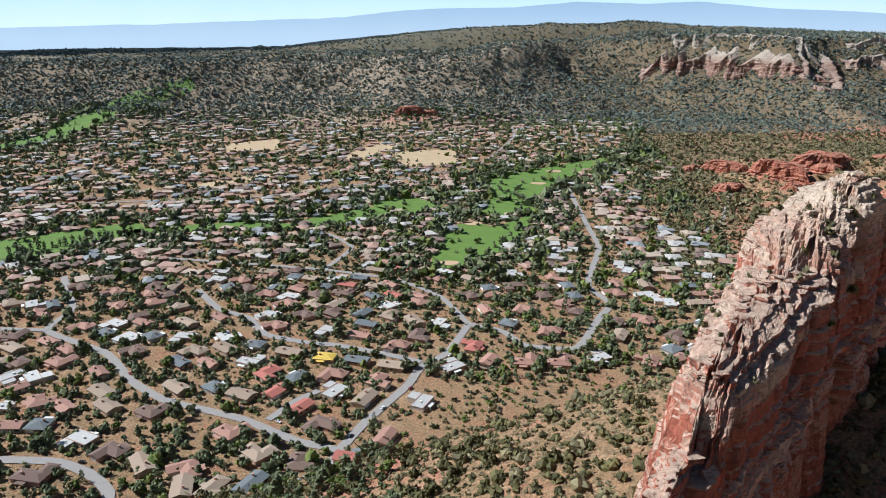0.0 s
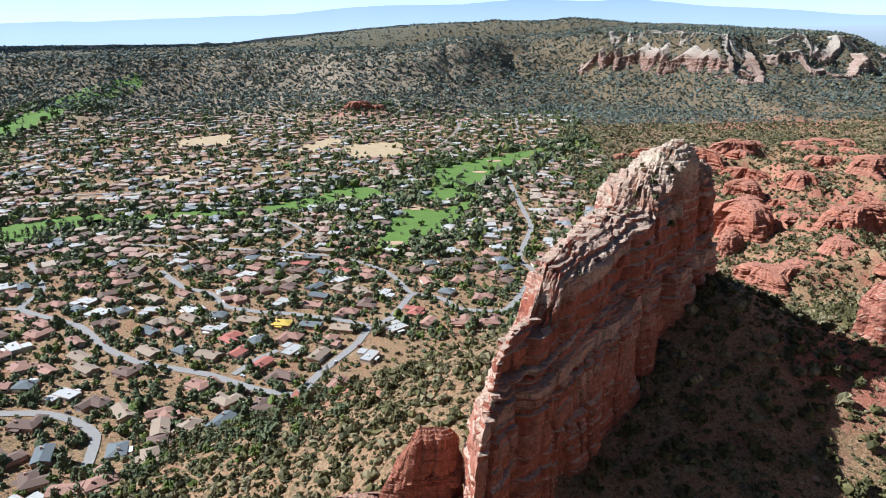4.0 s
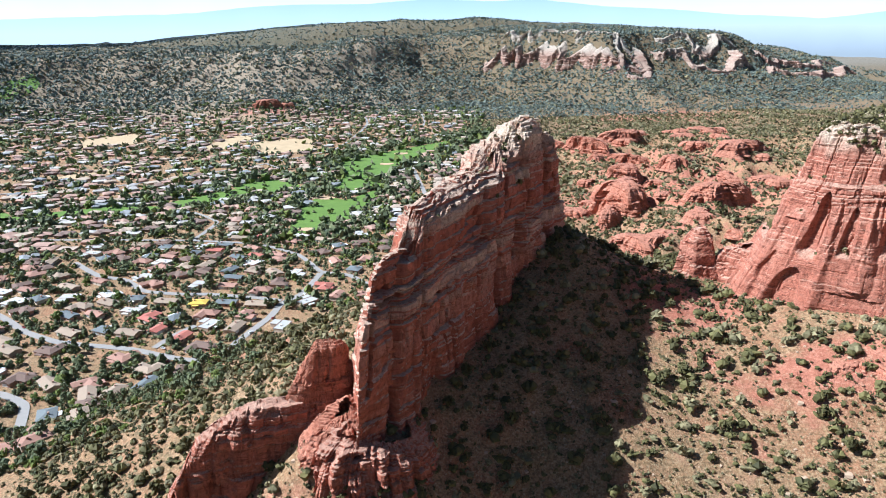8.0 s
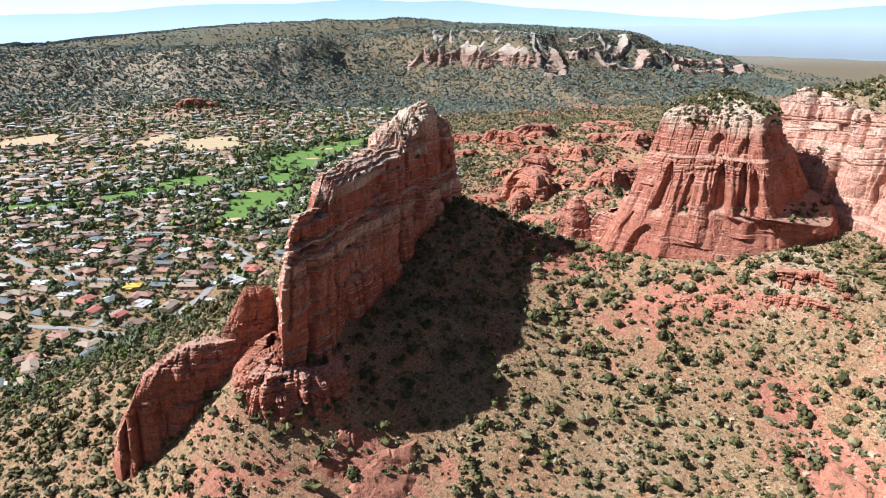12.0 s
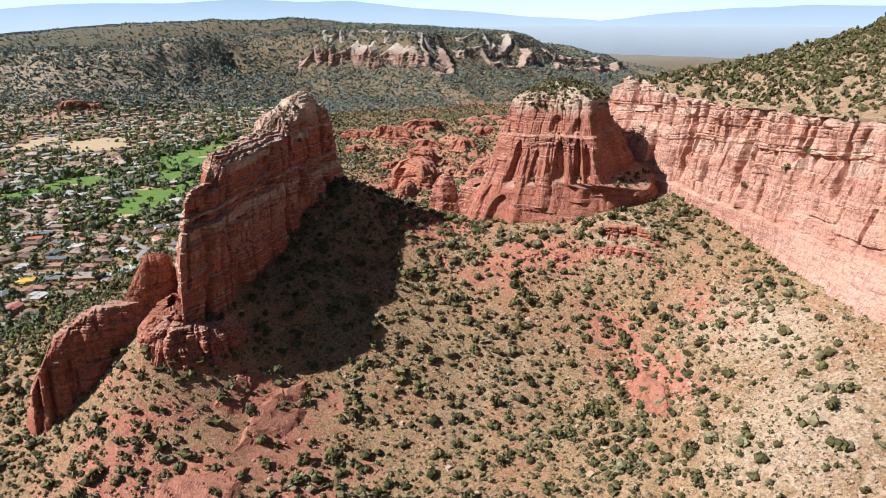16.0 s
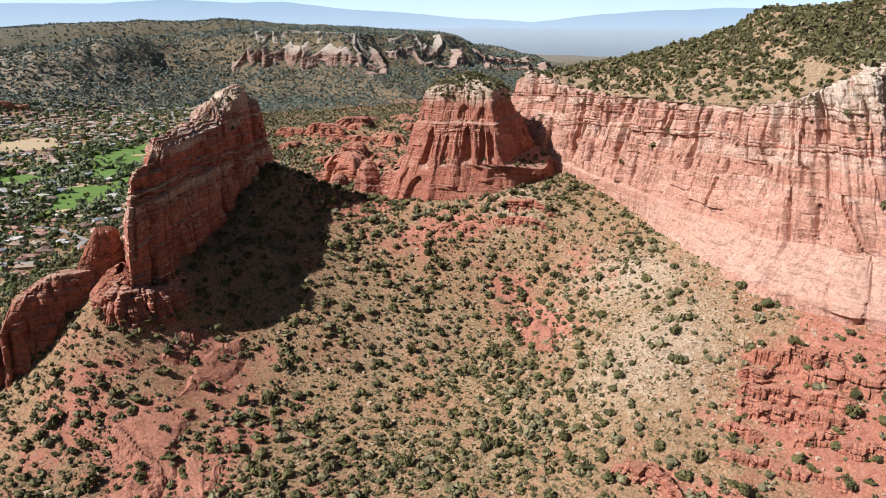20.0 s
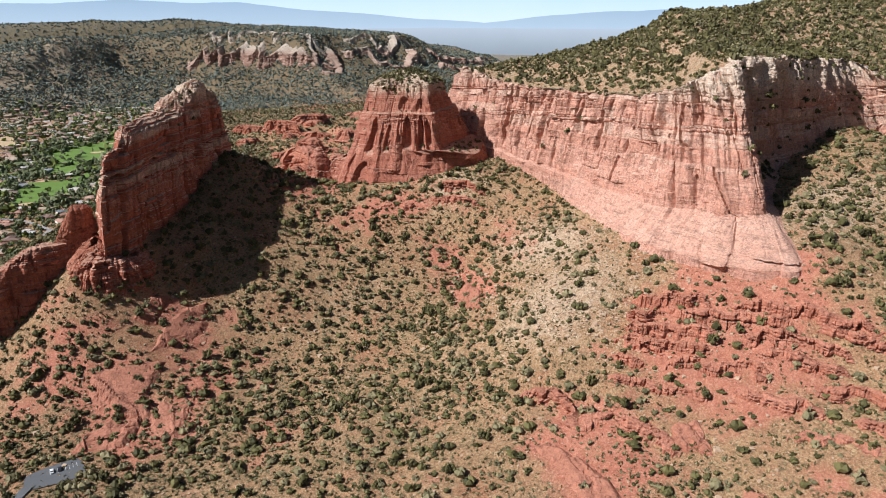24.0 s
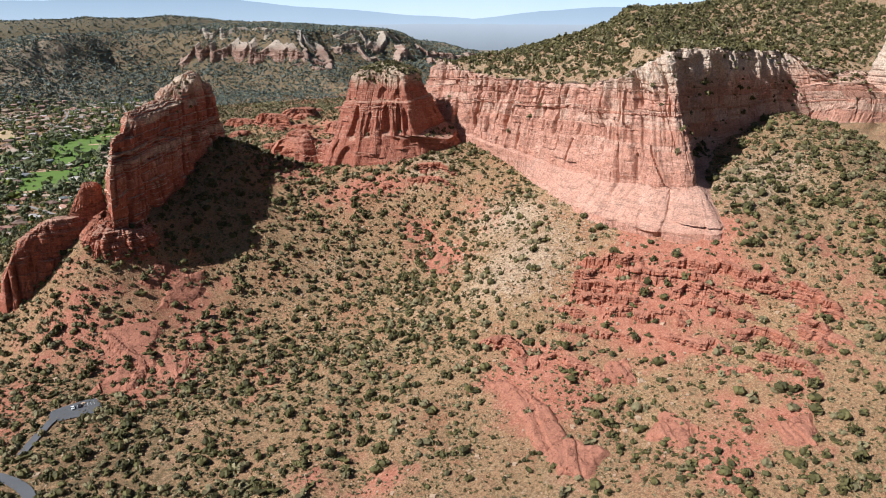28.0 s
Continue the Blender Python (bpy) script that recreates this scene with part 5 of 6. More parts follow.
for poly in ((40, 50, 40, 34), (0, 12, 26, 26), (206, -225, 18, 50)):
    dens -= 0.8 * np.exp(-(((bx - poly[0]) / poly[2]) ** 2 + ((by - poly[1]) / poly[3]) ** 2))
keep = rnd.uniform(0, 1, n) < np.clip(dens, 0.04, 1) * 0.62
LANES = ([(-150, -30), (-110, -50), (-76, -72), (-62, -96), (-58, -140), (-70, -190)], [(-62, -60), (-50, -45), (-40, -34)])
keep &= (np.hypot(bx + 28, (by + 31) * 1.3) > 15) & (polydist(bx, by, LANES[0])[0] > 2.6) & (polydist(bx, by, LANES[1])[0] > 1.5)
bx, by = bx[keep], by[keep]
clear = np.array([plan_dist_clear(a, b) for a, b in zip(bx, by)])
bx, by = bx[clear], by[clear]
size = np.clip(rnd.lognormal(0.45, 0.52, len(bx)), 0.55, 4.0)
# of the large shrubs only the largest stands in each small plot
for plot, least in ((5.2, 1.5), (2.6, 0.0)):
    by_size = np.argsort(-size)
    cell = np.floor(bx[by_size] / plot).astype(int) * 100000 + np.floor(by[by_size] / plot).astype(int)
    lead = np.zeros(len(size), bool)
    lead[by_size[np.unique(cell, return_index=True)[1]]] = True
    stay = lead | (size < least)
    bx, by, size = bx[stay], by[stay], size[stay]
bz = gz(bx, by) - 0.15
order = np.argsort(-size)
LONE = order[:260]
REST = order[260:]
JUNIPERS = []
for k, (tv, tf) in enumerate(BUSH):
    JUNIPERS.append(mesh_np("juniper_crown", tv, tf, [LEAF_JUNIPER]))


def trunk_mesh(name, h, r0, mat, seed, limbs=4):
    rd = random.Random(seed)
    bm = bmesh.new()

    def limb(a, b, ra, rb, sides=6):
        a, b = Vector(a), Vector(b)
        q = (b - a).to_track_quat("Z", "Y").to_matrix()
        rings = []
        for c, r in ((a, ra), ((a + b) / 2 + Vector((rd.uniform(-0.06, 0.06), rd.uniform(-0.06, 0.06), 0)) * h, (ra + rb) / 2), (b, rb)):
            rings.append([bm.verts.new(c + q @ Vector((r * math.cos(6.283 * i / sides), r * math.sin(6.283 * i / sides), 0))) for i in range(sides)])
        for lo, hi in zip(rings, rings[1:]):
            for i in range(sides):
                bm.faces.new((lo[i], lo[(i + 1) % sides], hi[(i + 1) % sides], hi[i]))

    limb((0, 0, -0.1 * h), (0, 0, h * 0.6), r0, r0 * 0.6)
    for i in range(limbs):
        a = 6.283 * i / limbs + rd.uniform(-0.4, 0.4)
        limb((0, 0, h * rd.uniform(0.25, 0.55)), (0.35 * h * math.cos(a), 0.35 * h * math.sin(a), h * rd.uniform(0.75, 1.0)), r0 * 0.45, r0 * 0.12, 5)
    return bm_mesh(name, bm, mat)


JUN_TRUNK = trunk_mesh("juniper_trunk", 0.9, 0.10, BARK, 3)
protos = []
for k in range(6):
    root = new("juniper")
    part("trunk", JUN_TRUNK, root)
    part("crown", JUNIPERS[k], root)
    tagged(root, "rounded dark green juniper on dry slope", "shrub", group="junipers of the hollow")
    protos.append(root)
used = set()
for j, i in enumerate(LONE):
    m = pose(bx[i], by[i], bz[i], 0, 0, rnd.uniform(0, 360)) @ Matrix.Diagonal((size[i] * 1.05, size[i] * 1.05, size[i] * 1.15, 1))
    k = j % 6
    if k in used:
        o = copy_thing(protos[k], Matrix.Identity(4))
    else:
        used.add(k)
        o = protos[k]
    o.matrix_basis = m
i = REST
mix_of = (rnd.uniform(0, 1, len(i)) < 0.28).astype(int)
for nm, sel, tpl in (("slope_shrubs", size[i] >= 1.2, BUSH_MID), ("low_shrubs", size[i] < 1.2, BUSH_LOW)):
    j = i[sel]
    tagged(new(nm, gathered(nm, tpl, bx[j], by[j], bz[j], size[j], size[j] * rnd.uniform(0.85, 1.15, len(j)), rnd.uniform(0, 6.28, len(j)), rnd.randint(0, 5, len(j)), [LEAF_JUNIPER, LEAF_SCRUB], mix_of[sel])), "dark green junipers and shrubs on the slopes" if nm == "slope_shrubs" else "low olive shrubs on the slopes", "shrubs", kind="stuff")
n = 90000
tx, ty = rnd.uniform(-160, 560, n), rnd.uniform(-420, 330, n)
keep = rnd.uniform(0, 1, n) < np.clip(0.5 + 0.7 * fbm(tx / 25, ty / 25, 0, 3, 95) - 0.4 * np.exp(-(((tx - 310) / 80) ** 2 + ((ty + 190) / 50) ** 2)) - 0.6 * np.exp(-(((tx - 40) / 45) ** 2 + ((ty - 50) / 40) ** 2)), 0.05, 1)
tx, ty = tx[keep], ty[keep]
tagged(new("dry_tufts", gathered("dry_tufts", TUFT, tx, ty, gz(tx, ty) - 0.05, rnd.uniform(0.4, 1.3, len(tx)), rnd.uniform(0.35, 0.95, len(tx)), rnd.uniform(0, 6.28, len(tx)), rnd.randint(0, 5, len(tx)), [LEAF_SCRUB, LEAF_JUNIPER], (rnd.uniform(0, 1, len(tx)) < 0.5).astype(int))), "low grey-green tufts and dry brush", "brush", kind="stuff")

# ---- shrubs on the hill above the cliff, on the butte and the fin ----
hx, hy, hz, hs = [], [], [], []
for _ in range(30000):
    x, y = rnd.uniform(395, 900), rnd.uniform(-240, 330)
    d = drop(CLIFF_TREE, x, y)
    if d and d[1] > 0.6 and d[0] > 150 and rnd.uniform() < 0.26 + 0.32 * ramp(x, 410, 450):
        hx.append(x), hy.append(y), hz.append(d[0] - 0.2), hs.append(min(3.4, rnd.lognormal(0.5, 0.4)))
for tree, box_, count, low_z, sz in ((BUTTE_TREE, (285, 375, 130, 215), 1300, 196, 0.3), (BUTTE_TREE, (250, 390, 105, 245), 500, 138, 0.2), (FIN_TREE, (20, 185, 90, 270), 260, 172, 0.1)):
    for _ in range(count):
        x, y = rnd.uniform(*box_[:2]), rnd.uniform(*box_[2:])
        d = drop(tree, x, y)
        if d and d[1] > 0.6 and d[0] > low_z:
            hx.append(x), hy.append(y), hz.append(d[0] - 0.15), hs.append(min(2.2, rnd.lognormal(sz, 0.4)))
hx, hy, hz, hs = map(np.array, (hx, hy, hz, hs))
tagged(new("hilltop_shrubs", gathered("hilltop_shrubs", BUSH_LOW, hx, hy, hz, hs, hs, rnd.uniform(0, 6.28, len(hx)), rnd.randint(0, 5, len(hx)), [LEAF_JUNIPER, LEAF_SCRUB], (rnd.uniform(0, 1, len(hx)) < 0.2).astype(int))), "junipers and shrubs on the rock tops", "shrubs", kind="stuff")

# ---- scrub behind the fin, on the eastern hills and the far tableland ----
n = 105000
fx, fy = rnd.uniform(-2300, 2500, n), rnd.uniform(320, 4100, n)
east_side = fx - 0.16 * fy > 150
tableland = fy > 1880 + 90 * vnoise(fx / 200, 0, 0, 77)
behind = (fy < 480) & (fx > -10 + 0.25 * (480 - fy))
keep = (east_side | tableland | behind) & (rnd.uniform(0, 1, n) < np.clip(0.62 + 0.7 * fbm(fx / 150, fy / 150, 0, 3, 99), 0.12, 1)) & (np.abs(np.arctan2(fx, fy + 300)) < 0.95)
fx, fy = fx[keep], fy[keep]
fs = np.clip(rnd.lognormal(0.75, 0.35, len(fx)), 1.0, 4.5) * (1 + 0.45 * ramp(fy, 1500, 2600))
ex, ey = rnd.uniform(100, 1500, 60000), rnd.uniform(330, 1950, 60000)
more = (ex - 0.16 * ey > 130) & (rnd.uniform(0, 1, 60000) < np.clip(0.55 + 0.25 * ramp(ey, 800, 1200) + 0.9 * fbm(ex / 90, ey / 90, 0, 3, 98), 0.05, 1))
mx_, my_ = rnd.uniform(-1700, 2300, 46000), rnd.uniform(1850, 2700, 46000)
more2 = (np.abs(np.arctan2(mx_, my_ + 300)) < 0.9) & (rnd.uniform(0, 1, 46000) < np.clip(0.7 + 0.9 * fbm(mx_ / 120, my_ / 120, 0, 3, 97) - 0.4 * np.exp(-(((mx_ + 150) / 350) ** 2)), 0.05, 1))
qx, qy = rnd.uniform(250, 1100, 26000), rnd.uniform(400, 1350, 26000)
more3 = (qx - 0.16 * qy > 150) & (rnd.uniform(0, 1, 26000) < np.clip(0.6 + 0.9 * fbm(qx / 50, qy / 50, 0, 3, 94), 0.1, 1))
vx, vy = rnd.uniform(-1500, 2300, 30000), rnd.uniform(1900, 2950, 30000)
more4 = np.abs(np.arctan2(vx, vy + 300)) < 0.9
fx, fy = np.r_[fx, ex[more], mx_[more2], qx[more3], vx[more4]], np.r_[fy, ey[more], my_[more2], qy[more3], vy[more4]]
fs = np.r_[fs, np.clip(rnd.lognormal(0.75, 0.35, more.sum()), 1, 4), np.clip(rnd.lognormal(1.05, 0.35, more2.sum()), 1.5, 6), np.clip(rnd.lognormal(0.45, 0.4, more3.sum()), 0.8, 3.2), np.clip(rnd.lognormal(1.0, 0.35, more4.sum()), 1.5, 5)]
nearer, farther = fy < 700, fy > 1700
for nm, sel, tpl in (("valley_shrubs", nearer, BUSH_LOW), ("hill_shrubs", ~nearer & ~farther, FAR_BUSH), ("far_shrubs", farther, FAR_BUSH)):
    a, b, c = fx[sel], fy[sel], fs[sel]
    tagged(new(nm, gathered(nm, tpl, a, b, gz(a, b) - 0.3, c, c * 0.95, rnd.uniform(0, 6.28, len(a)), rnd.randint(0, len(tpl), len(a)), [LEAF_HAZED if nm == "far_shrubs" else LEAF_JUNIPER, LEAF_SCRUB], (rnd.uniform(0, 1, len(a)) < (0.2 if nm == "far_shrubs" else 0.5)).astype(int))), "dark green scrub covering the far slopes" if nm == "far_shrubs" else "green scrub on the slope behind the fin" if nm == "valley_shrubs" else "dark green scrub among red outcrops", "shrubs", kind="stuff")

# ---- loose stones ----
STONE = [(np.array([v.co for v in me.vertices]), np.array([(p.vertices[0], p.vertices[q], p.vertices[q + 1]) for p in me.polygons for q in range(1, len(p.vertices) - 1)])) for me in (stone_mesh("stone", 700 + k, ROCK_MESA) for k in range(5))]
TALUS = plain("talus stone", (0.47, 0.33, 0.22), 0.95, 0.3, 0.8)
n = 5200
sx = np.r_[rnd.normal(312, 36, n // 2), rnd.uniform(-60, 420, n // 2)]
sy = np.r_[rnd.normal(-95, 44, n // 2), rnd.uniform(-300, 140, n // 2)]
ss = np.clip(rnd.lognormal(-0.25, 0.55, n), 0.3, 3.2)
ok = np.array([plan_dist_clear(a, b) for a, b in zip(sx, sy)])
sx, sy, ss = sx[ok], sy[ok], ss[ok]
tagged(new("loose_stones", gathered("loose_stones", STONE, sx, sy, gz(sx, sy) + 0.05, ss, ss * 0.9, rnd.uniform(0, 6.28, len(sx)), rnd.randint(0, 5, len(sx)), [TALUS])), "tan sandstone rubble on the slope", "stones", kind="stuff")

# ---- capstones along the rims ----
CAPS = {}
for nm, mat in (("fin", ROCK_FIN), ("butte", ROCK_BUTTE), ("mesa", ROCK_MESA)):
    CAPS[nm] = [stone_mesh("capstone", 720 + k, mat, 0.6, 0.3) for k in range(4)]
rc = random.Random(77)
for nm, root, tree, line, count, low, big, side in (("fin", fin, FIN_TREE, [tuple(q) for q in top_d], 60, 1.2, 3.6, 3.0), ("butte", butte, BUTTE_TREE, butte_b5 + butte_b5[:1], 70, 1.4, 4.5, 4.0), ("mesa", cliff, CLIFF_TREE, cliff_rim, 150, 1.5, 5.0, 5.0)):
    run = [0.0]
    for a, b in zip(line, line[1:]):
        run.append(run[-1] + math.dist(a[:2], b[:2]))
    for k in range(count):
        s_ = rc.uniform(0, run[-1])
        x = float(np.interp(s_, run, [q[0] for q in line])) + rc.uniform(-side, side)
        y = float(np.interp(s_, run, [q[1] for q in line])) + rc.uniform(-side, side)
        d = drop(tree, x, y)
        want = float(np.interp(s_, run, [q[2] for q in line]))
        if d is None or abs(d[0] - want) > 9:
            continue
        w = rc.uniform(low, big) if rc.random() < 0.7 else rc.uniform(low, low * 1.6)
        part("capstone", CAPS[nm][k % 4], root, at=pose(x, y, d[0] + 0.1 * w, rc.uniform(-8, 8), rc.uniform(-8, 8), rc.uniform(0, 360)) @ Matrix.Diagonal((w * rc.uniform(0.8, 1.5), w, w * rc.uniform(0.55, 0.95), 1)))

# ---- golf course, fields, streets ----
def draped(name, poly, mat, lift, step=7.0, label="", category="", smooth_edge=True):
    p = np.array(poly, float)
    x0, y0, x1, y1 = p[:, 0].min(), p[:, 1].min(), p[:, 0].max(), p[:, 1].max()
    dense = resample(np.c_[p, np.zeros(len(p))], np.linspace(0, len(p), 12 * len(p) + 1)[:-1], True)[:, :2]
    bm = bmesh.new()
    edge = [bm.verts.new((a, b, 0)) for a, b in dense]
    face = bm.faces.new(edge)
    bmesh.ops.triangulate(bm, faces=[face])
    for axis, lo, hi in ((0, x0, x1), (1, y0, y1)):
        for c in np.arange(lo + step, hi, step * (2 if hi - lo > 300 else 1)):
            co, no = [0, 0, 0], [0, 0, 0]
            co[axis], no[axis] = c, 1
            bmesh.ops.bisect_plane(bm, geom=bm.verts[:] + bm.edges[:] + bm.faces[:], plane_co=co, plane_no=no)
    for v in bm.verts:
        v.co.z = float(gz(v.co.x, v.co.y)) + lift
    ob = new(name, bm_mesh(name, bm, mat, True))
    return tagged(ob, label, category, kind="structure")


GOLF = [
    [(-20, 728), (-19, 817), (10, 900), (26, 928), (60, 890), (120, 955), (95, 850), (71, 806), (40, 746), (1, 719)],
    [(67, 1187), (150, 1264), (273, 1357), (330, 1390), (224, 1207), (149, 1086), (105, 1017), (65, 1069)],
    [(-620, 790), (-515, 870), (-432, 914), (-405, 860), (-473, 777), (-540, 720), (-640, 700)],
    [(-209, 920), (-114, 997), (-80, 960), (-178, 880)],
    ]
GOLF_FAR = [
    [(-1035, 1569), (-963, 1975), (-832, 2240), (-790, 2150), (-889, 1817), (-970, 1465)],
    [(340, 1400), (395, 1430), (410, 1400), (350, 1375)],
    [(30, 960), (70, 1060), (110, 1010), (128, 975), (70, 930)], [(-120, 1010), (-60, 1060), (-10, 1000), (-60, 950)],
    [(-420, 880), (-300, 915), (-215, 905), (-200, 885), (-300, 880), (-415, 850)]]
GOLF = GOLF + GOLF_FAR
for poly in GOLF:
    draped("fairway", poly, FAIRWAY, 0.35, 14, "mown green golf fairway among trees", "golf fairway")
for x, y, r in ((16, 918, 14), (30, 905, 9), (-2, 742, 8), (25, 726, 7), (150, 1150, 9), (190, 1250, 10)):
    draped("bunker", [(x + r * 1.5 * math.cos(a) * (1 + 0.25 * math.sin(3 * a)), y + r * math.sin(a)) for a in np.linspace(0, 6.283, 9)[:-1]], SAND, 0.6, 9, "tan sand bunker on the golf course", "sand bunker")
for poly in ([(-485, 1457), (-502, 1574), (-398, 1633), (-377, 1488)], [(-227, 1392), (-190, 1500), (-152, 1590), (-121, 1518), (-178, 1374)], [(-116, 1452), (4, 1482), (14, 1333), (-83, 1308)], [(-432, 1150), (-338, 1237), (-316, 1191), (-397, 1130)], [(-700, 1180), (-560, 1260), (-540, 1200), (-660, 1120)]):
    draped("dry_field", poly, FIELD, 0.3, 14, "bare tan field between houses", "field")

STREETS = [
    [(-420, 700), (-364, 611), (-361, 561), (-287, 517), (-245, 470), (-209, 442), (-171, 427), (-144, 416), (-121, 402), (-99, 389), (-72, 378), (-81, 340), (-100, 300)],
    [(-72, 378), (-57, 416), (-33, 462), (-23, 493), (-3, 517), (16, 572)],
    [(-24, 500), (-45, 511), (-95, 531), (-125, 537), (-163, 553), (-188, 589), (-221, 609), (-260, 660)],
    [(16, 575), (46, 559), (63, 531), (106, 526), (138, 589), (155, 622), (143, 674), (180, 797), (184, 890), (189, 1006), (194, 1112)],
    [(-420, 372), (-285, 369), (-247, 367), (-220, 355), (-199, 336), (-190, 300)],
    ]
STREETS_FAR = [
    [(443, 1072), (386, 943), (330, 860)],
    [(161, 1823), (156, 1686), (130, 1560)],
    [(333, 1923), (314, 1726), (290, 1600)],
    [(-126, 415), (-112, 440), (-98, 455)],
    [(-76, 1198), (-40, 1130), (-6, 1076), (60, 1020)],
    [(16, 575), (-10, 640), (-60, 690), (-140, 720), (-230, 740), (-330, 760)],
    [(-361, 561), (-460, 570), (-600, 600), (-760, 640)],
    [(-140, 720), (-120, 800), (-160, 860)],
    [(-700, 1000), (-500, 1030), (-300, 1060), (-76, 1198), (60, 1330), (130, 1560)]]
STREETS = STREETS + STREETS_FAR


def street(poly, width, name, label, lift=0.45, mat=None):
    p = np.array(poly, float)
    u = np.linspace(0, len(p) - 1, int(8 * len(p)))
    c = resample(np.c_[p, np.zeros(len(p))], u, False)[:, :2]
    t = np.gradient(c, axis=0)
    nrm = np.stack([-t[:, 1], t[:, 0]], -1) / np.linalg.norm(t, axis=1, keepdims=True)
    rows = []
    for off in (-0.5, -0.17, 0.17, 0.5):
        q = c + nrm * off * width
        rows.append(np.c_[q, gz(q[:, 0], q[:, 1]) + lift])
    return tagged(new(name, mesh_np(name, np.array(rows).reshape(-1, 3), grid_faces(4, len(c)), [mat or ASPHALT], True)), label, "road", kind="structure")


for k, poly in enumerate(STREETS):
    street(poly, 7.0 if k < 6 else 6.0, "road", "worn grey residential street", 0.45 + 0.02 * k)

# ---- houses ----
STUCCO = [plain("tan stucco", (0.42, 0.30, 0.21), 0.9), plain("rose stucco", (0.45, 0.27, 0.20), 0.9), plain("cream stucco", (0.55, 0.46, 0.36), 0.9)]
ROOFS = {"P": plain("rose tile roof", (0.40, 0.22, 0.16), 0.85, 0.3, 1.5, 0.5), "B": plain("brown shingle roof", (0.20, 0.13, 0.10), 0.9, 0.3, 1.5, 0.4), "T": plain("tan shingle roof", (0.38, 0.28, 0.20), 0.9, 0.3, 1.5, 0.5), "G": plain("grey shingle roof", (0.17, 0.18, 0.18), 0.9, 0.3, 1.5, 0.4), "W": plain("white flat roof", (0.52, 0.49, 0.45), 0.8, 0.2, 0.6, 0.5), "R": plain("red tile roof", (0.43, 0.15, 0.11), 0.85, 0.3, 1.5, 0.3), "Y": plain("ochre yellow roof", (0.62, 0.42, 0.08), 0.85, 0.2, 1.5)}
TRIM = plain("white trim", (0.7, 0.67, 0.62), 0.7)
GLASS, gnt, gb = material("dark window glass", 0.12)
gb.inputs["Base Color"].default_value = (0.03, 0.035, 0.04, 1)
gb.inputs["Specular IOR Level"].default_value = 0.6
DOOR = plain("dark timber door", (0.12, 0.07, 0.045), 0.6)


def hip(bm, x0, y0, x1, y1, z, rise, over=0.7, gable=False):
    x0, y0, x1, y1 = x0 - over, y0 - over, x1 + over, y1 + over
    lo = [bm.verts.new((a, b, z - 0.22)) for a, b in ((x0, y0), (x1, y0), (x1, y1), (x0, y1))]
    hi = [bm.verts.new((a, b, z)) for a, b in ((x0, y0), (x1, y0), (x1, y1), (x0, y1))]
    if x1 - x0 >= y1 - y0:
        inset, my = (0.0 if gable else (y1 - y0) / 2), (y0 + y1) / 2
        r = [bm.verts.new((x0 + inset, my, z + rise)), bm.verts.new((x1 - inset, my, z + rise))]
        sides = [(hi[0], hi[1], r[1], r[0]), (hi[1], hi[2], r[1]), (hi[2], hi[3], r[0], r[1]), (hi[3], hi[0], r[0])]
    else:
        inset, mx = (0.0 if gable else (x1 - x0) / 2), (x0 + x1) / 2
        r = [bm.verts.new((mx, y0 + inset, z + rise)), bm.verts.new((mx, y1 - inset, z + rise))]
        sides = [(hi[0], hi[1], r[0]), (hi[1], hi[2], r[1], r[0]), (hi[2], hi[3], r[1]), (hi[3], hi[0], r[0], r[1])]
    for f in sides:
        bm.faces.new(f)
    for i in range(4):
        bm.faces.new((lo[i], lo[(i + 1) % 4], hi[(i + 1) % 4], hi[i]))
    bm.faces.new(lo[::-1])


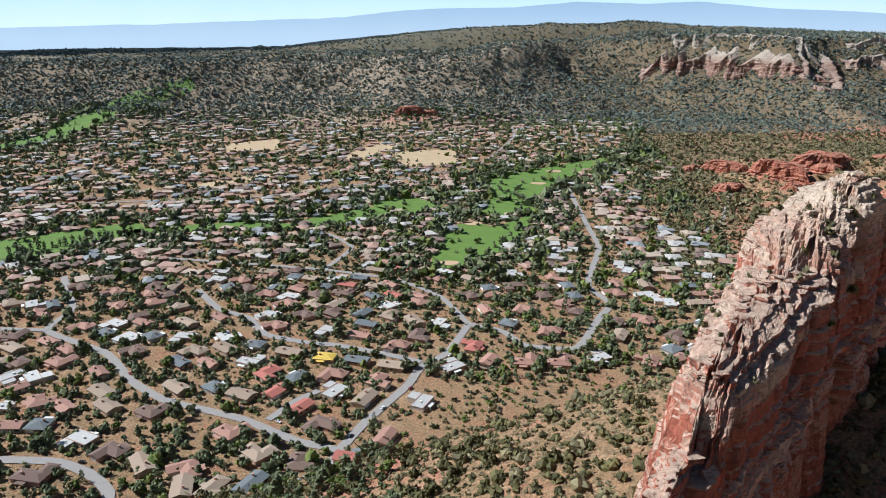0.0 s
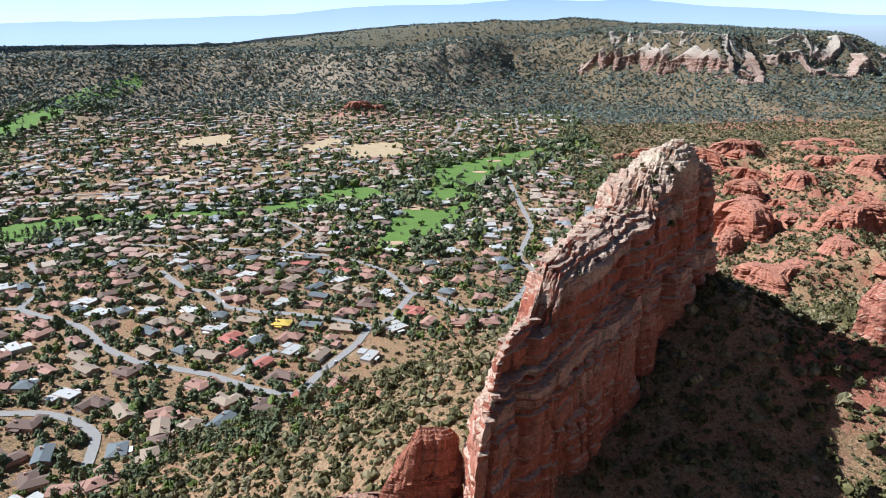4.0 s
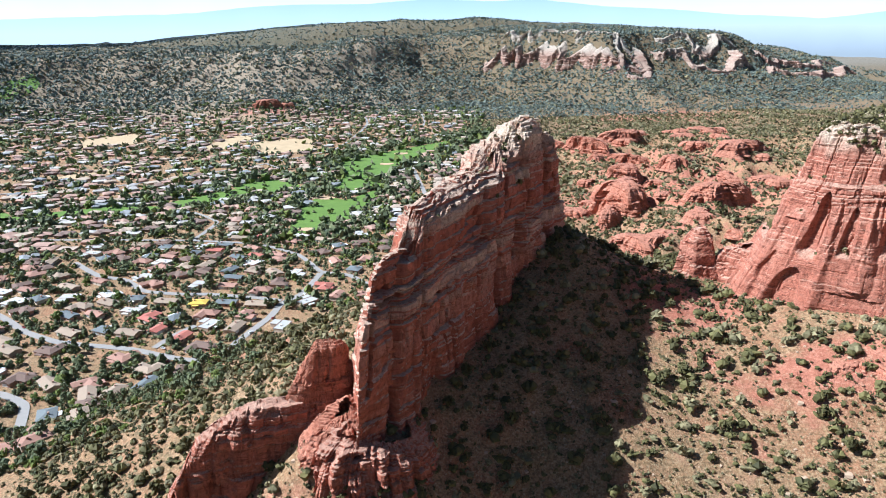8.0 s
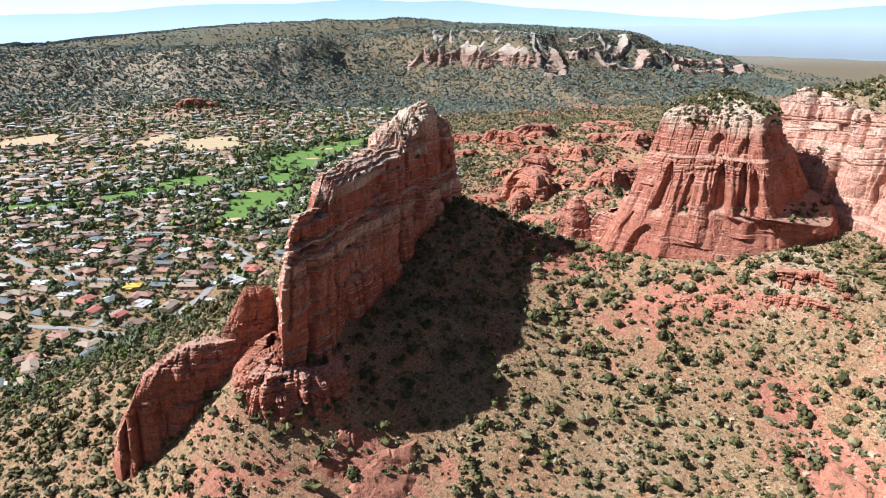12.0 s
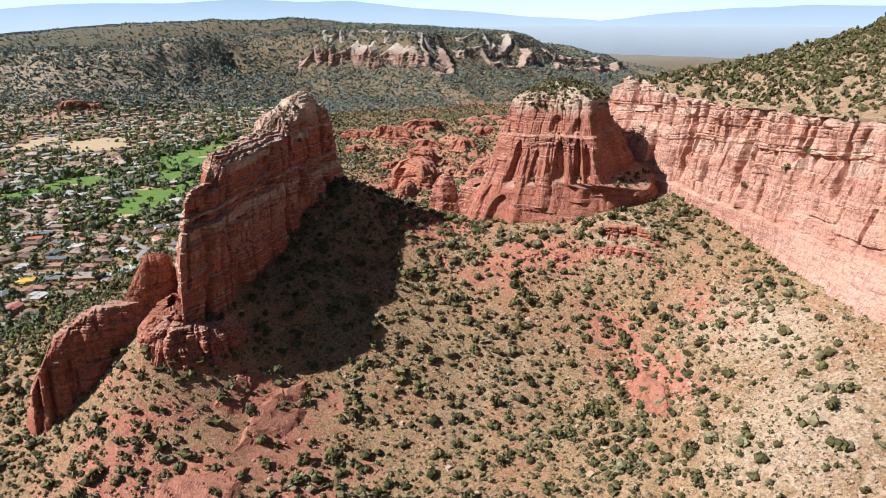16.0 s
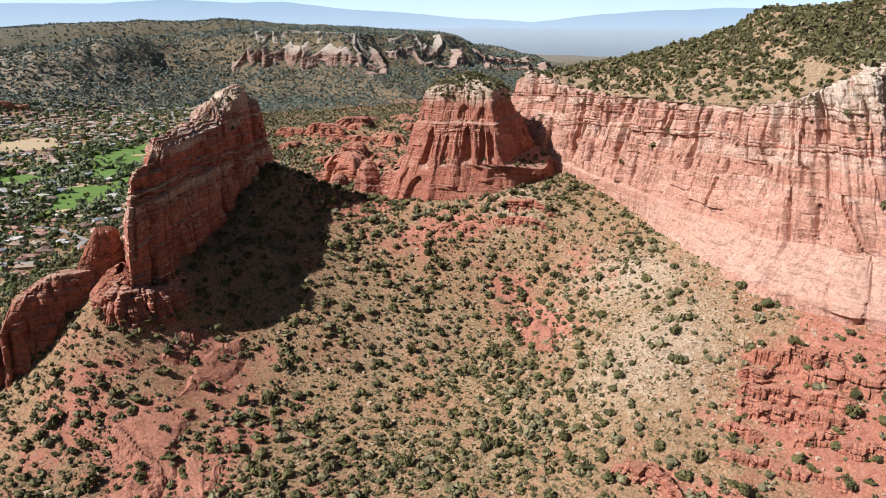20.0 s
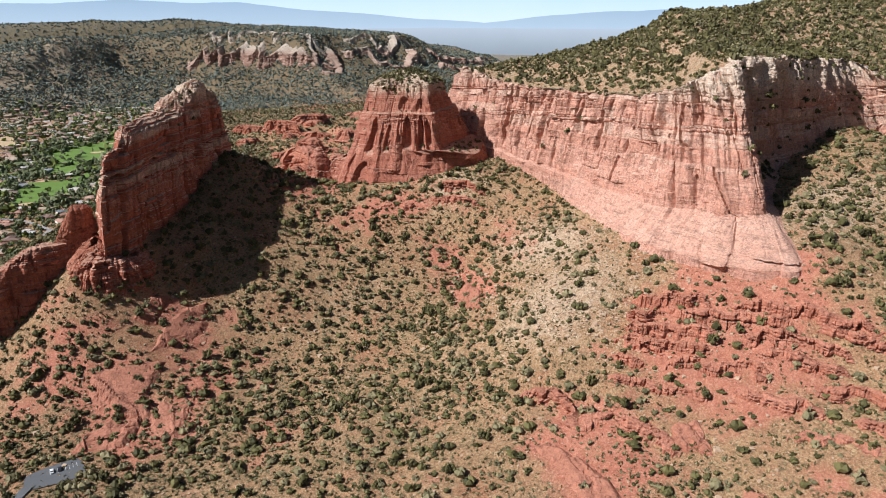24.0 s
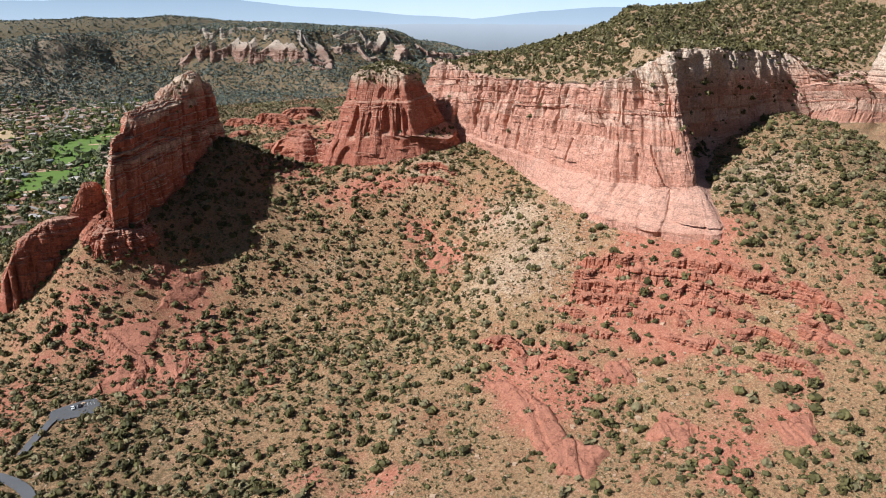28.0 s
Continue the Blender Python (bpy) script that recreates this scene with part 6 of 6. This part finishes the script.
def house(code, plan, seed):
    """A low house: plan 0 is L-shaped, 1 a long bar with a gable, 2 a compact hip, 3 two flat-roofed blocks."""
    rd = random.Random(seed)
    root = new("house")
    w, d, h = rd.uniform(17, 21), rd.uniform(9.5, 11.5), 3.0
    if plan == 2:
        w, d = rd.uniform(14, 16), rd.uniform(11.5, 13)
    wing = (-w / 2, -d / 2 - rd.uniform(6, 8), -w / 2 + 8.5, -d / 2 + 0.5)
    boxes = [(-w / 2, -d / 2, -1.6, w / 2, d / 2, h)]
    if plan in (0, 3):
        boxes.append((wing[0] + 0.02, wing[1], -1.6, wing[2], wing[3], h - 0.02))
    part("wall", box_mesh("wall", STUCCO[rd.randrange(3)], *boxes), root)
    bm = bmesh.new()
    if plan == 3:
        for b in boxes:
            bm_box(bm, b[0] - 0.3, b[1] - 0.3, b[5] + 0.004, b[2 + 1] + 0.3, b[4] + 0.3, b[5] + 0.35)
    else:
        hip(bm, -w / 2, -d / 2, w / 2, d / 2, h + 0.23, 2.0 if plan != 1 else 1.7, gable=plan == 1)
        if plan == 0:
            hip(bm, wing[0], wing[1], wing[2], 0, h + 0.25, 1.75, gable=rd.random() < 0.5)
    part("roof", bm_mesh("roof", bm, ROOFS[code]), root)
    if plan == 3:
        part("parapet", box_mesh("parapet", STUCCO[1], (-w / 2 - 0.3, -d / 2 - 0.3, h + 0.354, w / 2 + 0.3, -d / 2 + 0.05, h + 0.75), (-w / 2 - 0.3, d / 2 - 0.05, h + 0.354, w / 2 + 0.3, d / 2 + 0.3, h + 0.75)), root)
        part("roof_unit", box_mesh("roof_unit", TRIM, (1.5, -1, h + 0.354, 3.1, 0.4, h + 1.4)), root, "pale rooftop air unit")
    front = wing[1] if plan in (0, 3) else -d / 2
    gx0 = -w / 2 + 1.6
    part("garage_door", box_mesh("garage_door", TRIM, (gx0, front - 0.06, 0, gx0 + 5.0, front - 0.003, 2.3)), root, "pale garage door")
    part("front_door", box_mesh("front_door", DOOR, (1.2, -d / 2 - 0.05, 0, 2.3, -d / 2 - 0.003, 2.15)), root)
    for a, side in ((-0.1, 1), (0.22, 1), (0.30, -1), (0.40, -1)):
        y = d / 2 + 0.003 if side > 0 else -d / 2 - 0.06
        part("window", box_mesh("window", GLASS, (a * w, y, 0.9, a * w + 1.9, y + 0.057, 2.2)), root)
    if plan != 3:
        part("chimney", box_mesh("chimney", STUCCO[1], (w * 0.18, 0.8, h - 0.3, w * 0.18 + 1.1, 2.0, h + 3.0), (w * 0.18 - 0.1, 0.7, h + 3.0, w * 0.18 + 1.2, 2.1, h + 3.2)), root)
    if plan != 1:
        part("patio_cover", box_mesh("patio_cover", TRIM if code in "WG" else ROOFS[code], (-2, d / 2 + 0.75, 2.4, 4.5, d / 2 + 3.6, 2.6), (-1.9, d / 2 + 3.3, -1, -1.65, d / 2 + 3.5, 2.4), (4.15, d / 2 + 3.3, -1, 4.4, d / 2 + 3.5, 2.4)), root)
    words = {"P": "rose tile", "B": "brown shingle", "T": "tan shingle", "G": "grey shingle", "W": "white flat", "R": "red tile", "Y": "ochre yellow"}[code]
    tagged(root, "single-storey stucco house with a %s roof" % words, "house", group="houses of the town")
    return root


HOMES_A = [(-214, 376, "B"), (-241, 389, "W"), (-190, 362, "T"), (-211, 421, "B"), (-252, 349, "B"), (-298, 435, "P"), (-274, 428, "P"), (-274, 479, "P"), (-124, 373, "T"), (-95, 364, "B"), (-148, 396, "P"), (-43, 391, "P"), (-57, 358, "G"), (-85, 407, "B"), (-106, 428, "R"), (-85, 450, "W"), (-153, 446, "T"), (-176, 456, "G"), (-56, 468, "P"), (-20, 435, "W"), (-62, 440, "T"), (-46, 491, "T"), (-75, 500, "G"), (-102, 505, "Y"), (-133, 514, "T"), (-165, 528, "G"), (-195, 543, "W"), (-213, 585, "P"), (-106, 557, "W"), (-240, 573, "T")]
HOMES_B = [(-211, 517, "T"), (-193, 494, "P"), (-262, 517, "B"), (-343, 533, "P"), (-320, 611, "P"), (-340, 650, "P"), (-291, 621, "P"), (-167, 591, "W"), (20, 524, "R"), (2, 488, "W"), (33, 602, "P"), (46, 638, "P"), (71, 604, "P"), (88, 556, "P"), (66, 702, "W"), (109, 618, "P"), (-11, 572, "W"), (-33, 577, "T"), (120, 503, "W"), (160, 498, "P"), (202, 766, "T"), (119, 757, "W"), (193, 710, "W"), (273, 693, "W"), (328, 756, "P"), (201, 668, "T"), (177, 578, "P"), (22, 685, "T")]
HOUSE_PLAN = {"W": (3, 3), "P": (0, 1), "B": (0, 2), "T": (1, 0), "G": (2, 1), "R": (1, 0), "Y": (2, 2)}
models, fresh = {}, {}
for code, plans in HOUSE_PLAN.items():
    for v in range(3):
        models[code, v] = (code, plans[v % 2], 10 * v + ord(code))


def place_house(code, v, m):
    if (code, v) not in fresh:
        fresh[code, v] = house(*models[code, v])
        ob = fresh[code, v]
        ob.matrix_basis = m
    else:
        ob = copy_thing(fresh[code, v], m)
    return ob




def nearest_street(x, y):
    best, turn = 1e9, 0.0
    for p in STREETS:
        for (ax, ay), (bx_, by_) in zip(p, p[1:]):
            dx, dy = bx_ - ax, by_ - ay
            t = min(1, max(0, ((x - ax) * dx + (y - ay) * dy) / (dx * dx + dy * dy)))
            qx, qy = ax + t * dx - x, ay + t * dy - y
            dd = math.hypot(qx, qy)
            if dd < best:
                best, turn = dd, math.atan2(qy, qx)
    return best, turn


rh = random.Random(8)
taken = []
for x, y, code in HOMES_A + HOMES_B:
    dist, turn = nearest_street(x, y)
    # the front looks to the street
    place_house(code, rh.randrange(3), pose(x, y, float(gz(x, y)) + 0.4, 0, 0, math.degrees(turn) + 90 + rh.uniform(-14, 14)))
    taken.append((x, y))


def in_golf(x, y, grow=0.0):
    return any(bool(inside(np.array(x), np.array(y), poly)) for poly in GOLF)


FIELDS = [[(-485, 1457), (-502, 1574), (-398, 1633), (-377, 1488)], [(-227, 1392), (-152, 1590), (-121, 1518), (-178, 1374)], [(-116, 1452), (4, 1482), (14, 1333), (-83, 1308)]]


def town_place(x, y):
    """Whether a house can stand there."""
    if x - 0.16 * y > 170 + 40 * math.sin(y / 90) or y > 1900 + 60 * math.sin(x / 130) or y < (262 if x < -130 else 330):
        return False
    if y < 480 and x > -50:
        return False
    if in_golf(x, y) or any(bool(inside(np.array(x), np.array(y), f)) for f in FIELDS):
        return False
    return abs(math.atan2(x, y + 120)) < 0.66


spots = []
for row in range(73):
    y = 264.5 + row * 23.5
    step = 25 + 5 * (y > 1100)
    x = -1300 + rh.uniform(0, step)
    while x < 560:
        px, py = x + rh.uniform(-5, 5), y + rh.uniform(-5, 5)
        if town_place(px, py) and rh.random() < (0.82 if py < 1100 else 0.5):
            d, turn = nearest_street(px, py)
            if d > 13 and all(abs(px - a) > 21 or abs(py - b) > 19 for a, b in taken):
                block = float(vnoise(px / 130, py / 130, 0, 44)) * 1.6 + (0 if d > 60 else turn)
                spots.append((px, py, turn + math.pi / 2 if d < 60 else block))
        x += step
spots.sort(key=lambda q: q[1] + 0.35 * abs(q[0] + 60))
codes = "PPPPTTTTBBBWWGGR"
for x, y, turn in spots[:190]:
    code = rh.choice(codes)
    place_house(code, rh.randrange(3), pose(x, y, float(gz(x, y)) + 0.4, 0, 0, math.degrees(turn)))
far_spots = spots[190:]


def simple_house(flat, w, d):
    bm = bmesh.new()
    bm_box(bm, -w / 2, -d / 2, -1.5, w / 2, d / 2, 3)
    walls = len(bm.faces)
    if flat:
        bm_box(bm, -w / 2 - 0.3, -d / 2 - 0.3, 3.01, w / 2 + 0.3, d / 2 + 0.3, 3.5)
        bm_box(bm, -w / 2 - 0.25, d / 2, 0.0, 0, d / 2 + 5, 2.8)
    else:
        hip(bm, -w / 2, -d / 2, w / 2, d / 2, 3.2, 2.0)
        hip(bm, -w / 2, -d / 2 - 6, -w / 2 + 8, 0, 3.21, 1.8)
        bm_box(bm, -w / 2 + 0.1, -d / 2 - 6, -1.5, -w / 2 + 8, -d / 2, 2.98)
    bmesh.ops.triangulate(bm, faces=bm.faces[:])
    bm.verts.index_update()
    v = np.array([q.co for q in bm.verts])
    f = np.array([[q.index for q in fc.verts] for fc in bm.faces])
    bm.free()
    return v, f


fa = np.array(far_spots)
SIMPLE = [simple_house(False, 18, 10), simple_house(False, 15, 12), simple_house(True, 18, 12)]
nfar = len(fa)
rs = np.random.RandomState(12)
pick = rs.choice(3, nfar, p=[0.45, 0.3, 0.25])
FAR_HOUSE = []
for nm, col in (("far rose roof", (0.40, 0.25, 0.19)), ("far tan roof", (0.42, 0.32, 0.24)), ("far brown roof", (0.22, 0.15, 0.12)), ("far white roof", (0.44, 0.40, 0.36)), ("far grey roof", (0.26, 0.26, 0.26))):
    FAR_HOUSE.append(plain(nm, col, 0.88, 0.25, 0.4))
matk = np.where(pick == 2, rs.choice([3, 1, 0], nfar), rs.choice([0, 0, 1, 1, 2, 2, 4, 3], nfar))
sc = rs.uniform(0.85, 1.25, nfar)
tagged(new("distant_houses", gathered("distant_houses", SIMPLE, fa[:, 0], fa[:, 1], gz(fa[:, 0], fa[:, 1]) + 0.3, sc, np.ones(nfar), fa[:, 2], pick, FAR_HOUSE, matk)), "low houses with tan, rose and white roofs filling the valley", "houses", group="houses of the town", kind="stuff")

# ---- town trees ----
BROAD = [crown(80 + k, 44, 0.27) for k in range(4)]
BROAD_FAR = [crown(90 + k, 8, 0.52) for k in range(4)]
BROAD_DIM = [crown(85 + k, 4, 0.85, octa=False) for k in range(2)]
BROAD_MID = [crown(95 + k, 20, 0.36) for k in range(2)]
CYP_FAR, PINE_FAR = crown(105, 10, 0.13, "column"), crown(115, 12, 0.2, "cone")
CYPRESS = [crown(100 + k, 40, 0.075, "column") for k in range(2)]
PINE = [crown(110 + k, 50, 0.12, "cone") for k in range(2)]
rt = np.random.RandomState(31)
n = 78000
tx, ty = rt.uniform(-1350, 600, n), rt.uniform(225, 1960, n)
golf_d = np.full(n, 1e9)
for poly in GOLF:
    golf_d = np.minimum(golf_d, polydist(tx, ty, poly + poly[:1])[0])
in_g = np.zeros(n, bool)
for poly in GOLF:
    in_g |= inside(tx, ty, poly)
for poly in FIELDS:
    in_g |= inside(tx, ty, poly)
grove = np.exp(-((golf_d / 42) ** 2)) * 0.75
d_all = np.clip(0.42 + 0.16 * (1 - ramp(ty, 560, 800)) + 0.35 * fbm(tx / 60, ty / 60, 0, 3, 123) + grove, 0.02, 1) * np.where(in_g, 0.07, 1) * (1 - 0.28 * ramp(ty, 680, 900))
road_d = np.full(n, 1e9)
for s_ in STREETS:
    road_d = np.minimum(road_d, polydist(tx, ty, s_)[0])
ok = (rt.uniform(0, 1, n) < d_all) & (road_d > 4.6) & (tx - 0.16 * ty < 210) & (np.abs(np.arctan2(tx, ty + 120)) < 0.68) & ~((ty < 470) & (tx > -45 + 0.1 * (470 - ty)))
houses_xy = np.array([(a, b) for a, b in taken] + [(a, b) for a, b, _ in spots])
idx = np.nonzero(ok)[0]
gone = np.zeros(len(idx), bool)
for k0 in range(0, len(idx), 2000):
    part_i = idx[k0 : k0 + 2000]
    dd = np.hypot(tx[part_i, None] - houses_xy[None, :, 0], ty[part_i, None] - houses_xy[None, :, 1]).min(1)
    gone[k0 : k0 + 2000] = dd < 7.0
idx = idx[~gone]
tx, ty, golf_d = tx[idx], ty[idx], golf_d[idx]
tsize = np.clip(rt.lognormal(1.08, 0.38, len(tx)), 1.3, 6.4) * np.where(golf_d < 60, 1.3, 1.0)
tz = gz(tx, ty) - 0.1
kind = rt.choice(4, len(tx), p=[0.62, 0.2, 0.08, 0.10])  # dark, bright, cypress, pine
near_rank = np.argsort(ty + 0.35 * np.abs(tx + 60))
TOWN_TRUNK = trunk_mesh("tree_trunk", 1.0, 0.07, BARK, 5)
tree_models = {}
for k in range(4):
    tree_models[0, k] = (mesh_np("crown", *BROAD[k], [LEAF_TREE]), "broad dark green tree in a garden", "tree")
    tree_models[1, k] = (mesh_np("crown", *BROAD[k], [LEAF_BRIGHT]), "light olive-green garden tree", "tree")
    tree_models[2, k] = (mesh_np("crown", *CYPRESS[k % 2], [LEAF_TREE]), "tall narrow dark cypress", "cypress")
    tree_models[3, k] = (mesh_np("crown", *PINE[k % 2], [LEAF_TREE]), "dark green conical pine", "pine")
made = {}
for j, i in enumerate(near_rank[:240]):
    kk, vv = int(kind[i]), j % 4
    if kk in (0, 1):
        scale = (tsize[i], tsize[i], tsize[i] * 0.95)
    else:
        tallness = 2.6 * tsize[i] if kk == 2 else 2.8 * tsize[i]
        scale = (tallness, tallness, tallness)
    m = pose(tx[i], ty[i], tz[i], 0, 0, rt.uniform(0, 360)) @ Matrix.Diagonal((*scale, 1))
    if (kk, vv) not in made:
        me, lab, cat = tree_models[kk, vv]
        root = new(cat)
        part("trunk", TOWN_TRUNK, root)
        part("crown", me, root)
        tagged(root, lab, cat, group="town trees")
        made[kk, vv] = root
    else:
        root = copy_thing(made[kk, vv], Matrix.Identity(4))
    root.matrix_basis = m
restt = near_rank[240:]
nr = restt[ty[restt] < 620]
fr = restt[ty[restt] >= 620]
for nm, sel, tpl in (("garden_trees", nr, BROAD_MID + [CYPRESS[0], PINE[0]]), ("valley_trees", fr[ty[fr] < 1000], BROAD_FAR[:2] + [CYP_FAR, PINE_FAR]), ("distant_trees", fr[ty[fr] >= 1000], BROAD_DIM + [CYP_FAR, PINE_FAR])):
    kd = kind[sel]
    which = np.where(kd < 2, rt.randint(0, 2, len(sel)), kd)
    wide = np.where(kd < 2, tsize[sel], tsize[sel] * 2.6)
    tagged(new(nm, gathered(nm, tpl, tx[sel], ty[sel], tz[sel], wide, wide, rt.uniform(0, 6.28, len(sel)), which, [LEAF_TREE, LEAF_BRIGHT], (kd == 1).astype(int))), "dark and light green trees between the houses", "trees", kind="stuff")
n = 16000
ux, uy = rt.uniform(-480, 330, n), rt.uniform(215, 900, n)
free = (rt.uniform(0, 1, n) < 0.62 + 0.6 * fbm(ux / 45, uy / 45, 0, 3, 131)) & (ux - 0.16 * uy < 200) & ((uy > 320) | (ux < -60))
for s_ in STREETS:
    free &= polydist(ux, uy, s_)[0] > 4.4
for poly in GOLF:
    free &= ~inside(ux, uy, poly)
for k0 in range(0, n, 2000):
    free[k0 : k0 + 2000] &= np.hypot(ux[k0 : k0 + 2000, None] - houses_xy[None, :, 0], uy[k0 : k0 + 2000, None] - houses_xy[None, :, 1]).min(1) > 7.5
ux, uy = ux[free], uy[free]
us = np.clip(rt.lognormal(0.35, 0.4, len(ux)), 0.6, 2.8)
tagged(new("garden_shrubs", gathered("garden_shrubs", BUSH_LOW, ux, uy, gz(ux, uy) - 0.1, us, us * 0.85, rt.uniform(0, 6.28, len(ux)), rt.randint(0, 5, len(ux)), [LEAF_SCRUB, LEAF_BRIGHT, LEAF_TREE], rt.randint(0, 3, len(ux)))), "olive and tan garden shrubs between the houses", "shrubs", kind="stuff")
# the row of cypresses on the western fairway
cyp = mesh_np("crown", *CYPRESS[1], [LEAF_TREE])
first = None
for k in range(19):
    x, y = -525 + 6.2 * k, 775 + 4.4 * k + 2 * math.sin(k * 2.1)
    m = pose(x, y, float(gz(x, y)), 0, 0, 40 * k) @ Matrix.Diagonal((11 + 2 * math.sin(k * 5.0), 11 + 2 * math.sin(k * 5.0), 11 + 2 * math.sin(k * 5.0), 1))
    if first is None:
        first = new("cypress")
        part("trunk", TOWN_TRUNK, first)
        part("crown", cyp, first)
        tagged(first, "tall dark cypress in a row on the fairway", "cypress", group="cypress row")
        o = first
    else:
        o = copy_thing(first, Matrix.Identity(4))
    o.matrix_basis = m

# ---- car park and lane below the slabs ----
LOT = [(-41, -23), (-15, -20), (-14, -40), (-42, -38)]
LOT_ASPHALT = plain("fresh asphalt", (0.11, 0.11, 0.115), 0.92, 0.15, 0.3)
draped("parking_lot", LOT, LOT_ASPHALT, 0.5, 3, "small grey paved parking lot among junipers", "parking lot")
street([(-150, -30), (-110, -50), (-76, -72), (-62, -96), (-58, -140), (-70, -190)], 6.5, "road", "narrow lane through junipers", 1.0, LOT_ASPHALT)
street([(-62, -60), (-50, -45), (-40, -34)], 5.5, "road", "short paved lane to the parking lot", 0.9, LOT_ASPHALT)
PAINT = plain("white road paint", (0.75, 0.74, 0.70), 0.8)
for k in range(8):
    x = -30 + 2.0 * k
    y = -24.5 + 0.1 * k
    z = float(gz(x, y - 2)) + 0.56
    ob = new("stall_line", box_mesh("stall_line", PAINT, (-0.07, -5, 0, 0.07, 0, 0.02)))
    ob.matrix_basis = pose(x, y, z, math.degrees(math.atan2(float(gz(x, y)) - float(gz(x, y - 5)), 5)), 0, 0)
    tagged(ob, "white painted parking stall line", "marking", kind="structure")

RUBBER = plain("tyre rubber", (0.02, 0.02, 0.02), 0.9)
CHROME, cnt, cb = material("wheel rim", 0.35, 1.0)
cb.inputs["Base Color"].default_value = (0.5, 0.5, 0.5, 1)


def car(colour, name_col, seed):
    paint, pnt, pb = material("%s car paint" % name_col, 0.3)
    pb.inputs["Base Color"].default_value = (*colour, 1)
    pb.inputs["Coat Weight"].default_value = 0.5
    root = new("car")
    bm = bmesh.new()
    prof = [(-2.25, 0.45), (-2.3, 0.75), (-2.1, 0.95), (-1.0, 1.0), (1.1, 0.98), (2.1, 0.85), (2.3, 0.65), (2.25, 0.4)]
    rings = []
    for y, k in ((-0.92, 0.96), (-0.85, 1.0), (0.85, 1.0), (0.92, 0.96)):
        rings.append([bm.verts.new((x * k, y, z)) for x, z in prof])
    for a, b in zip(rings, rings[1:]):
        for i in range(len(prof)):
            j = (i + 1) % len(prof)
            bm.faces.new((a[i], b[i], b[j], a[j]))
    bm.faces.new(rings[0])
    bm.faces.new(rings[-1][::-1])
    part("body", bm_mesh("body", bm, paint), root)
    bm = bmesh.new()
    lo = [bm.verts.new(q) for q in ((-1.7, -0.8, 0.98), (0.9, -0.8, 0.98), (0.9, 0.8, 0.98), (-1.7, 0.8, 0.98))]
    hi = [bm.verts.new(q) for q in ((-1.3, -0.64, 1.42), (0.25, -0.64, 1.42), (0.25, 0.64, 1.42), (-1.3, 0.64, 1.42))]
    for i in range(4):
        bm.faces.new((lo[i], lo[(i + 1) % 4], hi[(i + 1) % 4], hi[i]))
    part("cabin_glass", bm_mesh("cabin_glass", bm, GLASS), root)
    part("car_roof", box_mesh("car_roof", paint, (-1.32, -0.66, 1.42, 0.27, 0.66, 1.47)), root)
    for x in (-1.4, 1.4):
        for y in (-0.9, 0.9):
            bm = bmesh.new()
            bmesh.ops.create_cone(bm, cap_ends=True, segments=16, radius1=0.34, radius2=0.34, depth=0.22)
            w = part("wheel", bm_mesh("wheel", bm, RUBBER), root, at=pose(x, y, 0.34, 90, 0, 0))
            bm = bmesh.new()
            bmesh.ops.create_cone(bm, cap_ends=True, segments=12, radius1=0.2, radius2=0.2, depth=0.25)
            part("rim", bm_mesh("rim", bm, CHROME), w)
    return tagged(root, "parked %s car" % name_col + (" with dark windows" if name_col != "black" else " on the street edge"), "car", group="parked cars")


cars = [car((0.75, 0.75, 0.74), "white", 1), car((0.03, 0.03, 0.035), "black", 2), car((0.30, 0.05, 0.04), "red", 3), car((0.35, 0.36, 0.37), "silver", 4)]


def put_car(ob, x, y, turn, lift=0.5, copy=True):
    m = pose(x, y, float(gz(x, y)) + lift, 0, 0, turn)
    if copy:
        return copy_thing(ob, m)
    ob.matrix_basis = m
    return ob


put_car(cars[0], -29.0, -27.0, 92, 0.54, False)
put_car(cars[1], -25.0, -27.0, 88, 0.54, False)
put_car(cars[2], -110, 386, 20, 0.5, False)
put_car(cars[3], -150, 430, -15, 0.5, False)
for k, (x, y, turn) in enumerate([(-84, 352, 70), (-66, 395, 60), (-30, 458, 62), (-200, 440, -30), (-118, 412, -35), (-230, 366, 0), (-60, 522, -20), (-110, 533, -15), (0, 512, 50), (80, 531, 0), (-250, 480, -50), (-145, 545, -20), (-48, 430, 60), (-20, 497, 50)]):
    put_car(cars[k % 4], x, y, turn)
